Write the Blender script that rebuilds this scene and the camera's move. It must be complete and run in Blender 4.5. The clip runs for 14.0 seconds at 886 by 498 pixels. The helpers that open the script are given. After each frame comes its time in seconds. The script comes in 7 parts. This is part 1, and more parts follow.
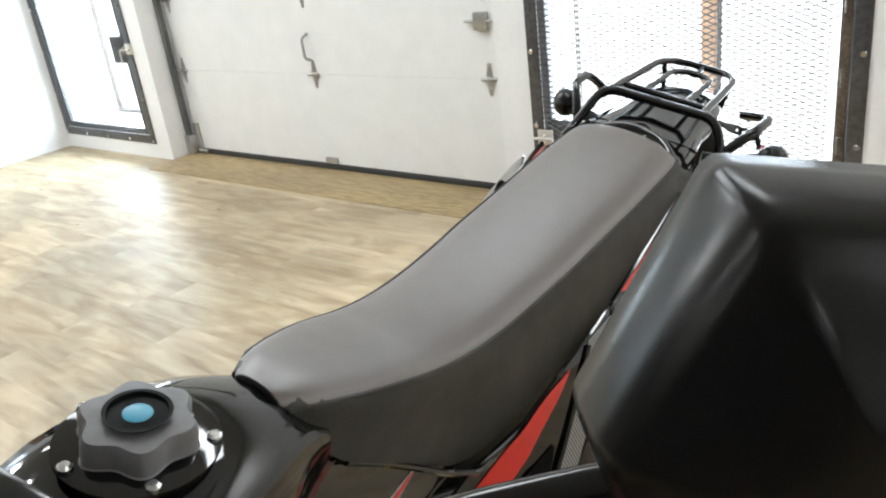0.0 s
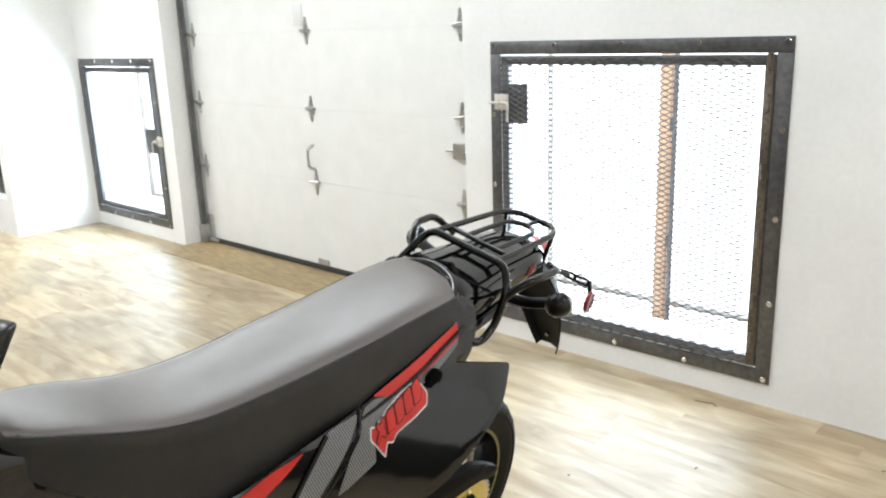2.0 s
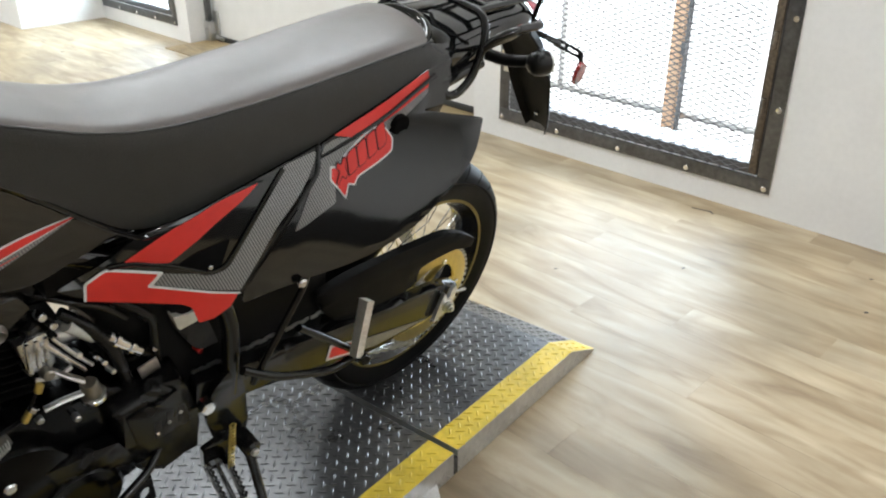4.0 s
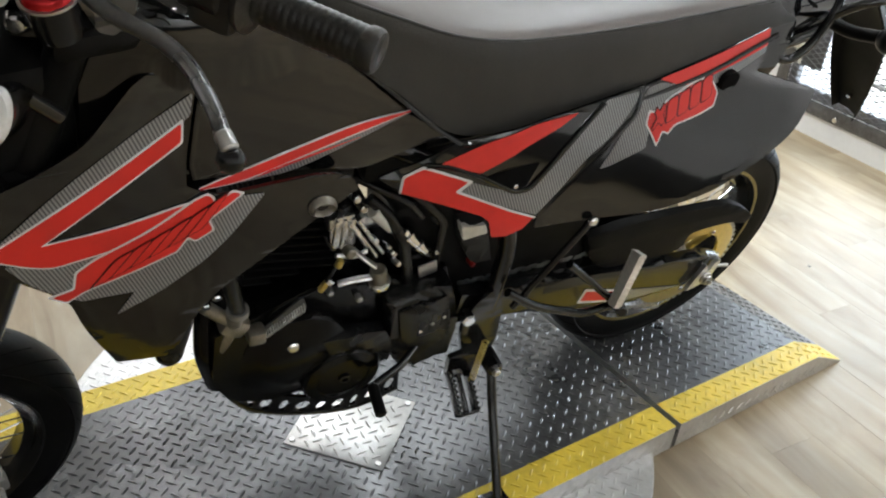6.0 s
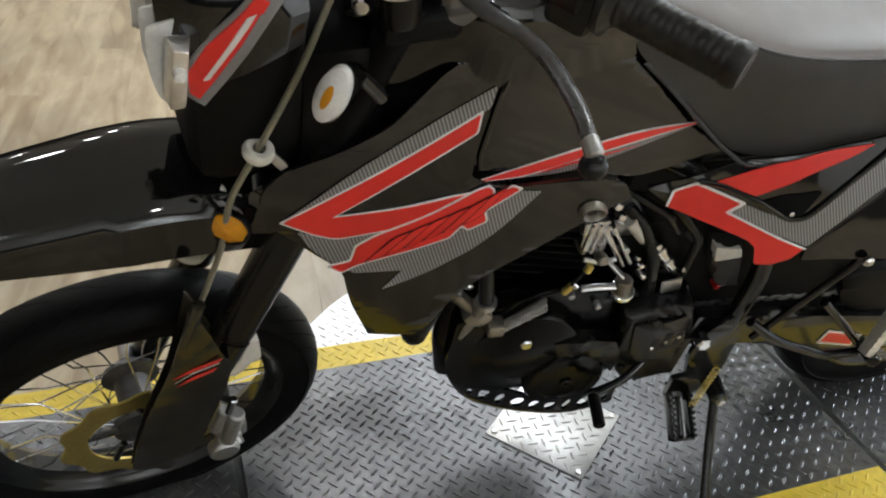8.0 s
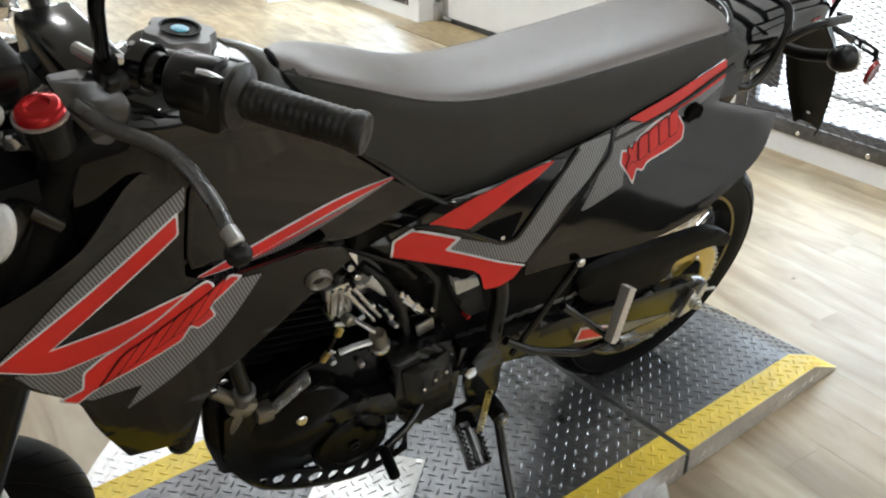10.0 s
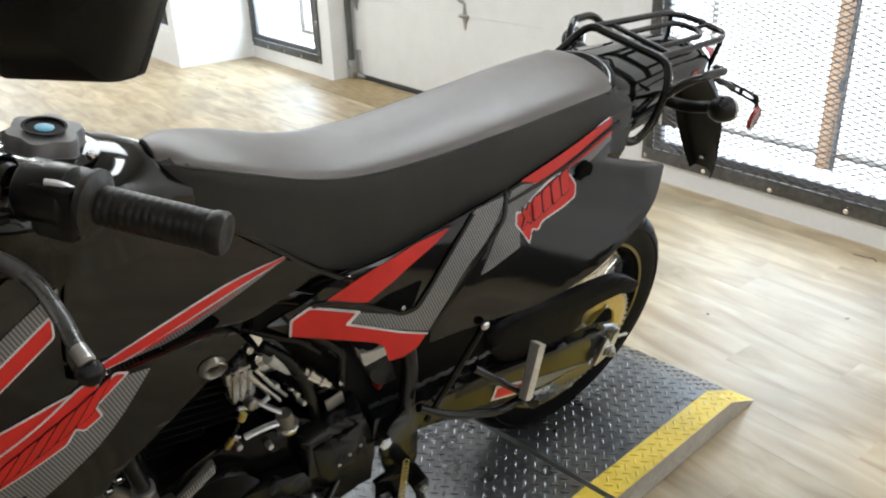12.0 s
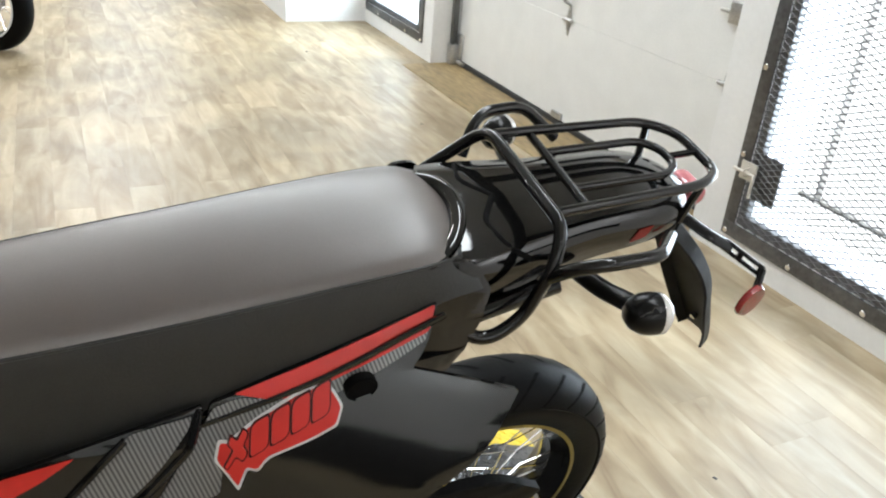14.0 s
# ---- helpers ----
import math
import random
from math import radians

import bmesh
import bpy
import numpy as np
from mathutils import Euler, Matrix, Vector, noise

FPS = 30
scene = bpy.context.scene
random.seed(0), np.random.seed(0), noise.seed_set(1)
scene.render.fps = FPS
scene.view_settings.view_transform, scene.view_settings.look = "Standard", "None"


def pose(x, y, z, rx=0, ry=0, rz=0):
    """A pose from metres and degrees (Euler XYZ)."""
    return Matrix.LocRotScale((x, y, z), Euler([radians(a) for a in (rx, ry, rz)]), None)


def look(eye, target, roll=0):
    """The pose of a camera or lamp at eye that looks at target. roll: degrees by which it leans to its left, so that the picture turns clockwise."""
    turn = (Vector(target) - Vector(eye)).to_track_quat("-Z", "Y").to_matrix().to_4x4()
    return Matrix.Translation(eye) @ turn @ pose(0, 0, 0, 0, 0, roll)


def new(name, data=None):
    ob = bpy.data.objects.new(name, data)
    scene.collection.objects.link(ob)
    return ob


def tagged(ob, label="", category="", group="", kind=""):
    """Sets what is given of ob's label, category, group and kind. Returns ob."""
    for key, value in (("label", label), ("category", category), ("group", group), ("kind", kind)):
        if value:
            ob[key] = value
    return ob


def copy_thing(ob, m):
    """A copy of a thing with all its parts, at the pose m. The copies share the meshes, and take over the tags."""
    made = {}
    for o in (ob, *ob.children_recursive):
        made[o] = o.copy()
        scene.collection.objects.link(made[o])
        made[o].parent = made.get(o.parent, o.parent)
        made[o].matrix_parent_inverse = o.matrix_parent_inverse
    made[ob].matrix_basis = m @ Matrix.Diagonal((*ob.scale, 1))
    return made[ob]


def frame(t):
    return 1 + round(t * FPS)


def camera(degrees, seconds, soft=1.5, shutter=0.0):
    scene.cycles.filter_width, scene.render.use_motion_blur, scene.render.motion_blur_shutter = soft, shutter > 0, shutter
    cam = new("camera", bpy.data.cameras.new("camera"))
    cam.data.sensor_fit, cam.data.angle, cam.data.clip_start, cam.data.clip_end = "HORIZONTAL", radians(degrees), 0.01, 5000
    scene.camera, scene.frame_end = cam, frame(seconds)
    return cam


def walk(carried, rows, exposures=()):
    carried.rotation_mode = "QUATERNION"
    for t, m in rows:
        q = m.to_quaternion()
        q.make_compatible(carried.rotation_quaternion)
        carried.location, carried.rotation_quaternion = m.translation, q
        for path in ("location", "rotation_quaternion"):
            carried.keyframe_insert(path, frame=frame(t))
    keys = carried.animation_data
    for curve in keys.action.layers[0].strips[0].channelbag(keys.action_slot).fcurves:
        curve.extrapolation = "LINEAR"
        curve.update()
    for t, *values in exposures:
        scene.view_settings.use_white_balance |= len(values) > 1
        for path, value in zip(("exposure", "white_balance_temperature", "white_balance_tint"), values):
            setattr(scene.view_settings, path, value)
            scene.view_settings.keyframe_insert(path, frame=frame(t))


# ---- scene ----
cam = camera(57.2, 14.0, soft=2.1)
PATH = [
    (0, (0.983, 0.44, 1.491), (-0.198, 1.851, 0.709), -7.5),
    (0.2, (1.022, 0.452, 1.520), (-0.185, 1.873, 0.797), -8.0),
    (0.5, (1.1, 0.463, 1.541), (-0.062, 1.965, 0.915), -8.7),
    (0.8, (1.228, 0.44, 1.553), (0.07, 1.968, 0.986), -8.5),
    (1, (1.317, 0.405, 1.565), (0.144, 1.919, 0.989), -5.3),
    (1.5, (1.434, 0.408, 1.566), (0.252, 1.92, 1.0), -3.2),
    (2, (1.486, 0.516, 1.565), (0.179, 1.938, 1.045), -1.9),
    (2.5, (1.514, 0.576, 1.486), (0.209, 1.897, 0.743), -4.8),
    (2.7, (1.528, 0.588, 1.468), (0.245, 1.915, 0.699), -3.4),
    (4.8, (1.556, 0.55, 1.381), (0.292, 1.747, 0.397), 1.0),
    (5, (1.544, 0.539, 1.379), (0.251, 1.7, 0.39), 1.2),
    (5.5, (1.498, 0.497, 1.375), (0.109, 1.522, 0.365), 3.2),
    (6, (1.454, 0.45, 1.371), (-0.02, 1.32, 0.337), 5.5),
    (6.5, (1.407, 0.4, 1.36), (-0.123, 1.123, 0.294), 7.8),
    (7, (1.384, 0.349, 1.352), (-0.183, 0.921, 0.248), 8.7),
    (7.2, (1.383, 0.332, 1.353), (-0.201, 0.836, 0.24), 8.4),
    (9.3, (1.427, 0.362, 1.375), (-0.155, 1.066, 0.373), 0.8),
    (9.5, (1.443, 0.387, 1.379), (-0.113, 1.183, 0.406), 0.4),
    (9.8, (1.464, 0.416, 1.403), (-0.064, 1.305, 0.468), -1.3),
    (10, (1.461, 0.428, 1.397), (-0.046, 1.359, 0.468), -0.4),
    (10.5, (1.461, 0.439, 1.404), (-0.037, 1.42, 0.513), 0.7),
    (11, (1.467, 0.465, 1.404), (-0.001, 1.507, 0.533), -0.2),
    (11.5, (1.478, 0.468, 1.415), (-0.001, 1.518, 0.571), -1.5),
    (12, (1.479, 0.488, 1.428), (0.022, 1.579, 0.601), -2.1),
    (12.5, (1.527, 0.661, 1.448), (0.025, 1.705, 0.64), 1.4),
    (13, (1.519, 0.846, 1.458), (-0.037, 1.773, 0.61), 3.1),
    (13.5, (1.347, 1.059, 1.489), (-0.254, 1.925, 0.66), 5.6),
    (13.7, (1.304, 1.14, 1.505), (-0.259, 2.053, 0.654), 5.0),
    (14, (1.212, 1.267, 1.49), (-0.386, 2.059, 0.585), 4.9),
]
walk(cam, [(t, look(eye, target, roll)) for t, eye, target, roll in PATH], [(0, 0.05), (1, 0.16), (2, 0.16), (2.5, 0.08), (5, 0), (7, 0.12), (9.5, 0.05), (10.5, -0.08), (11.5, -0.10), (12.5, -0.05), (14, -0.05)])

# ---- world and light ----
world = bpy.data.worlds.new("sky")
scene.world = world
world.use_nodes = True
wn = world.node_tree
sky = wn.nodes.new("ShaderNodeTexSky")
sky.sky_type, sky.sun_disc, sky.sun_elevation, sky.sun_rotation = "NISHITA", False, radians(35), radians(20)
wn.links.new(sky.outputs["Color"], wn.nodes["Background"].inputs["Color"])
wn.nodes["Background"].inputs["Strength"].default_value = 0.12


def area(name, m, sx, sy, power, colour=(1, 1, 1)):
    lamp = bpy.data.lights.new(name, "AREA")
    lamp.shape, lamp.size, lamp.size_y, lamp.energy, lamp.color = "RECTANGLE", sx, sy, power, colour
    ob = new(name, lamp)
    ob.matrix_world = m
    return ob


# daylight that enters through the two caged windows
area("window_daylight", look((-0.35, 4.1, 0.85), (-0.35, 0, 0.5)), 1.3, 1.2, 54, (0.72, 0.87, 1.0))
area("window_daylight", look((-4.95, 4.1, 0.8), (-4.95, 0, 0.4)), 1.1, 1.2, 108, (0.70, 0.88, 1.0))
# daylight through the shop front at the far end
area("window_daylight", look((-15.97, 2.75, 1.25), (0, 2.75, 1.25)), 2.2, 2.4, 48, (0.70, 0.86, 1.0))
# lamps under the ceiling: three long ones towards the door, small downlights elsewhere
STRIPS = [(-1.9, 2.35, 48), (0.1, 2.5, 26), (-4.0, 2.0, 52), (-6.8, 1.4, 115), (-10.0, 1.9, 60), (-13.0, 2.3, 60)]
LAMPS = [(x, y) for y in (0.9, -1.2, -3.2) for x in (3.4, -1.8, -3.4, -5.2, -7.2)]
for lx, ly, watts in STRIPS:
    # the unseen one at -1.9 is widened to spread sheen over the seat
    area("strip_light", look((lx, ly, 3.08), (lx, ly + 0.001, 0)), 1.5, 1.1 if lx == -1.9 else 0.3, watts, (0.90, 0.96, 1.0))
# two unseen wall washers, added to brighten the walls that the panels mirror
area("strip_light", look((4.2, 1.6, 2.95), (5.0, 1.6, 1.1)), 1.5, 0.3, 60, (0.90, 0.96, 1.0)).data.spread = radians(130)
area("strip_light", look((2.6, 2.9, 2.95), (2.6, 4.1, 0.8)), 1.5, 0.3, 50, (0.95, 0.96, 1.0)).data.spread = radians(140)
for lx, ly in LAMPS:
    area("downlight", look((lx, ly, 3.12), (lx, ly + 0.001, 0)), 0.20, 0.20, 10, (0.98, 0.99, 1.0)).data.shape = "DISK"

# ---- materials ----
def mat(name, colour, rough=0.5, metal=0.0, grain=0.0, scale=60.0, bump=0.0, blotch=0.0, coat=0.0, stretch=(1, 1, 1), spec=0.5):
    m = bpy.data.materials.new(name)
    m.use_nodes = True
    nt = m.node_tree
    b = nt.nodes["Principled BSDF"]
    b.inputs["Roughness"].default_value, b.inputs["Metallic"].default_value = rough, metal
    b.inputs["Coat Weight"].default_value, b.inputs["Coat Roughness"].default_value = coat, 0.04
    b.inputs["Specular IOR Level"].default_value = spec
    b.inputs["Base Color"].default_value = (*colour, 1)
    co = nt.nodes.new("ShaderNodeTexCoord")
    mp = nt.nodes.new("ShaderNodeMapping")
    mp.inputs["Scale"].default_value = stretch
    nt.links.new(co.outputs["Object"], mp.inputs["Vector"])
    fine = nt.nodes.new("ShaderNodeTexNoise")
    fine.inputs["Scale"].default_value, fine.inputs["Detail"].default_value = scale, 6
    nt.links.new(mp.outputs["Vector"], fine.inputs["Vector"])
    big = nt.nodes.new("ShaderNodeTexNoise")
    big.inputs["Scale"].default_value, big.inputs["Detail"].default_value = scale / 14, 4
    nt.links.new(mp.outputs["Vector"], big.inputs["Vector"])
    if grain or blotch:
        last = None
        for tex, amount in ((fine, grain), (big, blotch)):
            if not amount:
                continue
            r = nt.nodes.new("ShaderNodeMapRange")
            r.inputs["From Min"].default_value, r.inputs["From Max"].default_value = 0.3, 0.7
            r.inputs["To Min"].default_value, r.inputs["To Max"].default_value = 1 - amount, 1 + amount * 0.5
            nt.links.new(tex.outputs["Fac"], r.inputs["Value"])
            if last is None:
                last = r.outputs["Result"]
            else:
                mul = nt.nodes.new("ShaderNodeMath")
                mul.operation = "MULTIPLY"
                nt.links.new(last, mul.inputs[0])
                nt.links.new(r.outputs["Result"], mul.inputs[1])
                last = mul.outputs[0]
        mix = nt.nodes.new("ShaderNodeVectorMath")
        mix.operation = "SCALE"
        mix.inputs[0].default_value = colour
        nt.links.new(last, mix.inputs["Scale"])
        nt.links.new(mix.outputs["Vector"], b.inputs["Base Color"])
    rr = nt.nodes.new("ShaderNodeMapRange")
    rr.inputs["To Min"].default_value, rr.inputs["To Max"].default_value = max(rough * 0.75, 0.01), min(rough * 1.3, 1)
    nt.links.new(big.outputs["Fac"], rr.inputs["Value"])
    nt.links.new(rr.outputs["Result"], b.inputs["Roughness"])
    if bump:
        bp = nt.nodes.new("ShaderNodeBump")
        bp.inputs["Strength"].default_value, bp.inputs["Distance"].default_value = bump, 0.002
        nt.links.new(fine.outputs["Fac"], bp.inputs["Height"])
        nt.links.new(bp.outputs["Normal"], b.inputs["Normal"])
    return m


WALL = mat("white_wall_paint", (0.80, 0.80, 0.79), 0.55, grain=0.03, scale=40, bump=0.12, blotch=0.05)
CEIL = mat("ceiling_paint", (0.60, 0.60, 0.595), 0.8, grain=0.03, scale=30, bump=0.1)
GREYW = mat("grey_wall", (0.16, 0.157, 0.152), 0.6, grain=0.05, scale=30, bump=0.1, blotch=0.1)
DOOR = mat("white_steel_door", (0.78, 0.78, 0.76), 0.4, grain=0.03, scale=90, bump=0.06, blotch=0.04)
STEEL = mat("raw_steel", (0.16, 0.16, 0.165), 0.42, 0.85, grain=0.25, scale=50, bump=0.08, blotch=0.25)
RUSTY = mat("rusted_steel", (0.17, 0.135, 0.10), 0.6, 0.6, grain=0.4, scale=70, bump=0.2, blotch=0.4)
MESHM = mat("expanded_steel", (0.14, 0.14, 0.145), 0.45, 0.8, grain=0.2, scale=60)
ZINC = mat("zinc_plate", (0.55, 0.55, 0.54), 0.35, 0.9, grain=0.15, scale=120, blotch=0.15)
CHROME = mat("chrome", (0.75, 0.75, 0.76), 0.12, 1.0, grain=0.03, scale=60)
ALU = mat("cast_aluminium", (0.55, 0.55, 0.54), 0.35, 0.9, grain=0.12, scale=140, bump=0.1, blotch=0.15)
PALEW = mat("pale_wall_paint", (0.80, 0.80, 0.79), 0.55, grain=0.05, scale=30, bump=0.1, blotch=0.1)
GLOSS = mat("gloss_black_plastic", (0.005, 0.005, 0.005), 0.07, grain=0.1, scale=25, spec=0.68)
SATIN = mat("satin_black_plastic", (0.007, 0.007, 0.007), 0.26, grain=0.15, scale=90, bump=0.03, spec=0.32)
MATTE = mat("matte_black_plastic", (0.004, 0.004, 0.004), 0.5, spec=0.12, grain=0.2, scale=200, bump=0.15)
PAINTB = mat("black_enamel", (0.007, 0.007, 0.007), 0.16, grain=0.15, scale=50, blotch=0.2, coat=0.2, spec=0.4)
FINM = mat("cylinder_black", (0.003, 0.003, 0.003), 0.6, grain=0.2, scale=120, spec=0.1)
ENGINE = mat("black_engine_paint", (0.003, 0.003, 0.003), 0.18, 0.0, spec=0.14, grain=0.2, scale=120, bump=0.12, blotch=0.2)
VINYL = mat("seat_vinyl", (0.070, 0.050, 0.041), 0.44, grain=0.10, scale=400, bump=0.08, blotch=0.06, spec=1.0)
VINYL.node_tree.nodes["Principled BSDF"].inputs["Sheen Weight"].default_value = 0.12
VINYL.node_tree.nodes["Principled BSDF"].inputs["Sheen Roughness"].default_value = 0.4
VINYL.node_tree.nodes["Principled BSDF"].inputs["IOR"].default_value = 1.72
VINYLS = mat("seat_side_vinyl", (0.027, 0.027, 0.0252), 0.5, grain=0.15, scale=400, bump=0.25)
# gold tone for the yellow deck edges mirrored in the black rim
GOLDS = mat("gold_reflection", (0.20, 0.15, 0.025), 0.35, 0.3, grain=0.1, scale=80)
GROOVE = mat("groove_black", (0.003, 0.003, 0.003), 0.9, grain=0.1, scale=80, spec=0.1)
CAPM_ = mat("grey_cap_plastic", (0.17, 0.17, 0.178), 0.3, grain=0.1, scale=120, bump=0.05)
PEGM = mat("worn_alloy", (0.72, 0.69, 0.63), 0.42, 0.5, grain=0.12, scale=140, bump=0.1, blotch=0.1)
POLISH = mat("polished_alloy", (0.85, 0.85, 0.85), 0.28, 1.0, grain=0.1, scale=90, bump=0.06, blotch=0.2)
LEVERM = mat("silver_lever_paint", (0.15, 0.15, 0.152), 0.28, 0.85, grain=0.15, scale=120, blotch=0.2)
RUBBER = mat("tyre_rubber", (0.004, 0.004, 0.0042), 0.48, grain=0.2, scale=120, bump=0.12, blotch=0.3, spec=0.10)
GRIPM = mat("grip_rubber", (0.022, 0.020, 0.0165), 0.42, grain=0.8, scale=110, bump=0.5, blotch=0.9)
RED = mat("red_decal", (0.68, 0.030, 0.022), 0.3, grain=0.04, scale=60, coat=0.08, spec=0.38)
REDD = mat("dark_red_decal", (0.26, 0.010, 0.008), 0.35, grain=0.05, scale=60, spec=0.3)
WHITE = mat("white_decal_border", (0.72, 0.72, 0.72), 0.3, grain=0.04, scale=60, coat=0.4)
YELLOW = mat("yellow_paint", (0.74, 0.54, 0.045), 0.45, grain=0.12, scale=70, bump=0.1, blotch=0.25)
DECKB = mat("worn_black_tread_plate", (0.13, 0.131, 0.134), 0.28, 0.65, grain=0.25, scale=60, bump=0.1, blotch=0.4)
DECKS = mat("bare_tread_plate", (0.60, 0.60, 0.59), 0.36, 0.8, grain=0.12, scale=70, bump=0.06, blotch=0.2)
AMBER = mat("amber_lens", (0.60, 0.25, 0.005), 0.15, grain=0.1, scale=200, coat=0.6)
TAILL = mat("pale_red_lens", (0.70, 0.22, 0.25), 0.12, grain=0.15, scale=150, coat=0.6)
REDL = mat("red_lens", (0.26, 0.012, 0.012), 0.15, grain=0.1, scale=200, coat=0.6)
CLEARL = mat("clear_lens", (0.70, 0.70, 0.68), 0.12, grain=0.1, scale=150, coat=0.7)
SMOKE = mat("smoky_guard_plastic", (0.020, 0.018, 0.013), 0.17, grain=0.2, scale=60, blotch=0.3, spec=0.5)
GREYD = mat("grey_decal", (0.22, 0.22, 0.225), 0.3, grain=0.05, scale=60, spec=0.4)
CREAM = mat("cream_plastic", (0.44, 0.42, 0.32), 0.4, grain=0.1, scale=80)
BLUE = mat("blue_key_cover", (0.10, 0.42, 0.60), 0.3, grain=0.1, scale=100)
CASTM = mat("grey_beige_casting", (0.30, 0.28, 0.24), 0.34, 0.85, grain=0.15, scale=140, bump=0.1, blotch=0.15)
DARKRED = mat("dark_logo_edge", (0.055, 0.006, 0.006), 0.35, grain=0.05, scale=60, spec=0.3)
BRASS = mat("brass", (0.70, 0.55, 0.17), 0.3, 0.9, grain=0.1, scale=100)
HOSE = mat("braided_hose", (0.20, 0.185, 0.13), 0.4, grain=0.3, scale=400, bump=0.2)
NYLON = mat("white_nylon", (0.62, 0.61, 0.55), 0.35, grain=0.1, scale=80)
PLY = mat("oiled_plywood", (0.33, 0.24, 0.12), 0.5, grain=0.35, scale=26, bump=0.1, blotch=0.35, stretch=(0.35, 1.6, 1))
POSTW = mat("bare_timber", (0.75, 0.48, 0.30), 0.6, grain=0.2, scale=30, stretch=(2, 2, 0.2), blotch=0.2)
DARK = mat("dark_fill", (0.02, 0.02, 0.02), 0.7, grain=0.2, scale=40)
GREYB = mat("dark_seal_and_gap", (0.03, 0.03, 0.03), 0.6, grain=0.2, scale=80)
BLUEP = mat("blue_plastic", (0.03, 0.12, 0.45), 0.4, grain=0.1, scale=30)
CARD = mat("brown_cardboard", (0.30, 0.19, 0.10), 0.8, grain=0.15, scale=30)


def carbon():
    """Grey printed foil with fine slanted bars."""
    m = mat("carbon_print", (0.2, 0.2, 0.2), 0.3, coat=0.4)
    nt = m.node_tree
    b = nt.nodes["Principled BSDF"]
    w = nt.nodes.new("ShaderNodeTexWave")
    w.inputs["Scale"].default_value = 80
    w.bands_direction = "DIAGONAL"
    w.inputs["Distortion"].default_value = 0.1
    co = nt.nodes.new("ShaderNodeTexCoord")
    mp = nt.nodes.new("ShaderNodeMapping")
    mp.inputs["Scale"].default_value = (0, 1.6, 0.6)
    nt.links.new(co.outputs["Object"], mp.inputs["Vector"])
    nt.links.new(mp.outputs["Vector"], w.inputs["Vector"])
    r = nt.nodes.new("ShaderNodeValToRGB")
    r.color_ramp.elements[0].color = (0.06, 0.06, 0.06, 1)
    r.color_ramp.elements[1].color = (0.27, 0.27, 0.27, 1)
    nt.links.new(w.outputs["Fac"], r.inputs["Fac"])
    nt.links.new(r.outputs["Color"], b.inputs["Base Color"])
    return m


CARBON = carbon()


def glow(name, colour, power):
    m = bpy.data.materials.new(name)
    m.use_nodes = True
    b = m.node_tree.nodes["Principled BSDF"]
    b.inputs["Base Color"].default_value = (*colour, 1)
    b.inputs["Emission Color"].default_value, b.inputs["Emission Strength"].default_value = (*colour, 1), power
    return m


OUTSIDE = glow("bright_overcast_distance", (0.97, 0.99, 1.0), 1.55)


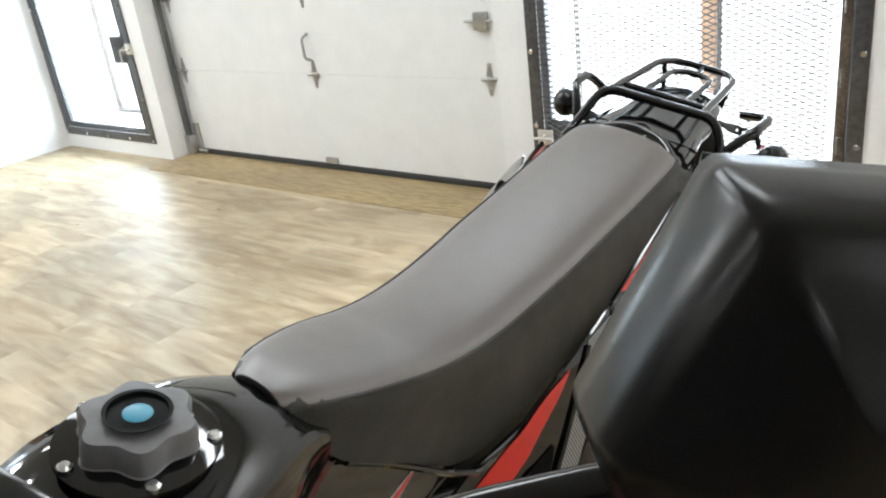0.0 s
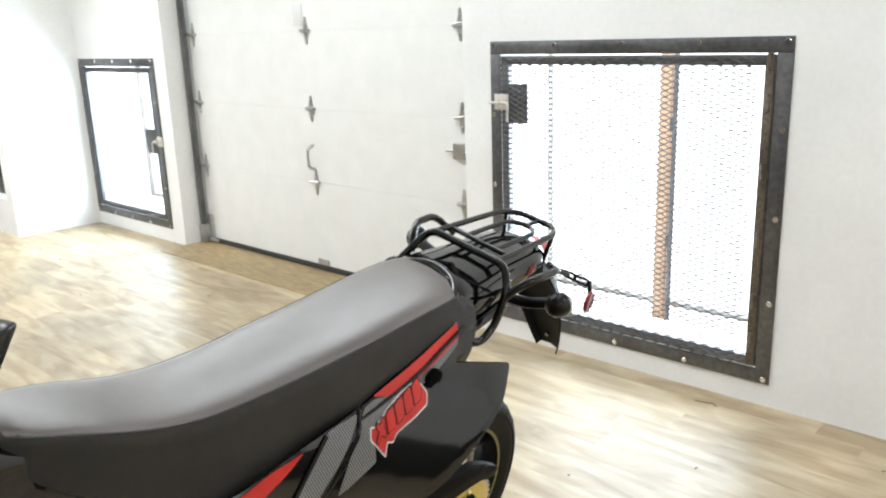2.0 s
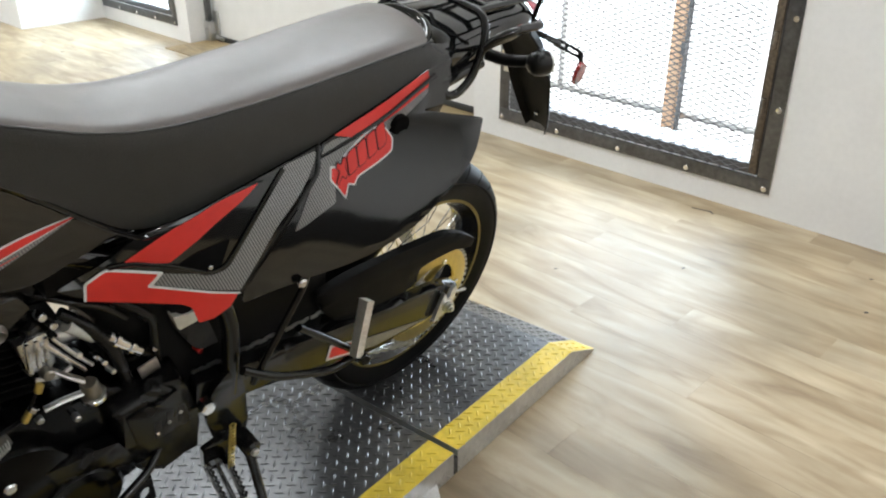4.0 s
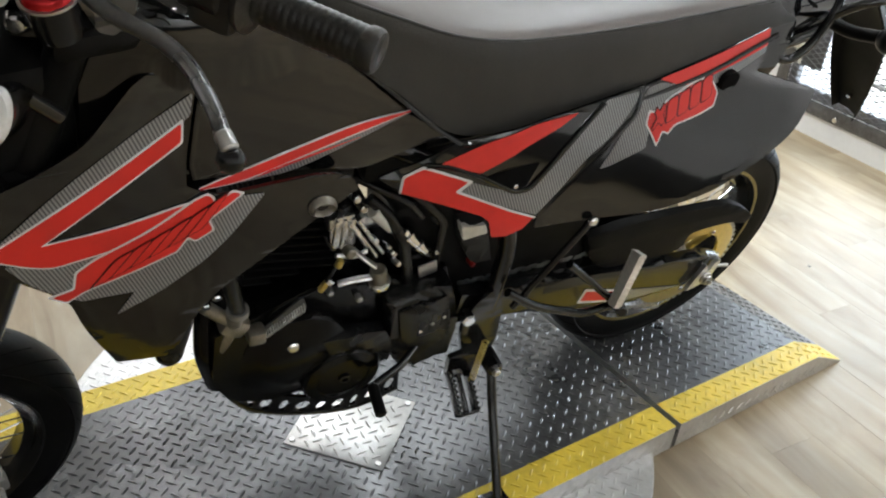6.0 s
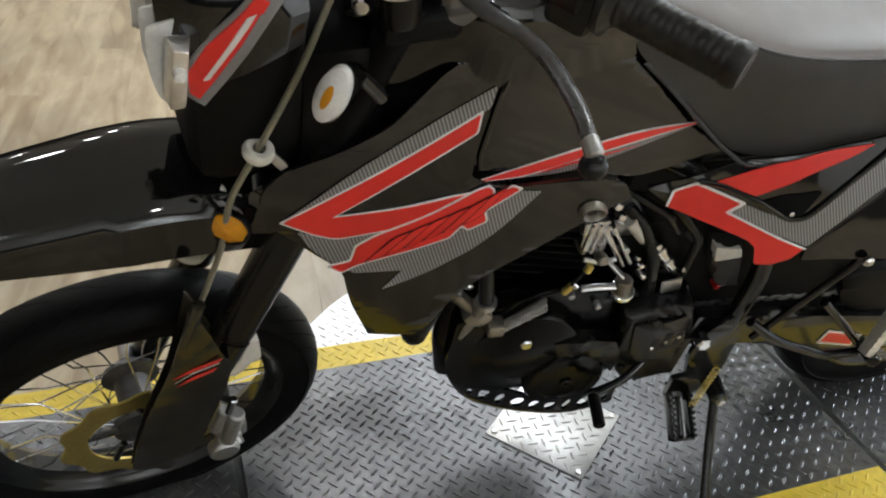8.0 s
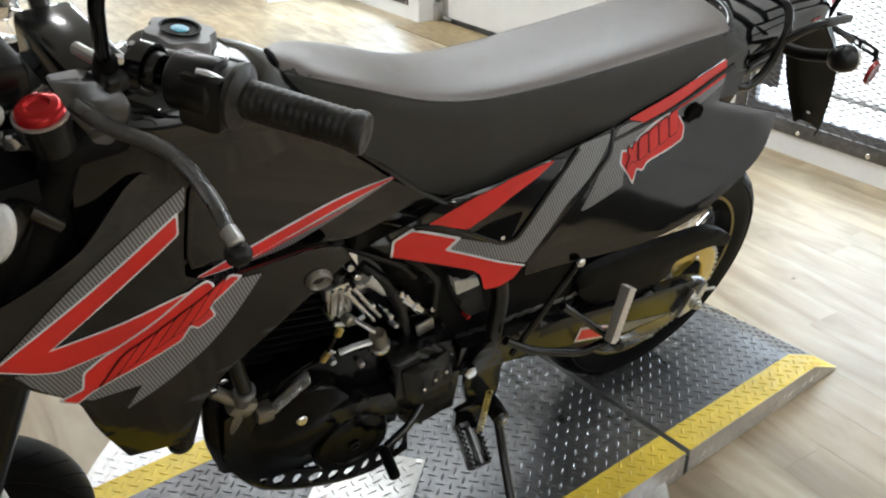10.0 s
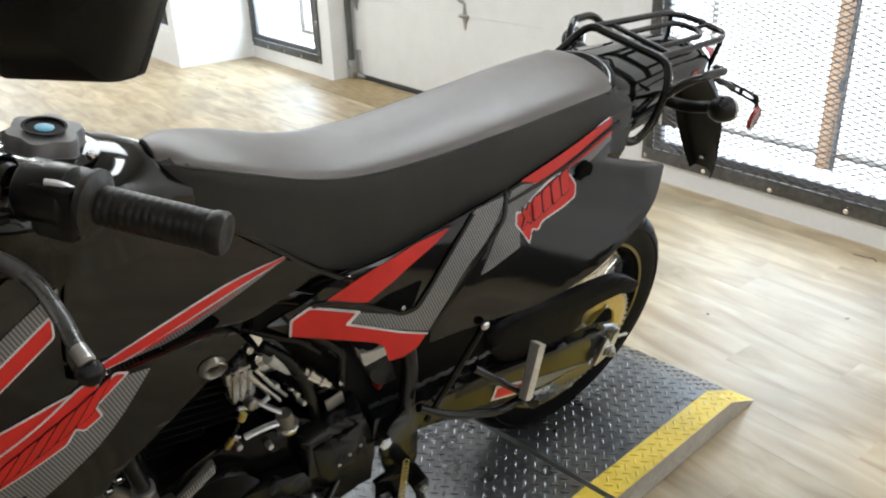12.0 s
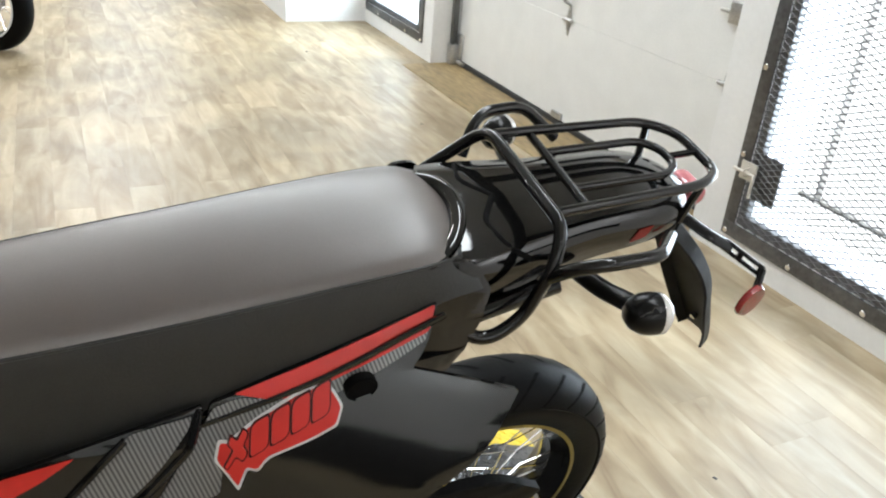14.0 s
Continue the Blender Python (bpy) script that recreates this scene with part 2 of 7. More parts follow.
def floor_mat():
    """Vinyl planks: greyed oak, each plank its own tone, long grain and dark knots."""
    m = bpy.data.materials.new("vinyl_plank")
    m.use_nodes = True
    nt = m.node_tree
    b = nt.nodes["Principled BSDF"]
    b.inputs["Specular IOR Level"].default_value = 0.78
    geo = nt.nodes.new("ShaderNodeNewGeometry")
    info = nt.nodes.new("ShaderNodeObjectInfo")
    seed = nt.nodes.new("ShaderNodeMath")
    seed.operation = "ADD"
    nt.links.new(geo.outputs["Random Per Island"], seed.inputs[0])
    nt.links.new(info.outputs["Random"], seed.inputs[1])
    shift = nt.nodes.new("ShaderNodeVectorMath")
    shift.operation = "SCALE"
    shift.inputs[0].default_value = (37.0, 11.0, 5.0)
    nt.links.new(seed.outputs[0], shift.inputs["Scale"])
    add = nt.nodes.new("ShaderNodeVectorMath")
    add.operation = "ADD"
    nt.links.new(geo.outputs["Position"], add.inputs[0])
    nt.links.new(shift.outputs["Vector"], add.inputs[1])
    mp = nt.nodes.new("ShaderNodeMapping")
    mp.inputs["Scale"].default_value = (1.1, 6.0, 1.0)
    nt.links.new(add.outputs["Vector"], mp.inputs["Vector"])
    grain = nt.nodes.new("ShaderNodeTexNoise")
    grain.inputs["Scale"].default_value, grain.inputs["Detail"].default_value, grain.inputs["Distortion"].default_value = 1.7, 7, 1.0
    nt.links.new(mp.outputs["Vector"], grain.inputs["Vector"])
    ramp = nt.nodes.new("ShaderNodeValToRGB")
    e = ramp.color_ramp.elements
    e[0].position, e[0].color = 0.26, (0.205, 0.142, 0.075, 1)
    e[1].position, e[1].color = 0.74, (0.46, 0.385, 0.262, 1)
    mid = e.new(0.45)
    mid.color = (0.345, 0.268, 0.164, 1)
    nt.links.new(grain.outputs["Fac"], ramp.inputs["Fac"])
    tone = nt.nodes.new("ShaderNodeMapRange")
    tone.inputs["From Max"].default_value = 2.0
    tone.inputs["To Min"].default_value, tone.inputs["To Max"].default_value = 0.82, 1.14
    nt.links.new(seed.outputs[0], tone.inputs["Value"])
    mul = nt.nodes.new("ShaderNodeVectorMath")
    mul.operation = "SCALE"
    nt.links.new(ramp.outputs["Color"], mul.inputs[0])
    nt.links.new(tone.outputs["Result"], mul.inputs["Scale"])
    wear = nt.nodes.new("ShaderNodeTexNoise")
    wear.inputs["Scale"].default_value = 1.3
    wear.inputs["Detail"].default_value, wear.inputs["Distortion"].default_value = 5, 0.8
    nt.links.new(geo.outputs["Position"], wear.inputs["Vector"])
    stain = nt.nodes.new("ShaderNodeMapRange")
    stain.inputs["From Min"].default_value, stain.inputs["From Max"].default_value = 0.36, 0.62
    stain.inputs["To Min"].default_value, stain.inputs["To Max"].default_value = 0.76, 1.08
    nt.links.new(wear.outputs["Fac"], stain.inputs["Value"])
    dirty = nt.nodes.new("ShaderNodeVectorMath")
    dirty.operation = "SCALE"
    tint = nt.nodes.new("ShaderNodeTexNoise")
    tint.inputs["Scale"].default_value, tint.inputs["Detail"].default_value, tint.inputs["Distortion"].default_value = 2.6, 6, 1.4
    tmap = nt.nodes.new("ShaderNodeMapping")
    tmap.inputs["Scale"].default_value = (0.7, 2.0, 1.0)
    nt.links.new(add.outputs["Vector"], tmap.inputs["Vector"])
    nt.links.new(tmap.outputs["Vector"], tint.inputs["Vector"])
    tfac = nt.nodes.new("ShaderNodeMapRange")
    tfac.inputs["From Min"].default_value, tfac.inputs["From Max"].default_value = 0.45, 0.66
    tfac.inputs["To Max"].default_value = 0.55
    nt.links.new(tint.outputs["Fac"], tfac.inputs["Value"])
    brown = nt.nodes.new("ShaderNodeMix")
    brown.data_type = "RGBA"
    nt.links.new(tfac.outputs["Result"], brown.inputs["Factor"])
    nt.links.new(mul.outputs["Vector"], brown.inputs["A"])
    brown.inputs["B"].default_value = (0.20, 0.135, 0.062, 1)
    nt.links.new(brown.outputs["Result"], dirty.inputs[0])
    nt.links.new(stain.outputs["Result"], dirty.inputs["Scale"])
    nt.links.new(dirty.outputs["Vector"], b.inputs["Base Color"])
    rr = nt.nodes.new("ShaderNodeMapRange")
    rr.inputs["To Min"].default_value, rr.inputs["To Max"].default_value = 0.37, 0.55
    nt.links.new(wear.outputs["Fac"], rr.inputs["Value"])
    nt.links.new(rr.outputs["Result"], b.inputs["Roughness"])
    bp = nt.nodes.new("ShaderNodeBump")
    bp.inputs["Strength"].default_value, bp.inputs["Distance"].default_value = 0.05, 0.002
    nt.links.new(grain.outputs["Fac"], bp.inputs["Height"])
    nt.links.new(bp.outputs["Normal"], b.inputs["Normal"])
    return m


PLANK = floor_mat()

# ---- building helpers ----
from mathutils.geometry import tessellate_polygon

def finish(bm, name, material, smooth=None):
    me = bpy.data.meshes.new(name)
    bmesh.ops.recalc_face_normals(bm, faces=bm.faces)
    bm.to_mesh(me)
    bm.free()
    me.materials.append(material)
    if smooth is not None:
        me.polygons.foreach_set("use_smooth", [True] * len(me.polygons))
        me.set_sharp_from_angle(angle=radians(smooth))
    return me


def part(name, bm, material, parent, label="", smooth=40):
    ob = new(name, finish(bm, name, material, smooth))
    ob.parent = parent
    return tagged(ob, label)


def thing(name, label, category, m=None, group="", kind=""):
    ob = new(name)
    ob.empty_display_size = 0.05
    if m is not None:
        ob.matrix_world = m
    return tagged(ob, label, category, group, kind)


def sub(name, parent, m=None):
    ob = new(name)
    ob.empty_display_size = 0.03
    ob.parent = parent
    if m is not None:
        ob.matrix_basis = m
    return ob


def solid(name, bm, material, label="", category="", kind="", smooth=30, group=""):
    return tagged(new(name, finish(bm, name, material, smooth)), label, category, group, kind)


def box(lo, hi, bevel=0.0, bm=None, m=None):
    bm = bm or bmesh.new()
    one = bmesh.new()
    bmesh.ops.create_cube(one, size=1)
    c = [(a + b) / 2 for a, b in zip(lo, hi)]
    s = [abs(b - a) for a, b in zip(lo, hi)]
    for v in one.verts:
        v.co = Vector((c[0] + v.co.x * s[0], c[1] + v.co.y * s[1], c[2] + v.co.z * s[2]))
    if bevel:
        bmesh.ops.bevel(one, geom=list(one.edges), offset=min(bevel, min(s) * 0.45), segments=2, affect="EDGES", profile=0.5)
    return merge(bm, one, m)


def merge(bm, other, m=None):
    if m is not None:
        bmesh.ops.transform(other, matrix=m, verts=other.verts)
    idx = {}
    for v in other.verts:
        idx[v] = bm.verts.new(v.co)
    for f in other.faces:
        try:
            bm.faces.new([idx[v] for v in f.verts])
        except ValueError:
            pass
    other.free()
    return bm


def round_line(pts, radius=0.0, steps=5, closed=False):
    """A polyline with its corners rounded."""
    pts = [Vector(p) for p in pts]
    out = []
    n = len(pts)
    for i, p in enumerate(pts):
        if not closed and i in (0, n - 1):
            out.append(p)
            continue
        a, b = pts[i - 1], pts[(i + 1) % n]
        d = min(radius, (a - p).length * 0.45, (b - p).length * 0.45)
        if d < 1e-5:
            out.append(p)
            continue
        s, e = p + (a - p).normalized() * d, p + (b - p).normalized() * d
        for k in range(steps + 1):
            t = k / steps
            out.append(s * (1 - t) ** 2 + p * 2 * t * (1 - t) + e * t * t)
    return out


def tube(pts, r, n=12, bend=0.03, closed=False, bm=None, caps=True, taper=None, flat=1.0):
    """A pipe along a polyline."""
    bm = bm or bmesh.new()
    line = round_line(pts, bend, closed=closed)
    rings = []
    m = len(line)
    up = None
    for i, p in enumerate(line):
        if closed:
            d = line[(i + 1) % m] - line[i - 1]
        else:
            d = line[min(i + 1, m - 1)] - line[max(i - 1, 0)]
        d.normalize()
        if up is None:
            up = Vector((0, 0, 1)) if abs(d.z) < 0.9 else Vector((1, 0, 0))
        side = d.cross(up).normalized()
        up = side.cross(d).normalized()
        rr = r if taper is None else r + (taper - r) * i / max(m - 1, 1)
        rings.append([bm.verts.new(p + rr * (math.cos(a) * side + flat * math.sin(a) * up)) for a in [2 * math.pi * k / n for k in range(n)]])
    for i in range(m if closed else m - 1):
        a, b = rings[i], rings[(i + 1) % m]
        for k in range(n):
            bm.faces.new((a[k], a[(k + 1) % n], b[(k + 1) % n], b[k]))
    if caps and not closed:
        bm.faces.new(rings[0])
        bm.faces.new(rings[-1][::-1])
    return bm


def lathe(profile, n=48, bm=None, m=None, closed=False):
    """Turns (radius, x) points round the x axis."""
    one = bmesh.new()
    rings = [[one.verts.new((x, r * math.cos(a), r * math.sin(a))) for a in [2 * math.pi * k / n for k in range(n)]] for r, x in profile]
    last = len(rings) if closed else len(rings) - 1
    for i in range(last):
        a, b = rings[i], rings[(i + 1) % len(rings)]
        for k in range(n):
            one.faces.new((a[k], a[(k + 1) % n], b[(k + 1) % n], b[k]))
    if not closed:
        for ring in (rings[0], rings[-1]):
            if (ring[0].co - ring[n // 2].co).length > 1e-4:
                one.faces.new(ring)
    bmesh.ops.remove_doubles(one, verts=one.verts, dist=1e-5)
    if bm is None and m is None:
        return one
    return merge(bm or bmesh.new(), one, m)


def along(a, b):
    """A pose at a whose x axis points to b."""
    d = Vector(b) - Vector(a)
    return Matrix.Translation(a) @ d.to_track_quat("X", "Z").to_matrix().to_4x4()


def rod(a, b, r, n=12, bm=None, bevel=True):
    length = (Vector(b) - Vector(a)).length
    c = min(r * 0.25, length * 0.2) if bevel else 0
    prof = [(0, 0), (r - c, 0), (r, c), (r, length - c), (r - c, length), (0, length)]
    return lathe(prof, n, bm or bmesh.new(), along(a, b))


def loft(rings, bm=None, closed=True, caps=True):
    """Skins equal rings of points."""
    bm = bm or bmesh.new()
    vs = [[bm.verts.new(p) for p in ring] for ring in rings]
    n = len(vs[0])
    for a, b in zip(vs, vs[1:]):
        for k in range(n if closed else n - 1):
            bm.faces.new((a[k], a[(k + 1) % n], b[(k + 1) % n], b[k]))
    if caps and closed:
        bm.faces.new(vs[0])
        bm.faces.new(vs[-1][::-1])
    return bm


def ease(keys, x):
    """A smooth value between (x, value...) keys."""
    if x <= keys[0][0]:
        return keys[0][1:]
    for i in range(len(keys) - 1):
        a, b = keys[i], keys[i + 1]
        if x <= b[0]:
            t = (x - a[0]) / (b[0] - a[0])
            p, q = keys[max(i - 1, 0)], keys[min(i + 2, len(keys) - 1)]
            out = []
            for k in range(1, len(a)):
                ma = (b[k] - p[k]) / (b[0] - p[0]) * (b[0] - a[0])
                mb = (q[k] - a[k]) / (q[0] - a[0]) * (b[0] - a[0])
                out.append((2 * t**3 - 3 * t**2 + 1) * a[k] + (t**3 - 2 * t**2 + t) * ma + (-2 * t**3 + 3 * t**2) * b[k] + (t**3 - t**2) * mb)
            return out
    return keys[-1][1:]


def smooth_outline(pts, step=0.02, corner=50):
    """Rounds the gentle corners of a closed outline, and keeps the sharp ones."""
    pts = [Vector((p[0], p[1])) for p in pts]
    out, n = [], len(pts)
    for i, p in enumerate(pts):
        a, b = pts[i - 1], pts[(i + 1) % n]
        turn = math.degrees((p - a).angle(b - p, 0))
        d = min((a - p).length, (b - p).length) * 0.4
        if turn > corner or d < 1e-4:
            d = min(d, 0.004)
        s, e = p + (a - p).normalized() * d, p + (b - p).normalized() * d
        for k in range(5):
            t = k / 4
            out.append(s * (1 - t) ** 2 + p * 2 * t * (1 - t) + e * t * t)
    return out


def grow(pts, d):
    """An outline moved outwards by d."""
    pts = [Vector((p[0], p[1])) for p in pts]
    n = len(pts)
    turn = sum(pts[i - 1].x * pts[i].y - pts[i].x * pts[i - 1].y for i in range(n))
    sign = 1 if turn > 0 else -1
    out = []
    for i, p in enumerate(pts):
        a, b = (p - pts[i - 1]).normalized(), (pts[(i + 1) % n] - p).normalized()
        na, nb = Vector((a.y, -a.x)) * sign, Vector((b.y, -b.x)) * sign
        m = na + nb
        m = m.normalized() if m.length > 1e-6 else na
        out.append(p + m * min(d / max(m.dot(na), 0.35), 2.5 * d))
    return out


def sheet(outline, depth_at, lift=0.0, thick=0.004, cell=0.035, side=1, rim=0.0):
    """A panel: an outline in (v, w), cut into cells, laid on the surface u = depth_at(v, w) + lift, with thickness inwards."""
    bm = bmesh.new()
    flat = [Vector((p[0], p[1], 0)) for p in outline]
    vs = [bm.verts.new((0, p.x, p.y)) for p in flat]
    for tri in tessellate_polygon([flat]):
        try:
            bm.faces.new([vs[k] for k in tri])
        except ValueError:
            pass
    bmesh.ops.recalc_face_normals(bm, faces=bm.faces)
    for axis in (1, 2):
        lo, hi = min(v.co[axis] for v in bm.verts), max(v.co[axis] for v in bm.verts)
        k = math.ceil(lo / cell) * cell
        while k < hi:
            co, no = [0, 0, 0], [0, 0, 0]
            co[axis], no[axis] = k, 1
            bmesh.ops.bisect_plane(bm, geom=list(bm.verts) + list(bm.edges) + list(bm.faces), dist=1e-5, plane_co=co, plane_no=no)
            k += cell
    top = list(bm.faces)
    r = bmesh.ops.extrude_face_region(bm, geom=top)
    down = {v for v in r["geom"] if isinstance(v, bmesh.types.BMVert)}
    edge_top = set()
    for v in bm.verts:
        if v not in down and any(len([f for f in e.link_faces]) and any(x in down for x in e.verts) for e in v.link_edges):
            edge_top.add(v)
    for v in bm.verts:
        base = depth_at(v.co.y, v.co.z) + lift
        x = base - thick if v in down else base - (rim if v in edge_top else 0)
        v.co.x = x if side > 0 else 2 * mid(v.co.y) - x
    return bm

# ---- the room ----
WY = 3.70          # face of the window wall
DY = 3.90          # face of the overhead door
HIGH = 3.2

ground = bmesh.new()
box((-16, -7, -0.2), (5, WY + 0.35, -0.012), bm=ground)
solid("floor", ground, mat("subfloor", (0.10, 0.08, 0.06), 0.7, grain=0.2, scale=20), "concrete floor under worn oak-look vinyl planks", "floor", "structure")

# window wall with a doorway and two caged openings, built as piers
W1 = (-1.02, 0.31, 0.16, 1.445)    # x0, x1, z0, z1 of the clear openings
W2 = (-5.53, -4.39, 0.17, 1.375)
D0, D1, DTOP = -4.17, -1.26, 2.35
wall = bmesh.new()
T0, T1 = WY, WY + 0.30
for x0, x1, z0, z1 in (
    (-16, W2[0], 0, HIGH), (W2[0], W2[1], 0, W2[2]), (W2[0], W2[1], W2[3], HIGH), (W2[1], D0, 0, HIGH),
    (D0, D1, DTOP, HIGH), (D1, W1[0], 0, HIGH), (W1[0], W1[1], 0, W1[2]), (W1[0], W1[1], W1[3], HIGH), (W1[1], 5, 0, HIGH)):
    box((x0, T0, z0), (x1, T1, z1), bm=wall)
bmesh.ops.remove_doubles(wall, verts=wall.verts, dist=1e-4)
solid("wall_north", wall, WALL, "white painted wall with a wide overhead doorway and two caged windows", "wall", "structure")
for nm, lo, hi in (("wall_east", (5, -7, 0), (5.2, WY + 0.3, HIGH)), ("wall_south", (-16, -7.2, 0), (5.2, -7, HIGH))):
    solid(nm, box(lo, hi), PALEW if nm == "wall_east" else GREYW, "plain pale painted wall" if nm == "wall_east" else "plain grey painted wall", "wall", "structure")
# unseen dark band, added so the bodywork mirrors a dark lower half
solid("baseboard", box((4.97, -6.99, 0.0), (4.998, WY - 0.002, 0.62), 0.004), mat("dark_band_paint", (0.04, 0.04, 0.04), 0.6, grain=0.1, scale=40, bump=0.05, blotch=0.1), "unseen dark lower wall band added to darken reflections", "wall panel", "structure")
west = bmesh.new()
for lo, hi in (((-16.2, -7.2, 0), (-16, 1.65, HIGH)), ((-16.2, 3.85, 0), (-16, WY + 0.3, HIGH)), ((-16.2, 1.65, 0), (-16, 3.85, 0.05)), ((-16.2, 1.65, 2.45), (-16, 3.85, HIGH))):
    box(lo, hi, bm=west)
solid("wall_west", west, GREYW, "plain grey painted wall with a wide daylit opening", "wall", "structure")
solid("ceiling", box((-16.2, -7.2, HIGH), (5.2, WY + 0.3, HIGH + 0.15)), CEIL, "grey open ceiling", "ceiling", "structure")

# boxed-out wall beyond the small window, with a recessed shelf in its face
stub = bmesh.new()
for lo, hi in (((-6.9, 3.0, 0), (-5.61, 3.06, 0.30)), ((-5.75, 3.0, 0.30), (-5.61, 3.06, HIGH)), ((-6.9, 3.0, 0.95), (-5.75, 3.06, HIGH)), ((-6.9, 3.0, 0.30), (-6.6, 3.06, 0.95)),
               ((-5.67, 3.06, 0), (-5.61, WY, HIGH)), ((-6.9, 3.06, 0), (-6.84, WY, HIGH)), ((-6.84, 3.06, 0.26), (-5.67, 3.5, 0.30)), ((-6.84, 3.5, 0.26), (-5.67, 3.54, 1.0))):
    box(lo, hi, bm=stub)
solid("wall_stub", stub, WALL, "white boxed-out wall with a recessed shelf", "wall", "structure")
solid("black_case", box((-6.35, 3.1, 0.30), (-6.0, 3.42, 0.72), 0.02), SATIN, "black case on the recessed wall shelf", "case")

# outdoors
solid("backdrop", box((-34, 5.6, -2.5), (9, 5.7, 6)), OUTSIDE, "bright overcast distance beyond the windows", "backdrop", "structure")
solid("ground", box((-40, WY + 0.30, -2.6), (40, 60, -2.5)), mat("pale_concrete", (0.5, 0.5, 0.49), 0.8, grain=0.1, scale=6, blotch=0.2), "pale concrete ground outdoors", "ground", "structure")

# plywood threshold
solid("threshold_board", box((D0 + 0.002, 3.48, -0.01), (D1 - 0.002, DY + 0.06, 0.006), 0.003), PLY, "oil-stained plywood threshold board under the overhead door", "threshold", "structure")


# overhead door
door = thing("overhead_door", "white sectional overhead garage door, closed", "garage door", kind="structure")
door.name = "door_1"
edges = [0.04, 0.615, 1.098, 1.590, 2.07, 2.36]
for a, b in zip(edges, edges[1:]):
    part("panel", box((D0 + 0.04, DY, a + 0.0005), (D1 - 0.03, DY + 0.045, b - 0.0005), 0.0015), DOOR, door, smooth=None)
part("door_backing", box((D0 + 0.01, DY + 0.046, 0.003), (D1 - 0.005, DY + 0.06, 2.40)), DOOR, door)
part("bottom_seal", box((D0 + 0.04, DY - 0.012, 0.004), (D1 - 0.03, DY + 0.05, 0.038), 0.006), GREYB, door, "black rubber bottom seal")


def hinge(x, z):
    bm = bmesh.new()
    pts = [(-0.022, 0), (-0.008, 0.085), (0.008, 0.085), (0.022, 0), (0.008, -0.085), (-0.008, -0.085)]
    f = bm.faces.new([bm.verts.new((p[0], 0, p[1])) for p in pts])
    r = bmesh.ops.extrude_face_region(bm, geom=[f])
    bmesh.ops.translate(bm, verts=[v for v in r["geom"] if isinstance(v, bmesh.types.BMVert)], vec=(0, -0.004, 0))
    rod((-0.045, -0.012, 0), (0.045, -0.012, 0), 0.011, 10, bm)
    for sz in (0.05, -0.05):
        rod((0, -0.002, sz), (0, -0.012, sz), 0.006, 8, bm)
    bmesh.ops.translate(bm, verts=bm.verts, vec=(x, DY - 0.001, z))
    return part("hinge", bm, ZINC, door, "zinc-plated door hinge")


for hz in edges[1:-1]:
    for hx in (-4.07, -2.745, -1.445):
        hinge(hx, hz)
hd = bmesh.new()
tube([(-2.756, DY - 0.002, 0.86), (-2.756, DY - 0.05, 0.84), (-2.756, DY - 0.05, 0.72), (-2.756, DY - 0.002, 0.70)], 0.009, 10, 0.02, bm=hd)
part("handle", hd, ZINC, door, "galvanised pull handle")
lk = box((-1.50, DY - 0.03, 0.87), (-1.42, DY, 0.96), 0.004)
rod((-1.56, DY - 0.02, 0.915), (-1.38, DY - 0.02, 0.915), 0.008, 10, lk)
part("slide_lock", lk, ZINC, door, "zinc slide lock")
br = box((-2.77, DY - 0.02, 0.045), (-2.67, DY - 0.001, 0.085), 0.003)
part("bottom_bracket", br, ZINC, door)
tagp = box((-2.86, DY - 0.006, 1.62), (-2.77, DY - 0.001, 1.76), 0.001)
part("paper_label", tagp, WHITE, door, "white and violet paper label")
GALV = mat("dull_galvanised_steel", (0.26, 0.26, 0.255), 0.45, 0.8, grain=0.2, scale=60, bump=0.08, blotch=0.3)
for xs, side in ((D0 + 0.012, 1), (D1 - 0.055, -1)):
    tr = box((xs, DY - 0.06, 0.06), (xs + 0.045, DY - 0.052, 2.4))
    box((xs, DY - 0.06, 0.06), (xs + 0.006, DY - 0.005, 2.4), bm=tr)
    box((xs + 0.039, DY - 0.06, 0.06), (xs + 0.045, DY - 0.04, 2.4), bm=tr)
    part("track", tr, GALV, door, "dull galvanised roller track")
    foot = box((xs - 0.004, DY - 0.075, 0.008), (xs + 0.060, DY - 0.004, 0.150), 0.004)
    box((xs + (0.040 if side > 0 else -0.045), DY - 0.020, 0.045), (xs + (0.105 if side > 0 else 0.020), DY - 0.002, 0.230), 0.003, bm=foot)
    part("bottom_fixture", foot, ZINC, door, "zinc bottom bracket")
    part("fixture_bolt", rod((xs + 0.03, DY - 0.076, 0.10), (xs + 0.03, DY - 0.086, 0.10), 0.010, 6), ZINC, door)
    if side > 0:
        part("lift_cable_end", rod((xs + 0.08, DY - 0.03, 0.035), (xs + 0.18, DY - 0.03, 0.030), 0.014, 10), ZINC, door)
    for hz in edges[1:-1]:
        hx = -4.07 if side > 0 else -1.445
        part("roller_stem", rod((hx, DY - 0.030, hz + 0.01), (xs + 0.022, DY - 0.032, hz + 0.01), 0.006, 8), ZINC, door)
        part("roller", rod((xs + 0.012, DY - 0.032, hz + 0.01), (xs + 0.034, DY - 0.032, hz + 0.01), 0.018, 14), GREYB, door, "black roller in the track")


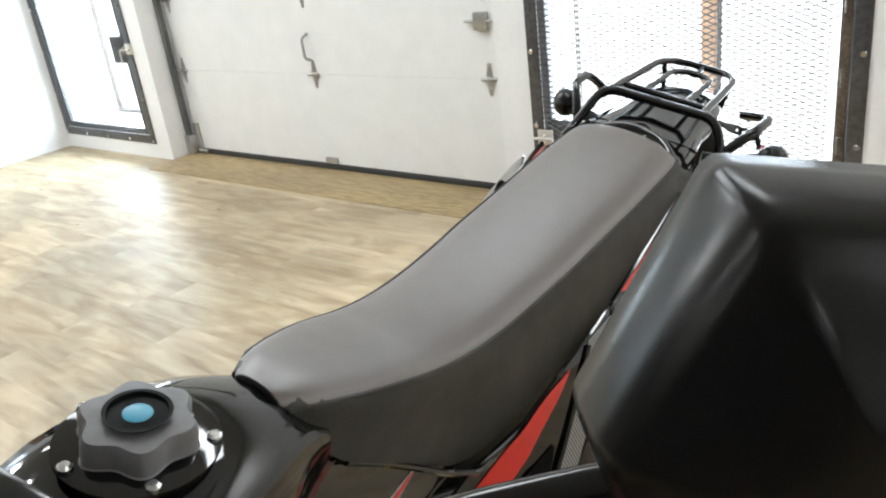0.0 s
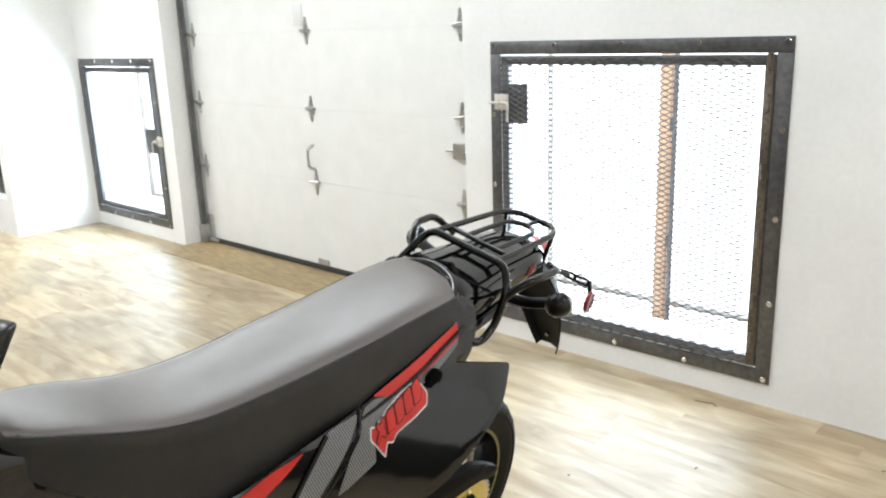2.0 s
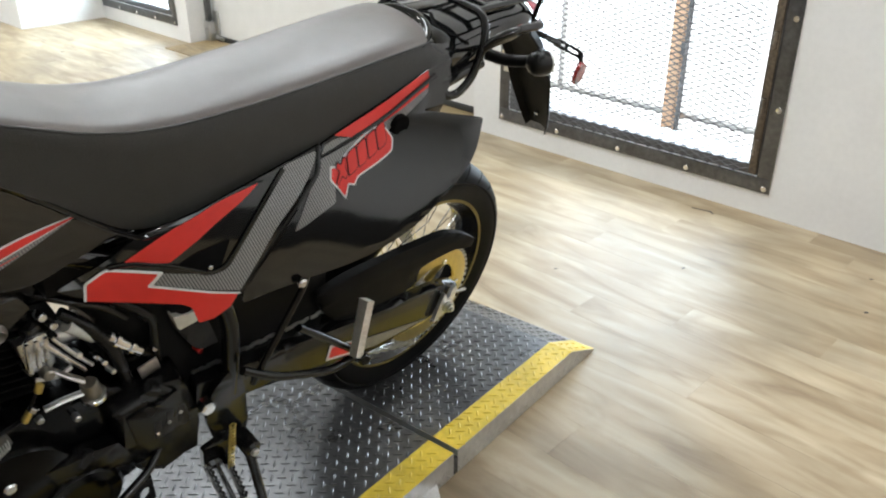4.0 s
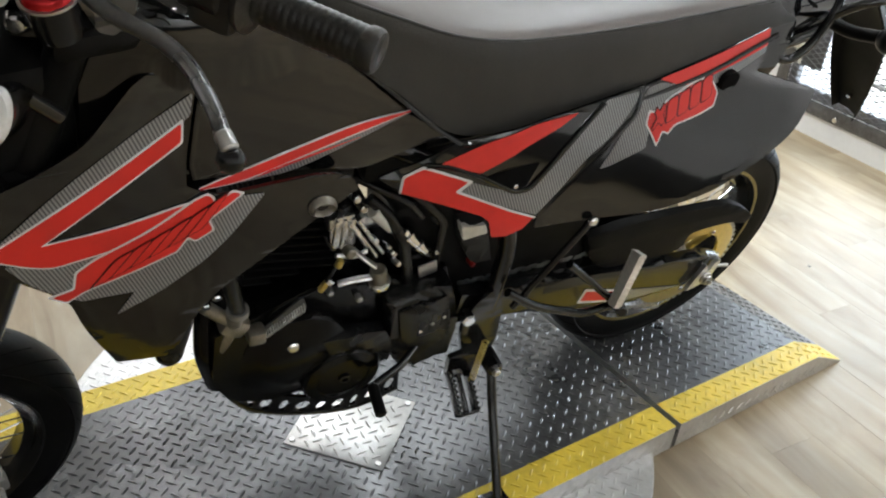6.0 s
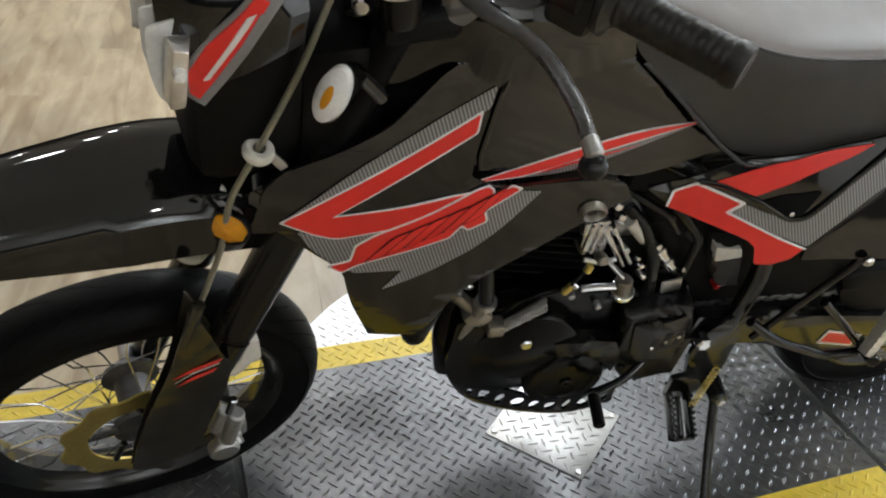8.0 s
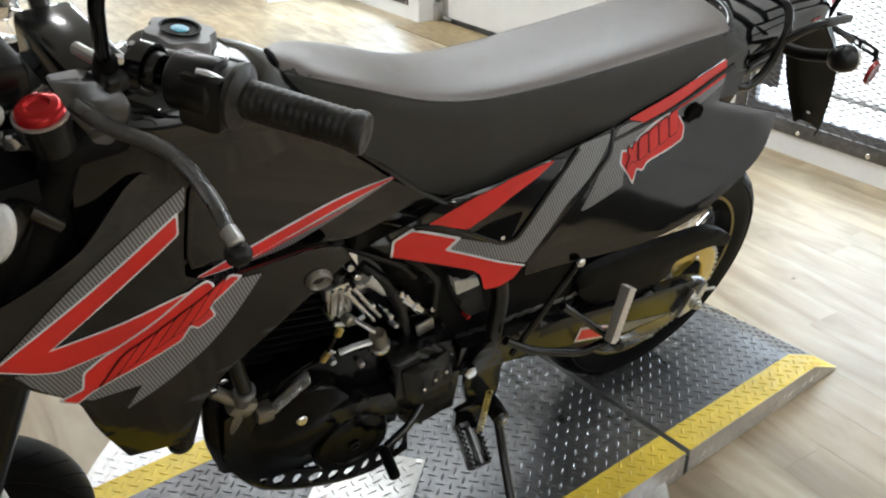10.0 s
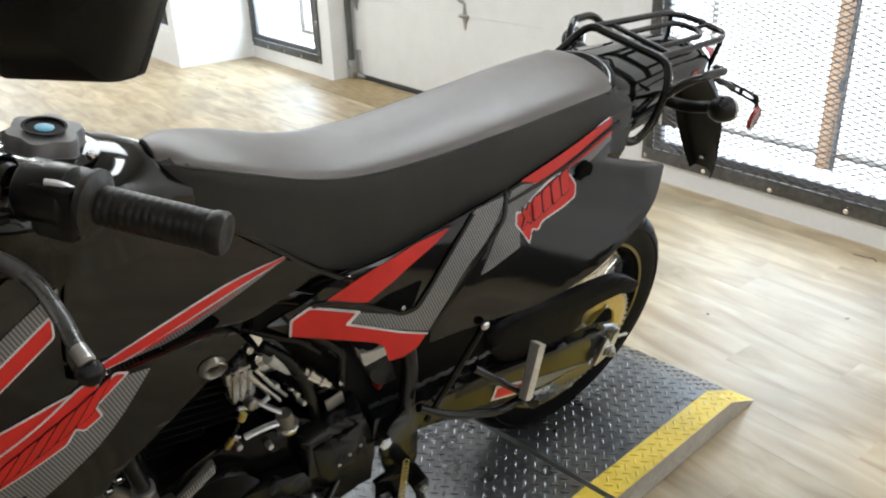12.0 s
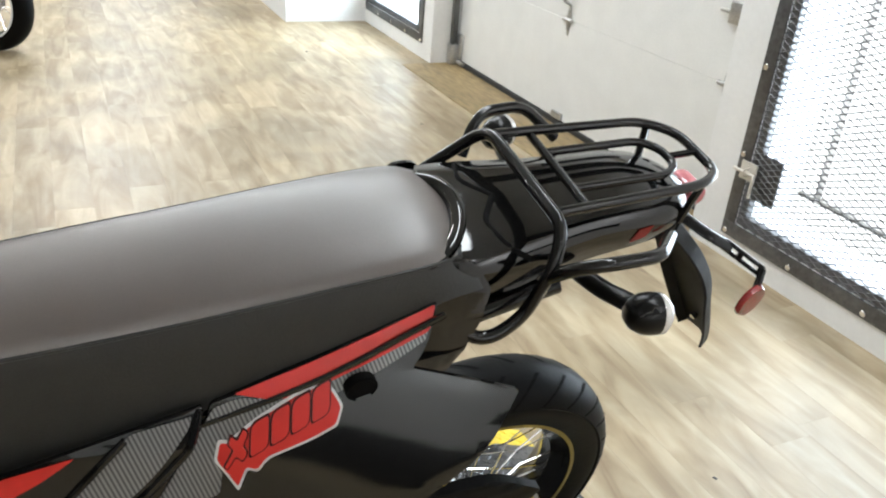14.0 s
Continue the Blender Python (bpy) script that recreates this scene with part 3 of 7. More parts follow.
def diamond_mesh(bm, x0, x1, z0, z1, y, dx, dz, r):
    """Expanded metal: rows of slanted strands clipped to the opening."""
    nx, nz = int((x1 - x0) / dx), int((z1 - z0) / (dz / 2))
    for j in range(nz):
        for i in range(nx):
            xa = x0 + dx * (i + (0.5 if j % 2 else 0))
            za = z0 + dz / 2 * j
            for s in (-1, 1):
                xb, zb = xa + s * dx / 2, za + dz / 2
                if xb < x0 - 1e-4 or xb > x1 or zb > z1:
                    continue
                a, b = Vector((xa, y, za)), Vector((xb, y, zb))
                d = (b - a).normalized()
                n = Vector((-d.z, 0, d.x)) * r
                t = Vector((0, r * 0.9, 0))
                vs = [bm.verts.new(p + q) for p in (a, b) for q in (n, t, -n, -t)]
                for k in range(4):
                    bm.faces.new((vs[k], vs[(k + 1) % 4], vs[4 + (k + 1) % 4], vs[4 + k]))


def cage(name, x0, x1, z0, z1, lock_right, label):
    """A steel angle frame screwed on the wall, with an expanded-metal gate in it, and the window behind."""
    w = thing(name, label, "window", kind="structure")
    f = 0.062
    for nm, lo, hi in (("frame_bar", (x0, WY - 0.008, z1 - f), (x1, WY - 0.002, z1)), ("frame_bar", (x0, WY - 0.008, z0), (x1, WY - 0.002, z0 + f)),
                       ("frame_bar", (x0, WY - 0.008, z0 + f), (x0 + f, WY - 0.002, z1 - f)), ("frame_bar", (x1 - f, WY - 0.008, z0 + f), (x1, WY - 0.002, z1 - f))):
        part(nm, box(lo, hi, 0.002), STEEL, w)
    n = 4
    for i in range(n + 1):
        for zz in (z0 + 0.02, z1 - 0.02):
            xx = x0 + 0.025 + (x1 - x0 - 0.05) * i / n
            part("screw", rod((xx, WY - 0.008, zz), (xx, WY - 0.014, zz), 0.0125, 10), CHROME, w)
    for i in (1, 2, 3):
        for xx in (x0 + 0.022, x1 - 0.022):
            zz = z0 + (z1 - z0) * i / 4
            part("screw", rod((xx, WY - 0.008, zz), (xx, WY - 0.014, zz), 0.0125, 10), CHROME, w)
    g = 0.042
    gx0, gx1, gz0, gz1 = x0 + f + 0.003, x1 - f - 0.004, z0 + f + 0.004, z1 - f - 0.006
    gate = sub("gate", w)
    for lo, hi in (((gx0, WY - 0.004, gz1 - g), (gx1, WY + 0.03, gz1)), ((gx0, WY - 0.004, gz0), (gx1, WY + 0.03, gz0 + g)),
                   ((gx0, WY - 0.004, gz0 + g), (gx0 + g, WY + 0.03, gz1 - g)), ((gx1 - g, WY - 0.004, gz0 + g), (gx1, WY + 0.03, gz1 - g))):
        part("gate_bar", box(lo, hi, 0.003), STEEL, gate)
    bm = bmesh.new()
    diamond_mesh(bm, gx0, gx1, gz0, gz1, WY - 0.008, 0.058, 0.025, 0.0025)
    part("expanded_mesh", bm, MESHM, gate, "flattened expanded steel mesh", None)
    s = -1 if lock_right else 1
    pw = 0.17 if lock_right else 0.125
    lx = gx1 - 0.02 if lock_right else gx0 + 0.03
    for at in ((0.52,) if lock_right else (0.79, 0.205)):
        zc = z0 + (z1 - z0) * at
        part("lock_plate", box((min(lx, lx + s * pw), WY - 0.004, zc - 0.095), (max(lx, lx + s * pw), WY + 0.003, zc + 0.095), 0.002), STEEL, gate, "dark steel lock plate")
        px = lx - s * 0.045
        part("latch_plate", box((px - 0.022, WY - 0.016, zc - 0.03), (px + 0.062, WY - 0.010, zc + 0.045), 0.002), PEGM, gate, "cream zinc latch plate")
        lk = tube([(px - s * 0.045, WY - 0.028, zc + 0.004), (px + s * 0.065, WY - 0.028, zc + 0.004), (px + s * 0.07, WY - 0.034, zc - 0.01), (px + s * 0.07, WY - 0.034, zc - 0.085)], 0.0065, 10, 0.012)
        part("latch_bolt", lk, PEGM, gate, "bent latch bolt")
        part("latch_staple", tube([(px + s * 0.02, WY - 0.012, zc - 0.016), (px + s * 0.02, WY - 0.038, zc - 0.010), (px + s * 0.02, WY - 0.038, zc + 0.018), (px + s * 0.02, WY - 0.012, zc + 0.024)], 0.004, 8, 0.006), PEGM, gate)
    if lock_right:
        part("corner_latch", box((x0 + 0.03, WY - 0.02, z1 - 0.10), (x0 + 0.16, WY - 0.009, z1 - 0.055), 0.003), STEEL, gate, "dark steel latch")
    return w


w1 = cage("window_1", -1.078, 0.372, 0.100, 1.504, False, "square window behind a screwed steel frame and expanded-metal gate")
part("hinge_bar", box((0.272, WY - 0.014, 0.17), (0.304, WY - 0.004, 1.44), 0.004), RUSTY, w1, "rusted piano hinge bar")
for zz in (0.25, 0.42, 0.68, 0.95, 1.22, 1.38):
    part("hinge_knuckle", rod((0.288, WY - 0.016, zz), (0.288, WY - 0.016, zz + 0.07), 0.010, 10), RUSTY, w1)
w2 = cage("window_2", -5.590, -4.330, 0.110, 1.430, True, "square window behind a screwed steel frame and gate with a lock")

# what stands in the window reveals
post = thing("window_post", "bare reddish timber post outside the caged window", "post")
part("timber", box((-0.475, 4.28, -2.5), (-0.415, 4.34, 2.2), 0.003), POSTW, post)
part("steel_angle", box((-0.395, 4.27, -2.5), (-0.385, 4.30, 2.2), 0.001), STEEL, post)
part("steel_flange", box((-0.395, 4.297, -2.5), (-0.382, 4.30, 2.2), 0.001), MESHM, post)
for zz in (0.45, 1.05):
    part("latch", box((-0.40, 4.25, zz), (-0.375, 4.28, zz + 0.06), 0.002), STEEL, post)
ledge = thing("outer_window_frame", "grey outer sill and jamb beyond the cage", "window frame", kind="structure")
part("sill", box((-1.3, 4.36, 0.10), (0.75, 4.40, 0.125), 0.004), ZINC, ledge)
part("jamb", box((-1.155, 4.29, 0.125), (-1.145, 4.33, 1.9), 0.002), ZINC, ledge)
copy_thing(ledge, pose(-4.6, 0, 0))

# lamps under the ceiling
first_lamp = thing("ceiling_lamp", "small round white downlight under the grey ceiling", "lamp", group="ceiling downlights")
part("housing", lathe([(0, 0.06), (0.14, 0.06), (0.15, 0.05), (0.15, 0.0), (0.13, 0.0), (0.12, 0.02), (0, 0.02)], 24, bmesh.new(), Matrix.Rotation(radians(-90), 4, "Y")), WHITE, first_lamp)
strip_lamp = thing("strip_lamp", "long white strip lamp hung unseen under the grey ceiling", "lamp", group="strip lamps")
part("housing", box((-0.78, -0.18, 0.0), (0.78, 0.18, 0.07), 0.015), WHITE, strip_lamp)
for k, (lx, ly, watts) in enumerate(STRIPS):
    if k == 0:
        strip_lamp.matrix_world = pose(lx, ly, 3.09)
    else:
        copy_thing(strip_lamp, pose(lx, ly, 3.09))
# housings added over the two unseen wall washers
copy_thing(strip_lamp, pose(4.2, 1.6, 3.09, 0, 0, 90))
copy_thing(strip_lamp, pose(2.6, 2.9, 3.09))
for k, (lx, ly) in enumerate(LAMPS):
    if k == 0:
        first_lamp.matrix_world = pose(lx, ly, 3.13)
    else:
        copy_thing(first_lamp, pose(lx, ly, 3.13))

# small dirt that lies about
for k, (mx, my, ml, mw, ma) in enumerate(((0.03, 2.73, 0.012, 0.008, 20), (0.36, 3.06, 0.016, 0.006, 70), (0.145, 3.58, 0.07, 0.006, 12), (0.19, 3.585, 0.04, 0.005, -35), (-0.62, 3.05, 0.010, 0.007, 0), (0.95, 3.2, 0.014, 0.009, 50), (1.05, 3.34, 0.02, 0.008, 15), (1.12, 3.25, 0.010, 0.010, 0), (0.88, 3.45, 0.012, 0.006, 40), (-4.6, 2.9, 0.03, 0.012, 10), (-2.9, 3.1, 0.02, 0.009, 60), (-3.6, 2.6, 0.012, 0.009, 5))):
    solid("floor_mark", box((-ml / 2, -mw / 2, 0.0004), (ml / 2, mw / 2, 0.0016), 0.0004, m=pose(mx, my, 0, 0, 0, ma)), GREYB, "small dark crumb of dirt on the floor", "dirt")

# ---- turntable and ramp deck ----
DECK = pose(0.196, 1.01, 0, 0, 0, 5.9)      # the deck's own axes: x across, y along


def lugs(bm, x0, x1, y0, y1, top, pitch=0.0223, inside=None, size=1.0, turn=0.0):
    """Raised lens-shaped lugs of tread plate, turned by right angles in turn; the rows may lie askew to the plate."""
    c = pitch * 0.77
    mx, my, r = (x0 + x1) / 2, (y0 + y1) / 2, math.hypot(x1 - x0, y1 - y0) / 2
    ct, st = math.cos(radians(turn)), math.sin(radians(turn))
    reach = (r, r) if turn else ((x1 - x0) / 2, (y1 - y0) / 2)
    nx, ny = int(2 * reach[0] / c), int(reach[1] / c)
    for i in range(nx):
        for j in range(ny):
            ux, uy = (i + 0.5) * c - reach[0], (2 * j + 0.5 + i % 2) * c - reach[1]
            cx, cy = mx + ux * ct - uy * st, my + ux * st + uy * ct
            if turn and not (x0 + 0.006 < cx < x1 - 0.006 and y0 + 0.008 < cy < y1 - 0.008):
                continue
            if inside and not inside(cx, cy):
                continue
            a = radians((45 if i % 2 else -45) + turn)
            ca, sa = math.cos(a), math.sin(a)
            l, w, h = 0.0134 * size, 0.0030 * size, 0.0021
            z = top(cx, cy)
            ring = [(-l, 0, 0), (-l * 0.45, w, 0), (l * 0.45, w, 0), (l, 0, 0), (l * 0.45, -w, 0), (-l * 0.45, -w, 0)]
            vs = [bm.verts.new((cx + p[0] * ca - p[1] * sa, cy + p[0] * sa + p[1] * ca, top(cx + p[0] * ca - p[1] * sa, cy + p[0] * sa + p[1] * ca))) for p in ring]
            ta = bm.verts.new((cx - l * 0.5 * ca, cy - l * 0.5 * sa, z + h))
            tb = bm.verts.new((cx + l * 0.5 * ca, cy + l * 0.5 * sa, z + h))
            bm.faces.new((vs[0], vs[1], ta))
            bm.faces.new((vs[1], vs[2], tb, ta))
            bm.faces.new((vs[2], vs[3], tb))
            bm.faces.new((vs[3], vs[4], tb))
            bm.faces.new((vs[4], vs[5], ta, tb))
            bm.faces.new((vs[5], vs[0], ta))


def strip(bm, x0, x1, prof):
    """A bent plate: (y, z) points along, from x0 to x1, down to the floor."""
    n = len(prof)
    a = [bm.verts.new((x0, y, z)) for y, z in prof]
    b = [bm.verts.new((x1, y, z)) for y, z in prof]
    for k in range(n - 1):
        bm.faces.new((a[k], a[k + 1], b[k + 1], b[k]))
    ga = [bm.verts.new((x0, y, 0.001)) for y, z in prof]
    gb = [bm.verts.new((x1, y, 0.001)) for y, z in prof]
    for k in range(n - 1):
        bm.faces.new((a[k + 1], a[k], ga[k], ga[k + 1]))
        bm.faces.new((b[k], b[k + 1], gb[k + 1], gb[k]))
    bm.faces.new((a[0], b[0], gb[0], ga[0]))
    bm.faces.new((b[-1], a[-1], ga[-1], gb[-1]))
    return bm


HW, BAND, ZT = 0.377, 0.078, 0.07
M0, M1 = -0.695, 0.655
GAP = 0.0085


def ramp_section(name, prof, y0, y1, label):
    t = thing(name, label, "ramp", DECK)

    def top(x, y):
        for (ya, za), (yb, zb) in zip(prof, prof[1:]):
            if min(ya, yb) <= y <= max(ya, yb):
                return za + (zb - za) * (y - ya) / (yb - ya)
        return prof[-1][1]

    part("body", strip(bmesh.new(), -HW, HW, prof), DECKS, t, "bare tread plate sides", None)
    for nm, x0, x1, m, lb in (("tread", -HW + BAND, HW - BAND, DECKB, "worn black tread plate"), ("edge_band", -HW, -HW + BAND, YELLOW, "yellow painted edge"), ("edge_band", HW - BAND, HW, YELLOW, "yellow painted edge")):
        bm = bmesh.new()
        a = [bm.verts.new((x0, y, z + 0.0015)) for y, z in prof]
        b = [bm.verts.new((x1, y, z + 0.0015)) for y, z in prof]
        for k in range(len(prof) - 1):
            bm.faces.new((a[k], a[k + 1], b[k + 1], b[k]))
        p = part(nm, bm, m, t, lb, None)
        lg = bmesh.new()
        lugs(lg, x0, x1, y0, y1, lambda x, y: top(x, y) + 0.0016, turn=-5)
        tagged(part("tread_pattern", lg, m, p, "", 30), kind="stuff")
    lg = bmesh.new()
    lugs(lg, y0, y1, 0.003, ZT - 0.002, lambda x, y: 0.0003, inside=lambda yy, zz: zz < top(0, yy) - 0.009)
    bmesh.ops.transform(lg, matrix=Matrix(((0, 0, 1, HW), (1, 0, 0, 0), (0, 1, 0, 0), (0, 0, 0, 1))), verts=lg.verts)
    tagged(part("tread_pattern", lg, DECKS, bpy.data.objects[t.name].children[0], "", 30), kind="stuff")
    return t


ramp_section("deck", [(M0 + GAP, ZT), (M1 - GAP, ZT)], M0 + GAP, M1 - GAP, "low black tread-plate deck with yellow edges on a turntable")
ramp_section("ramp", [(M1 + GAP, ZT), (1.21, ZT - 0.004), (1.350, 0.003)], M1 + GAP, 1.345, "tread-plate ramp with yellow edges behind the motorcycle")
ramp_section("ramp", [(-1.385, 0.003), (-1.25, ZT - 0.004), (M0 - GAP, ZT)], -1.38, M0 - GAP, "tread-plate ramp with yellow edges under the front wheel")
# dark strips set in the open joints in place of the shade there
solid("joint_shadow", box((-HW, M0 - GAP + 0.0005, 0.002), (HW, M0 + GAP - 0.0005, ZT - 0.02), m=DECK), GREYB, "dark strip standing in for shade in the ramp joint", "strip")
solid("joint_shadow", box((-HW, M1 - GAP + 0.0005, 0.002), (HW, M1 + GAP - 0.0005, ZT - 0.02), m=DECK), GREYB, "dark strip standing in for shade in the ramp joint", "strip")

table = thing("turntable", "round bare tread-plate turntable on the floor", "turntable", pose(0.12, 1.06, 0))
part("disc", lathe([(0, 0.002), (0.685, 0.002), (0.69, 0.006), (0.69, 0.018), (0.687, 0.021), (0, 0.021)], 96, bmesh.new(), Matrix.Rotation(radians(-90), 4, "Y")), DECKS, table)
lg = bmesh.new()
lugs(lg, -0.69, 0.69, -0.69, 0.69, lambda x, y: 0.0212, 0.0225, lambda x, y: math.hypot(x, y) < 0.67)
tagged(part("tread_pattern", lg, DECKS, table, "", 30), kind="stuff")

plate = thing("cover_plate", "square bare tread-plate cover screwed on the deck", "plate", pose(0.2, 0.996, ZT + 0.0035, 0, 0, 46))
part("sheet", box((-0.114, -0.114, 0), (0.114, 0.114, 0.002), 0.0005), DECKS, plate)
lg = bmesh.new()
lugs(lg, -0.108, 0.108, -0.108, 0.108, lambda x, y: 0.0021)
tagged(part("tread_pattern", lg, DECKS, plate, "", 30), kind="stuff")
for sx in (-0.1, 0.1):
    for sy in (-0.1, 0.1):
        part("screw", rod((sx, sy, 0.002), (sx, sy, 0.006), 0.007, 10), ZINC, plate)

# ---- the motorcycle: x to its left, y to its rear, z up, leaning on its stand ----
LEANING = 14.5
bike = thing("motorcycle", "black motorcycle with red decals leaning on its side stand", "motorcycle", pose(0.125, 0, 0.0725, 0, LEANING, 0))


def flank(v, w):
    """Half width of the bodywork at a length and height."""
    v, w = v - 1.0, w - 0.85
    return 0.1598 + 0.0372 * v - 0.3165 * w + 0.1753 * v * v - 0.5651 * v * w + 0.0132 * w * w


def mid(v):
    """Where the machine's middle plane lies: it stands a little askew."""
    return 0.073 * (1.73 - v)


def limit(x, a, b):
    return max(a, min(b, x))


def on_shroud(v, w):
    return flank(v, w) + 0.009 - 0.30 * (w - 0.85) ** 2 + limit(-0.012 + (v - 0.386) * 0.125, -0.012, 0.019)


def on_tank(v, w):
    return flank(v, w) + 0.006 - 0.50 * (w - 0.96) ** 2 + limit(0.018 - (v - 0.632) * 0.125, -0.024, 0.02)


def on_side(v, w):
    return flank(v, w) + 0.006 - 0.55 * (w - 0.83) ** 2 + limit(-0.023 + (v - 0.948) * 0.2, -0.025, 0.01)


def on_tail(v, w):
    return flank(v, w) + 0.005 - 0.50 * (w - 0.86) ** 2


def askew(bm):
    """Lays a part built about x = 0 along the middle plane."""
    for v in bm.verts:
        v.co.x += mid(v.co.y)
    return bm


def sided(bm, s):
    """A part measured on the left stays; its twin on the right is mirrored in the middle plane."""
    if s < 0:
        for v in bm.verts:
            v.co.x += 2 * mid(v.co.y)
    return bm


def panels(name, outline, material, lift=0.0, thick=0.004, label="", corner=50, rim=0.0015, parent=None, depth=flank, both=True):
    out = []
    for side in ((1, -1) if both else (1,)):
        out.append(part(name, sheet(smooth_outline(outline, corner=corner), depth, lift, thick, side=side, rim=rim), material, parent or bike, label, 35))
    return out


def decal(parents, outline, material, label, border=True, lift=0.0012, corner=50, depth=flank):
    for side, p in zip((1, -1), parents):
        if border:
            part("decal_border", sheet(smooth_outline(grow(outline, 0.0028), corner=corner), depth, lift, 0.0008, side=side), WHITE, p, "", 35)
        part("decal", sheet(smooth_outline(outline, corner=corner), depth, lift + 0.0007, 0.0008, side=side), material, p, label, 35)


# ---- seat ----
CREASE = [(0.785, 0.028, 1.110), (0.80, 0.040, 1.110), (0.82, 0.048, 1.106), (0.85, 0.056, 1.097), (0.90, 0.065, 1.080), (0.99, 0.071, 1.047), (1.07, 0.076, 1.031), (1.17, 0.081, 1.027), (1.34, 0.091, 1.036), (1.535, 0.101, 1.054), (1.62, 0.100, 1.058), (1.655, 0.086, 1.050), (1.672, 0.060, 1.040)]
LOWER = [(0.785, 1.092), (0.80, 1.078), (0.826, 1.036), (0.90, 0.976), (0.967, 0.920), (1.025, 0.876), (1.075, 0.872), (1.30, 0.910), (1.48, 0.957), (1.62, 1.012), (1.672, 1.025)]


def seat_crown(v):
    return 0.010 + 0.005 * math.sin((v - 0.77) * 3.5) + 0.006 * limit((v - 1.2) * 3, 0, 1)


def far_side(v):
    """The saddle sits a little to the left: its right half is narrower towards the rear."""
    return 1.0 - 0.20 * limit((v - 1.25) * 3, 0, 1)


def seat_ring(v):
    cu, cw = ease(CREASE, v)
    (lw,) = ease(LOWER, v)
    lu = max(flank(v, lw) - 0.012 - mid(v) - 0.024 * limit((1.1 - v) * 6, 0, 1) * limit((v - 0.8) * 8, 0, 1), cu + 0.006)
    if v < 0.86:
        lu = cu + 0.006 + (lu - cu - 0.006) * max(0.0, (v - 0.785) / 0.075)
    crown = seat_crown(v)
    half = [(0.0, cw + crown), (cu * 0.35, cw + crown * 0.93), (cu * 0.65, cw + crown * 0.72), (cu * 0.86, cw + crown * 0.38), (cu * 0.97, cw + crown * 0.06), (cu + 0.003, cw - 0.006)]
    low = [(cu + 0.003 + (lu - cu - 0.003) * f ** 0.8, cw - 0.006 + (lw - cw + 0.006) * f) for f in (0.2, 0.4, 0.6, 0.8, 1.0)]
    right = half + low
    c = mid(v)
    f = far_side(v)
    return [(c + x, v, z) for x, z in right] + [(c, v, lw - 0.004)] + [(c - x * f, v, z) for x, z in right[:0:-1]]


seat_bm = loft([seat_ring(0.785 + 0.887 * (k / 54)) for k in range(55)])
seat = part("seat", seat_bm, VINYLS, bike, "two-tone vinyl saddle, grey-brown top and black sides", 50)
topbm = bmesh.new()
rings = []
for k in range(45):
    v = 0.786 + 0.882 * k / 44
    cu, cw = ease(CREASE, v)
    crown = seat_crown(v) + 0.0015
    rings.append([(mid(v) + s * cu * (far_side(v) if s < 0 else 1), v, cw + crown * c) for s, c in ((-1.0, -0.10), (-0.97, 0.10), (-0.86, 0.42), (-0.65, 0.75), (-0.35, 0.95), (0, 1.02), (0.35, 0.95), (0.65, 0.75), (0.86, 0.42), (0.97, 0.10), (1.0, -0.10))])
loft(rings, topbm, closed=False)
part("seat_top", topbm, VINYL, seat, "grey-brown vinyl seat cover", 60)
for s in (1, -1):
    pts = []
    for k in range(30):
        v = 0.79 + 0.865 * k / 29
        cu, cw = ease(CREASE, v)
        pts.append((mid(v) + s * (cu + 0.002) * (far_side(v) if s < 0 else 1), v, cw - 0.003))
    part("piping", tube(pts, 0.0022, 6, 0.0), VINYLS, seat)

# ---- tank ----
TANK = [(0.46, 0.060, 1.105), (0.54, 0.082, 1.138), (0.62, 0.090, 1.147), (0.70, 0.086, 1.143), (0.75, 0.074, 1.132), (0.80, 0.056, 1.108), (0.85, 0.045, 1.075), (0.95, 0.04, 0.99)]


def tank_ring(v):
    hw, tw = ease(TANK, v)
    c = mid(v)
    slim = 0.35 + 0.65 * limit((v - 0.46) / 0.15, 0, 1)
    sw = min(1.06, tw - 0.04)
    su = max(min(on_tank(v, sw), on_shroud(v, sw)) - 0.010 - c, hw + 0.004)
    low = [min(on_tank(v, z), on_shroud(v, z)) - 0.016 - c for z in (0.97, 0.90)]
    half = [(0, tw), (hw * 0.5, tw - 0.005), (hw * 0.85, tw - 0.017), (hw * 0.45 + su * 0.55, (tw + sw) / 2), (su, sw), (low[0], 0.97), (low[1], 0.90)]
    half = [(x * slim, z) for x, z in half]
    return [(c + x, v, z) for x, z in half] + [(c, v, 0.90)] + [(c - x, v, z) for x, z in half[:0:-1]]


part("fuel_tank", loft([tank_ring(0.46 + 0.49 * k / 24) for k in range(25)]), GLOSS, bike, "gloss black fuel tank", 60)
CAPM = Matrix.Translation((0.077, 0.668, 1.146)) @ Matrix.Rotation(radians(-90), 4, "Y") @ Matrix.Rotation(radians(6), 4, "Z")
capb = bmesh.new()
rings = []
for r, h in ((0.042, 0.0), (0.042, 0.004), (0.0395, 0.006), (0.0395, 0.020), (0.0370, 0.025), (0.0, 0.026)):
    rings.append([(h, (r * (1 + (0.10 * math.cos(6 * a) if 0.003 < h < 0.026 else 0))) * math.cos(a), (r * (1 + (0.10 * math.cos(6 * a) if 0.003 < h < 0.026 else 0))) * math.sin(a)) for a in [2 * math.pi * k / 60 for k in range(60)]])
loft(rings, capb)
bmesh.ops.remove_doubles(capb, verts=capb.verts, dist=1e-5)
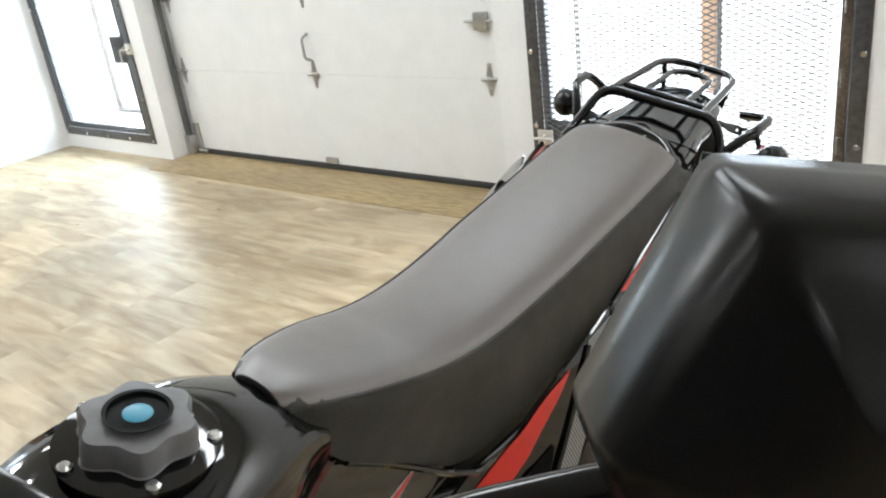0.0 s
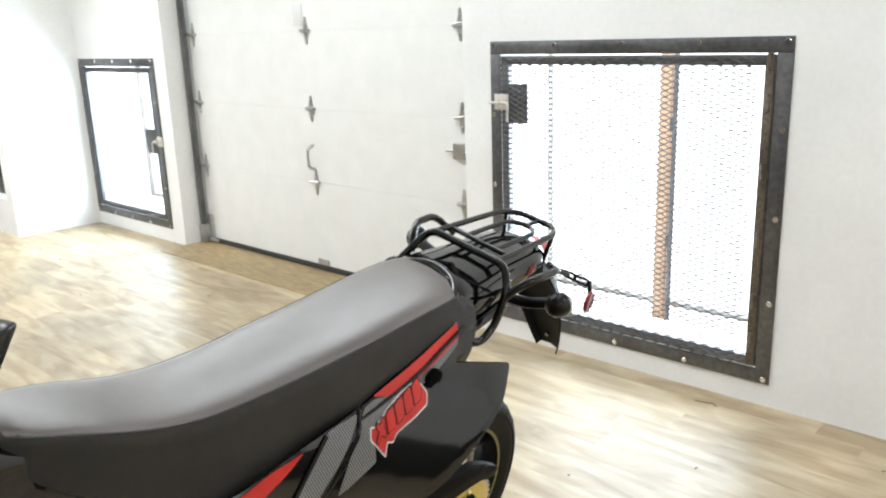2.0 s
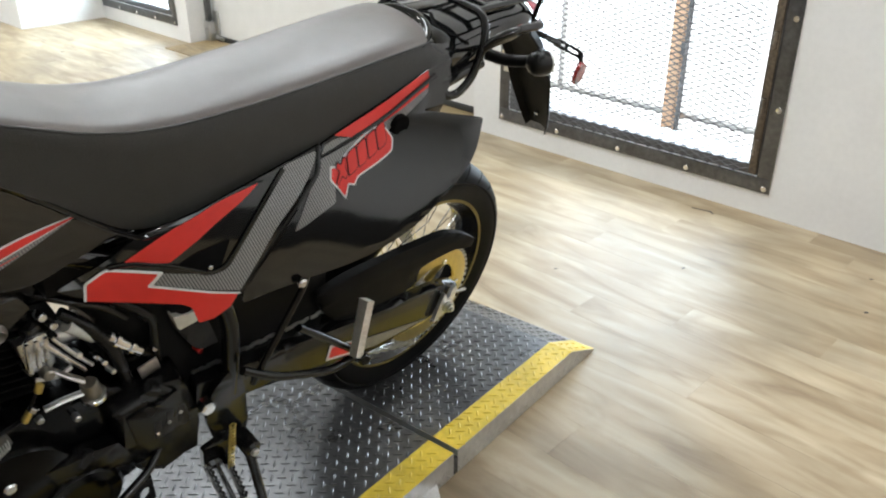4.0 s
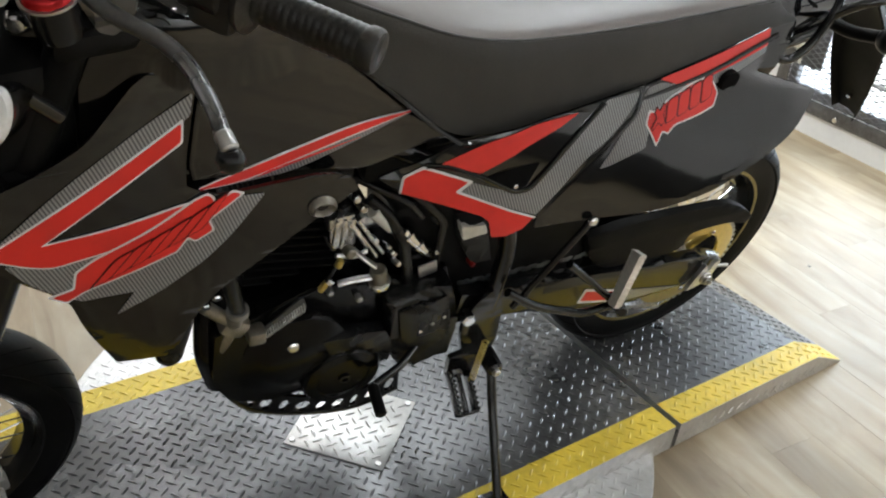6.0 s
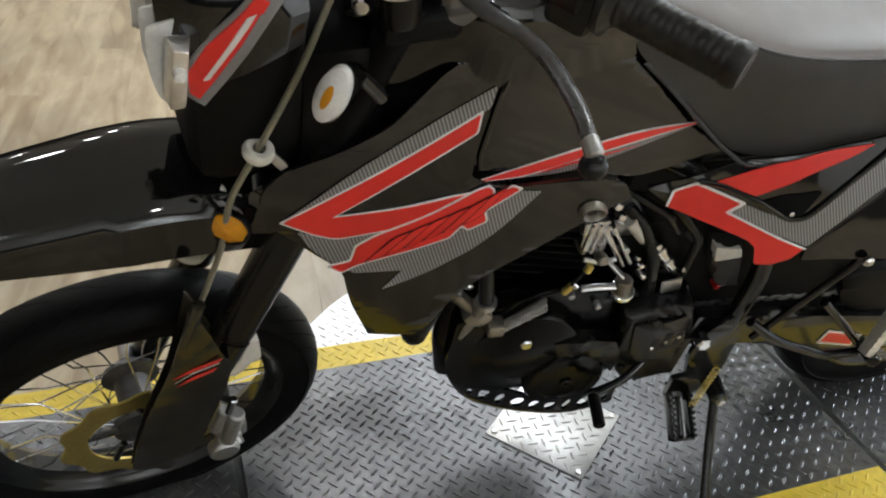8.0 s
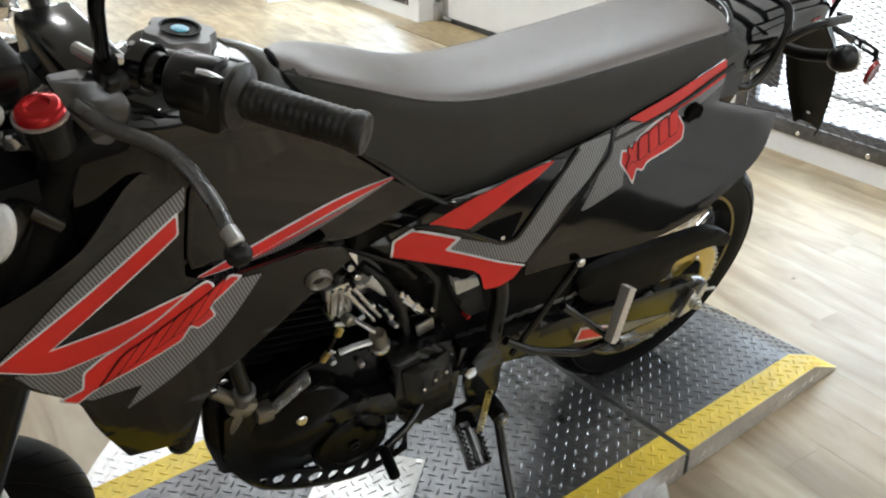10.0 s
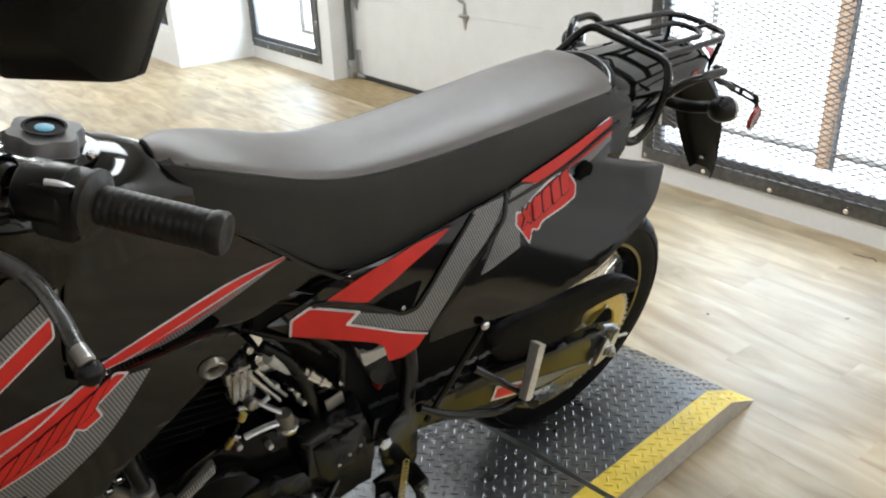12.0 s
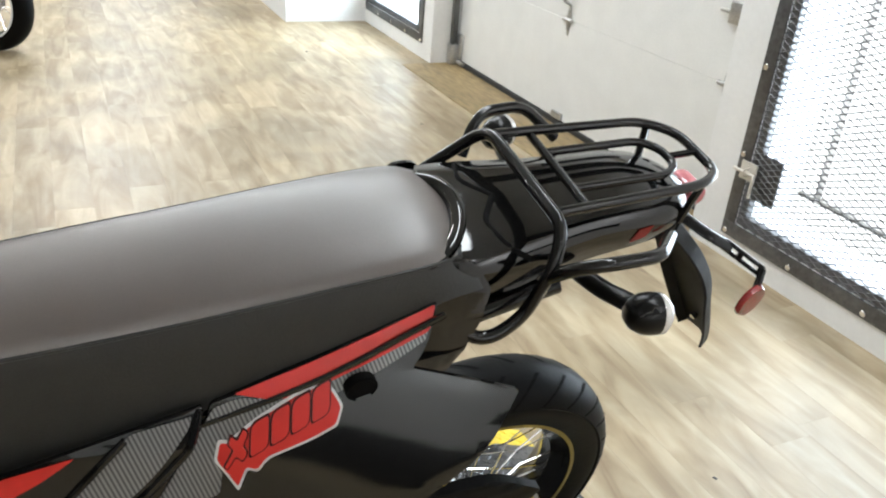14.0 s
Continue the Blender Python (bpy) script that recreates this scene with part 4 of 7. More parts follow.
bmesh.ops.transform(capb, matrix=CAPM, verts=capb.verts)
cap = part("fuel_cap", capb, CAPM_, bike, "lobed black fuel cap with a blue key cover")
part("cap_ring", lathe([(0.022, 0.027), (0.024, 0.0295), (0.021, 0.0295), (0.02, 0.027)], 40, bmesh.new(), CAPM), MATTE, cap)
part("key_cover", lathe([(0.003, 0.0255), (0.0105, 0.0255), (0.0105, 0.027), (0.009, 0.0278), (0.003, 0.0278)], 24, bmesh.new(), CAPM), BLUE, cap, "blue plastic key cover")
part("cap_flange", lathe([(0, 0), (0.058, 0.0), (0.058, 0.003), (0.05, 0.005), (0, 0.005)], 48, bmesh.new(), CAPM), GLOSS, cap)
for k in range(5):
    a = 2 * math.pi * k / 5 + 0.5
    part("cap_bolt", lathe([(0, 0.003), (0.0055, 0.003), (0.0055, 0.007), (0.0035, 0.009), (0, 0.009)], 10, bmesh.new(), CAPM @ Matrix.Translation((0, 0.0525 * math.cos(a), 0.0525 * math.sin(a)))), CHROME, cap, "chrome cap screw")

# ---- bodywork panels ----
SHROUD = [(0.362, 0.886), (0.368, 0.9), (0.389, 0.92), (0.455, 0.943), (0.510, 0.972), (0.542, 1.008), (0.570, 1.040), (0.612, 1.060), (0.648, 1.070), (0.636, 1.015), (0.622, 0.94), (0.62, 0.898), (0.658, 0.875), (0.8, 0.877), (0.844, 0.868), (0.858, 0.845), (0.794, 0.807), (0.74, 0.771), (0.656, 0.713), (0.626, 0.673), (0.609, 0.628), (0.591, 0.58), (0.575, 0.580), (0.516, 0.576), (0.482, 0.665), (0.469, 0.73), (0.449, 0.754), (0.423, 0.779), (0.395, 0.81), (0.372, 0.83)]
TANKP = [(0.652, 1.042), (0.626, 0.925), (0.629, 0.903), (0.70, 0.884), (0.812, 0.862), (0.879, 0.842), (1.031, 0.873), (0.968, 0.92), (0.9, 0.978), (0.826, 1.040), (0.778, 1.10), (0.74, 1.10), (0.69, 1.08)]
SIDEP = [(0.907, 0.82), (0.972, 0.84), (1.025, 0.872), (1.248, 0.919), (1.354, 0.942), (1.338, 0.905), (1.164, 0.76), (1.153, 0.753), (1.13, 0.729), (1.093, 0.720), (1.088, 0.755), (1.053, 0.777), (0.945, 0.793)]
REARP = [(1.362, 0.938), (1.616, 1.016), (1.598, 0.976), (1.580, 0.957), (1.702, 0.934), (1.660, 0.877), (1.598, 0.835), (1.5, 0.779), (1.388, 0.745), (1.257, 0.735), (1.172, 0.724), (1.175, 0.745), (1.346, 0.898)]
shrouds = panels("radiator_shroud", SHROUD, GLOSS, 0, 0.006, "gloss black radiator shroud with red decals", depth=on_shroud)
tank_panels = panels("tank_panel", TANKP, GLOSS, 0, 0.006, "gloss black tank side panel with a red stripe", depth=on_tank)
side_panels = panels("side_panel", SIDEP, GLOSS, 0, 0.006, "gloss black side panel with red and carbon decals", depth=on_side)
rear_panels = panels("tail_panel", REARP, GLOSS, 0, 0.006, "dark tail side panel with a decal", depth=on_tail)

decal(tank_panels, [(0.63, 0.887), (0.738, 0.901), (0.865, 0.919), (0.966, 0.921), (0.868, 0.907), (0.757, 0.889), (0.692, 0.880)], RED, "tapering red stripe", depth=on_tank)
decal(tank_panels, [(0.690, 0.878), (0.757, 0.887), (0.868, 0.905), (0.950, 0.917), (0.85, 0.890), (0.765, 0.872)], CARBON, "carbon-look stripe", False, lift=0.0004, depth=on_tank)
decal(tank_panels, [(0.713, 0.880), (0.795, 0.889), (0.872, 0.899), (0.795, 0.892), (0.731, 0.885)], RED, "thin red line", False, lift=0.002, depth=on_tank, corner=20)
decal(shrouds, [(0.393, 0.847), (0.473, 0.918), (0.573, 0.987), (0.634, 1.022), (0.629, 0.994), (0.518, 0.925), (0.408, 0.854)], CARBON, "carbon-look band", False, depth=on_shroud, corner=35)
decal(shrouds, [(0.406, 0.821), (0.43, 0.812), (0.457, 0.803), (0.532, 0.817), (0.609, 0.851), (0.66, 0.873), (0.721, 0.867), (0.665, 0.801), (0.578, 0.73), (0.523, 0.696), (0.548, 0.738), (0.483, 0.734), (0.452, 0.757), (0.425, 0.785)], CARBON, "carbon-look band", False, depth=on_shroud, corner=35)
decal(shrouds, [(0.388, 0.841), (0.518, 0.921), (0.618, 0.987), (0.616, 0.963), (0.544, 0.913), (0.447, 0.844), (0.533, 0.852), (0.61, 0.872), (0.642, 0.877), (0.609, 0.855), (0.534, 0.821), (0.456, 0.806), (0.43, 0.815)], RED, "red arrow decal", lift=0.0022, depth=on_shroud, corner=35)
decal(shrouds, [(0.450, 0.752), (0.477, 0.761), (0.482, 0.790), (0.505, 0.808), (0.573, 0.841), (0.630, 0.880), (0.644, 0.884), (0.651, 0.877), (0.651, 0.867), (0.677, 0.880), (0.688, 0.875), (0.643, 0.846), (0.649, 0.829), (0.626, 0.817), (0.617, 0.825), (0.602, 0.803), (0.554, 0.781), (0.486, 0.755), (0.466, 0.740)], RED, "red logo shape", lift=0.0036, depth=on_shroud, corner=20)
SLAB = ((0, 0), (1, 0), (1, 1), (0, 1))
BOW = ((-0.1, 0), (0.35, 0.30), (0.75, 0), (1, 0.2), (0.72, 0.5), (1, 0.8), (0.75, 1), (0.4, 0.72), (0.05, 1), (-0.1, 0.78), (0.25, 0.5), (-0.25, 0.1))


def emblem(parents, at, along_, up, shapes, depth, lift, edge):
    """A row of plain bold shapes with dark edges, laid out from a corner along and up the panel."""
    for k, shape in enumerate(shapes):
        pts = [(at[0] + along_[0] * (k + 0.84 * x) + up[0] * y, at[1] + along_[1] * (k + 0.84 * x) + up[1] * y) for x, y in shape]
        decal(parents, grow(pts, edge), DARKRED, "dark edge of a logo shape", False, lift=lift, depth=depth, corner=70)
        decal(parents, pts, RED, "plain red logo shape", False, lift=lift + 0.0009, depth=depth, corner=70)


emblem(shrouds, (0.497, 0.762), (0.024, 0.0131), (0.032, 0.043), (SLAB,) * 6, on_shroud, 0.0050, 0.0022)
decal(side_panels, [(0.942, 0.794), (0.946, 0.820), (0.976, 0.835), (1.050, 0.815), (1.028, 0.799), (1.159, 0.757), (1.141, 0.738), (1.114, 0.727), (1.090, 0.7225), (1.084, 0.750), (1.071, 0.759)], RED, "red angular decal", False, depth=on_side, corner=6)
decal(side_panels, [(0.9405, 0.794), (0.9445, 0.821), (0.976, 0.8375), (1.054, 0.8165), (1.034, 0.7985), (1.162, 0.7575), (1.1585, 0.7555), (1.026, 0.7975), (1.046, 0.8145), (0.9765, 0.8335), (0.948, 0.819), (0.944, 0.794)], WHITE, "white decal edge", False, lift=0.0022, depth=on_side, corner=6)
decal(side_panels, [(1.003, 0.841), (1.078, 0.877), (1.149, 0.899), (1.228, 0.911), (1.196, 0.893), (1.126, 0.864), (1.064, 0.828)], RED, "red wedge decal", False, depth=on_side, corner=20)
decal(side_panels, [(1.036, 0.797), (1.052, 0.814), (1.085, 0.806), (1.123, 0.801), (1.149, 0.807), (1.177, 0.834), (1.228, 0.883), (1.281, 0.926), (1.342, 0.936), (1.337, 0.925), (1.312, 0.896), (1.283, 0.871), (1.242, 0.842), (1.162, 0.760)], CARBON, "carbon-look V decal", False, depth=on_side, corner=25)
decal(side_panels, [(1.072, 0.821), (1.105, 0.837), (1.161, 0.845), (1.139, 0.809), (1.117, 0.804), (1.085, 0.811)], GROOVE, "dark triangular vent", False, lift=0.002, depth=on_side, corner=25)
for s, p in zip((1, -1), side_panels):
    part("vent_bolt", sided(rod((s * on_side(1.12, 0.811), 1.120, 0.811), (s * (on_side(1.12, 0.811) + 0.006), 1.120, 0.811), 0.0045, 10), s), CHROME, p, "chrome bolt")
decal(rear_panels, [(1.364, 0.936), (1.392, 0.944), (1.437, 0.935), (1.404, 0.918), (1.372, 0.897), (1.362, 0.850), (1.298, 0.825), (1.278, 0.820)], CARBON, "carbon-look decal", False, depth=on_tail, corner=35)
decal(rear_panels, [(1.402, 0.938), (1.491, 0.968), (1.606, 1.010), (1.598, 0.985), (1.54, 0.957), (1.48, 0.936), (1.43, 0.925)], CARBON, "carbon-look decal", False, depth=on_tail, corner=35)
decal(rear_panels, [(1.386, 0.948), (1.490, 0.977), (1.612, 1.016), (1.602, 0.993), (1.545, 0.972), (1.484, 0.951), (1.435, 0.937)], RED, "red strip decal", False, lift=0.002, depth=on_tail, corner=35)
decal(rear_panels, [(1.362, 0.886), (1.367, 0.903), (1.376, 0.901), (1.404, 0.920), (1.429, 0.932), (1.448, 0.941), (1.472, 0.948), (1.488, 0.944), (1.496, 0.929), (1.489, 0.912), (1.461, 0.900), (1.413, 0.885), (1.402, 0.873), (1.391, 0.877), (1.381, 0.857), (1.372, 0.872)], RED, "red logo shape with a white edge", lift=0.003, depth=on_tail, corner=40)
emblem(rear_panels, (1.3735, 0.879), (0.0225, 0.0095), (0.004, 0.031), (BOW, SLAB, SLAB, SLAB, SLAB), on_tail, 0.0048, 0.0016)
for s, p in zip((1, -1), rear_panels):
    def stud(prof, v, w, n):
        return sided(lathe(prof, n, bmesh.new(), Matrix.Translation((s * (on_tail(v, w) + 0.009), v, w)) @ Matrix.Rotation(0 if s > 0 else math.pi, 4, "Z")), s)
    part("grommet", stud([(0, -0.010), (0.0185, -0.010), (0.0185, 0.0005), (0.0170, 0.0015), (0.0155, 0.0), (0, 0.0)], 1.519, 0.947, 28), GROOVE, p, "round black grommet")
    part("panel_bolt", stud([(0, 0), (0.009, 0.0), (0.009, 0.005), (0.006, 0.008), (0, 0.008)], 1.27, 0.741, 14), CHROME, p, "chrome bolt")


# glossy welts along the seat's lower edge and the panels' joints
def welt(name, pts, depth, r, lift, label, owners):
    for s, p in zip((1, -1), owners):
        part(name, sided(tube([(s * (depth(v, w) + lift), v, w) for v, w in pts], r, 8, 0.012), s), GLOSS, p, label)


welt("seat_trim", [(v, ease(LOWER, v)[0] - 0.002) for v in [0.84 + 0.78 * k / 16 for k in range(17)]], flank, 0.0042, 0.002, "gloss black welt under the seat", (bike, bike))
welt("panel_rim", [(0.98, 0.838), (1.012, 0.838), (1.066, 0.823), (1.117, 0.801), (1.146, 0.804), (1.175, 0.832), (1.228, 0.882), (1.275, 0.922)], on_side, 0.0038, 0.003, "raised gloss black rim", side_panels)
welt("panel_edge", [(1.350, 0.940), (1.338, 0.905), (1.285, 0.860), (1.164, 0.757)], on_side, 0.0045, -0.001, "gloss black panel edge", side_panels)
welt("panel_edge", [(0.655, 1.055), (0.640, 1.0), (0.628, 0.925), (0.632, 0.903)], on_tank, 0.0045, -0.004, "gloss black panel edge", tank_panels)

panels("tail_cheek", [(1.582, 1.004), (1.612, 1.022), (1.636, 1.050), (1.668, 1.046), (1.690, 1.012), (1.678, 0.975), (1.656, 0.945), (1.640, 0.912), (1.600, 0.905), (1.578, 0.955)], GLOSS, 0, 0.006, "gloss black cheek between seat and tail", depth=lambda v, w: 0.150 - 0.42 * max(w - 0.945, 0))

# ---- wheels ----
def wheel(name, m, R, half, rim_r, label):
    w = sub(name, bike, m)
    tagged(w, label)
    tp = []
    deep = R - rim_r - 0.012
    for k in range(17):
        a = radians(136 * k / 16 - 68)
        tp.append((rim_r + 0.012 + deep * math.cos(a) ** 0.62, math.sin(a) * half))
    wall_line = [(rim_r + 0.012 + deep * f, half * g) for f, g in ((0.50, 0.885), (0.44, 0.90), (0.25, 0.885), (0.0, 0.80))]
    tp = [(r, -x) for r, x in reversed(wall_line)] + tp + wall_line
    tp += [(rim_r - 0.004, half * 0.72), (rim_r - 0.004, -half * 0.72)]
    part("tyre", lathe(tp, 96, closed=True), RUBBER, w, "black road tyre", 38)
    gr = bmesh.new()
    n = 30
    for k in range(n):
        for s in (1, -1):
            a0 = 2 * math.pi * (k + (0.5 if s < 0 else 0)) / n
            pa, pb = [], []
            for j in range(6):
                f = j / 5
                b = math.pi / 2 * (0.12 + 0.62 * f) * s
                x = math.sin(b) * half
                r = rim_r + 0.012 + (R - rim_r - 0.012) * math.cos(b) ** 0.62 + 0.0012
                a = a0 + (0.42 if name == "front_wheel" else 0.20) * f
                da = (0.009 if name == "front_wheel" else 0.015) * (1 - 0.5 * f)
                pa.append(gr.verts.new((x, r * math.cos(a - da), r * math.sin(a - da))))
                pb.append(gr.verts.new((x, r * math.cos(a + da), r * math.sin(a + da))))
            for j in range(5):
                gr.faces.new((pa[j], pa[j + 1], pb[j + 1], pb[j]))
    part("tread_groove", gr, GROOVE, w, "dark tread grooves", None)
    h = half * 0.74
    part("rim", lathe([(rim_r + 0.006, -h), (rim_r + 0.008, -h + 0.004), (rim_r - 0.010, -h + 0.010), (rim_r - 0.022, -0.012), (rim_r - 0.022, 0.012), (rim_r - 0.010, h - 0.010), (rim_r + 0.008, h - 0.004), (rim_r + 0.006, h), (rim_r - 0.004, h), (rim_r - 0.012, h - 0.014), (rim_r - 0.027, 0.014), (rim_r - 0.027, -0.014), (rim_r - 0.012, -h + 0.014), (rim_r - 0.004, -h)], 96, closed=True), PAINTB, w, "black spoked rim", 35)
    if name == "rear_wheel":
        # painted reflection of the yellow deck edges; the rim itself is plain black
        for s in (1, -1):
            part("rim_stripe", lathe([(rim_r + 0.007, s * (h - 0.003)), (rim_r + 0.007, s * (h + 0.0015)), (rim_r - 0.003, s * (h + 0.0015)), (rim_r - 0.003, s * (h - 0.003))], 96, closed=True), GOLDS, w, "yellow reflection painted on the black rim edge", 35)
    part("hub", lathe([(0, -0.075), (0.018, -0.075), (0.02, -0.06), (0.045, -0.055), (0.048, -0.045), (0.03, -0.035), (0.027, 0.035), (0.048, 0.045), (0.045, 0.055), (0.02, 0.06), (0.018, 0.075), (0, 0.075)], 32), ALU if name == "rear_wheel" else STEEL, w, "cast hub")
    sb = tube([(0.048, 0.045, 0), (0.006, rim_r * 0.6, 0.05), (0.0, rim_r - 0.024, 0.065)], 0.0016, 5, 0.0)
    me = finish(sb, "spoke", CHROME, 40)
    for k in range(36):
        ob = new("spoke", me)
        ob.parent = w
        s = 1 if k % 2 else -1
        t = 1 if (k // 2) % 2 else -1
        ob.matrix_basis = Matrix.Rotation(2 * math.pi * k / 36, 4, "X") @ Matrix.Diagonal((s, 1, t, 1))
    return w


RW = (-0.012, 1.817, 0.330)
FR, RR = 0.318, 0.338
rear = wheel("rear_wheel", Matrix.Translation(RW) @ Matrix.Rotation(radians(3), 4, "Z"), RR, 0.066, 0.246, "rear wheel with a wide road tyre")
part("sprocket", lathe([(0.094, 0.090), (0.136, 0.090), (0.140, 0.092), (0.140, 0.095), (0.136, 0.097), (0.094, 0.097)], 64, closed=True), BRASS, rear, "gold sprocket")
tooth = finish(box((0.091, -0.004, 0.136), (0.096, 0.004, 0.148), 0.001), "tooth", ALU)
for k in range(5):
    a = 2 * math.pi * k / 5
    part("sprocket_arm", rod((0.074, 0.03 * math.cos(a), 0.03 * math.sin(a)), (0.092, 0.098 * math.cos(a), 0.098 * math.sin(a)), 0.009, 8), BRASS, rear)
    part("sprocket_bolt", rod((0.094, 0.102 * math.cos(a), 0.102 * math.sin(a)), (0.104, 0.102 * math.cos(a), 0.102 * math.sin(a)), 0.008, 6), CHROME, rear)
for k in range(48):
    ob = new("tooth", tooth)
    ob.parent = rear
    ob.matrix_basis = Matrix.Rotation(2 * math.pi * k / 48, 4, "X")
part("brake_disc", lathe([(0.075, -0.068), (0.11, -0.068), (0.11, -0.072), (0.075, -0.072)], 48, closed=True), ZINC, rear)

STEER = Matrix.Translation((0.070, 0.52, 1.0)) @ Matrix.Rotation(radians(13), 4, Vector((0, 0.367, 0.930))) @ Matrix.Translation((0, -0.52, -1.0))
FW = Vector((0, 0.150, 0.312))
front = wheel("front_wheel", STEER @ Matrix.Translation(FW), FR, 0.054, 0.245, "front wheel with a road tyre")
dbm = bmesh.new()
n = 80
vs = []
for x in (0.062, 0.066):
    vs.append([[dbm.verts.new((x, r * (1 + (0.05 * math.sin(10 * a) if r > 0.1 else 0)) * math.cos(a), r * (1 + (0.05 * math.sin(10 * a) if r > 0.1 else 0)) * math.sin(a))) for a in [2 * math.pi * k / n for k in range(n)]] for r in (0.085, 0.125)])
for k in range(n):
    j = (k + 1) % n
    dbm.faces.new((vs[0][0][k], vs[0][1][k], vs[0][1][j], vs[0][0][j]))
    dbm.faces.new((vs[1][0][k], vs[1][0][j], vs[1][1][j], vs[1][1][k]))
    for q in (0, 1):
        dbm.faces.new((vs[0][q][k], vs[0][q][j], vs[1][q][j], vs[1][q][k]))
part("brake_disc", dbm, BRASS, front, "wave brake disc")
for k in range(5):
    a = 2 * math.pi * k / 5
    part("disc_arm", rod((0.062, 0.04 * math.cos(a), 0.04 * math.sin(a)), (0.064, 0.088 * math.cos(a + 0.3), 0.088 * math.sin(a + 0.3)), 0.006, 8), PAINTB, front)

# ---- rack and tail ----
TAIL = [(1.60, 0.100, 1.046, 0.955), (1.66, 0.108, 1.052, 0.950), (1.73, 0.104, 1.052, 0.955), (1.80, 0.092, 1.052, 0.970), (1.86, 0.084, 1.053, 0.98), (1.95, 0.080, 1.052, 0.985), (2.01, 0.070, 1.046, 0.985), (2.045, 0.050, 1.036, 0.985), (2.075, 0.024, 1.020, 0.985)]


def skin(keys, n, section):
    rings = []
    for k in range(n):
        v = keys[0][0] + (keys[-1][0] - keys[0][0]) * k / (n - 1)
        half = section(*ease(keys, v))
        rings.append([(x, v, z) for x, z in half] + [(-x, v, z) for x, z in half[::-1] if x])
    return askew(loft(rings))


tailc = part("tail_cowl", skin(TAIL, 30, lambda hw, tw, bw: [(0, tw), (hw * 0.55, tw - 0.003), (hw * 0.85, tw - 0.009), (hw * 0.97, tw - 0.022), (hw, tw - 0.045), (hw * 0.92, bw), (0, bw)]), GLOSS, bike, "broad gloss black tail cowl", 50)
for s in (1, -1):
    part("cowl_groove", askew(tube([(0.0, 1.738, 1.0515), (s * 0.043, 1.706, 1.0495), (s * 0.088, 1.722, 1.0430), (s * 0.100, 1.752, 1.0280)], 0.0045, 8, 0.015, flat=0.5)), GROOVE, tailc, "dark groove")
    part("cowl_groove", askew(tube([(s * 0.046, 1.84, 1.0495), (s * 0.044, 1.95, 1.0490), (s * 0.030, 2.020, 1.0410)], 0.0040, 8, 0.02, flat=0.35)), GROOVE, tailc, "dark groove")
    part("cowl_decal", sheet([(1.925, 1.002), (1.936, 1.020), (1.962, 1.021), (1.954, 1.004)], lambda v, w: 0.0825 - 0.10 * (v - 1.93) + mid(v), 0, 0.001, side=s), REDD, tailc, "small dark red decal")
    part("cowl_skirt", askew(tube([(s * 0.100, 1.66, 0.985), (s * 0.098, 1.75, 0.988), (s * 0.076, 1.83, 0.998), (s * 0.060, 1.95, 1.006)], 0.006, 8, 0.03)), GLOSS, tailc, "lower lip of the cowl")
# rib that wraps the end of the saddle
strap = []
for a in [radians(-100 + 200 * k / 28) for k in range(29)]:
    cu = 0.094 if a > 0 else 0.070
    strap.append((0.012 + cu * math.sin(a), 1.592 + 0.080 * math.cos(a) if abs(a) < radians(90) else 1.592, 1.066 - 0.020 * abs(math.sin(a)) ** 3 - (0.03 if abs(a) > radians(92) else 0)))
part("seat_collar", tube(strap, 0.0090, 10, 0.0, flat=1.2), GLOSS, bike, "gloss black rib behind the seat")
rack = sub("luggage_rack", bike)
tagged(rack, "black tubular luggage rack with grab handles")
r0 = 0.0086
part("hoop", askew(tube([(0.118, 1.635, 0.972), (0.140, 1.685, 0.945), (0.141, 1.732, 0.975), (0.137, 1.757, 1.05), (0.110, 1.773, 1.086), (-0.098, 1.770, 1.084), (-0.128, 1.69, 1.000)], r0, 12, 0.03)), PAINTB, rack)
part("top_loop", askew(tube([(0.085, 1.775, 1.083), (0.078, 2.02, 1.078), (0.05, 2.075, 1.07), (-0.05, 2.075, 1.07), (-0.078, 2.02, 1.078), (-0.085, 1.775, 1.083)], 0.007, 10, 0.04)), PAINTB, rack)
part("inner_loop", askew(tube([(0.04, 1.83, 1.076), (0.04, 1.99, 1.073), (0.02, 2.02, 1.07), (-0.02, 2.02, 1.07), (-0.04, 1.99, 1.073), (-0.04, 1.83, 1.076)], 0.006, 10, 0.025)), PAINTB, rack)
part("cross_bar", askew(tube([(0.083, 1.83, 1.078), (-0.083, 1.83, 1.078)], 0.006, 10, 0)), PAINTB, rack)
part("strut", askew(tube([(0.0, 2.02, 1.07), (0.0, 2.075, 1.07)], 0.005, 8, 0)), PAINTB, rack)
part("strut", askew(tube([(0.07, 2.03, 1.07), (0.06, 2.03, 1.0)], 0.006, 8, 0)), PAINTB, rack)
part("strut", askew(tube([(-0.07, 2.03, 1.07), (-0.06, 2.03, 1.0)], 0.006, 8, 0)), PAINTB, rack)
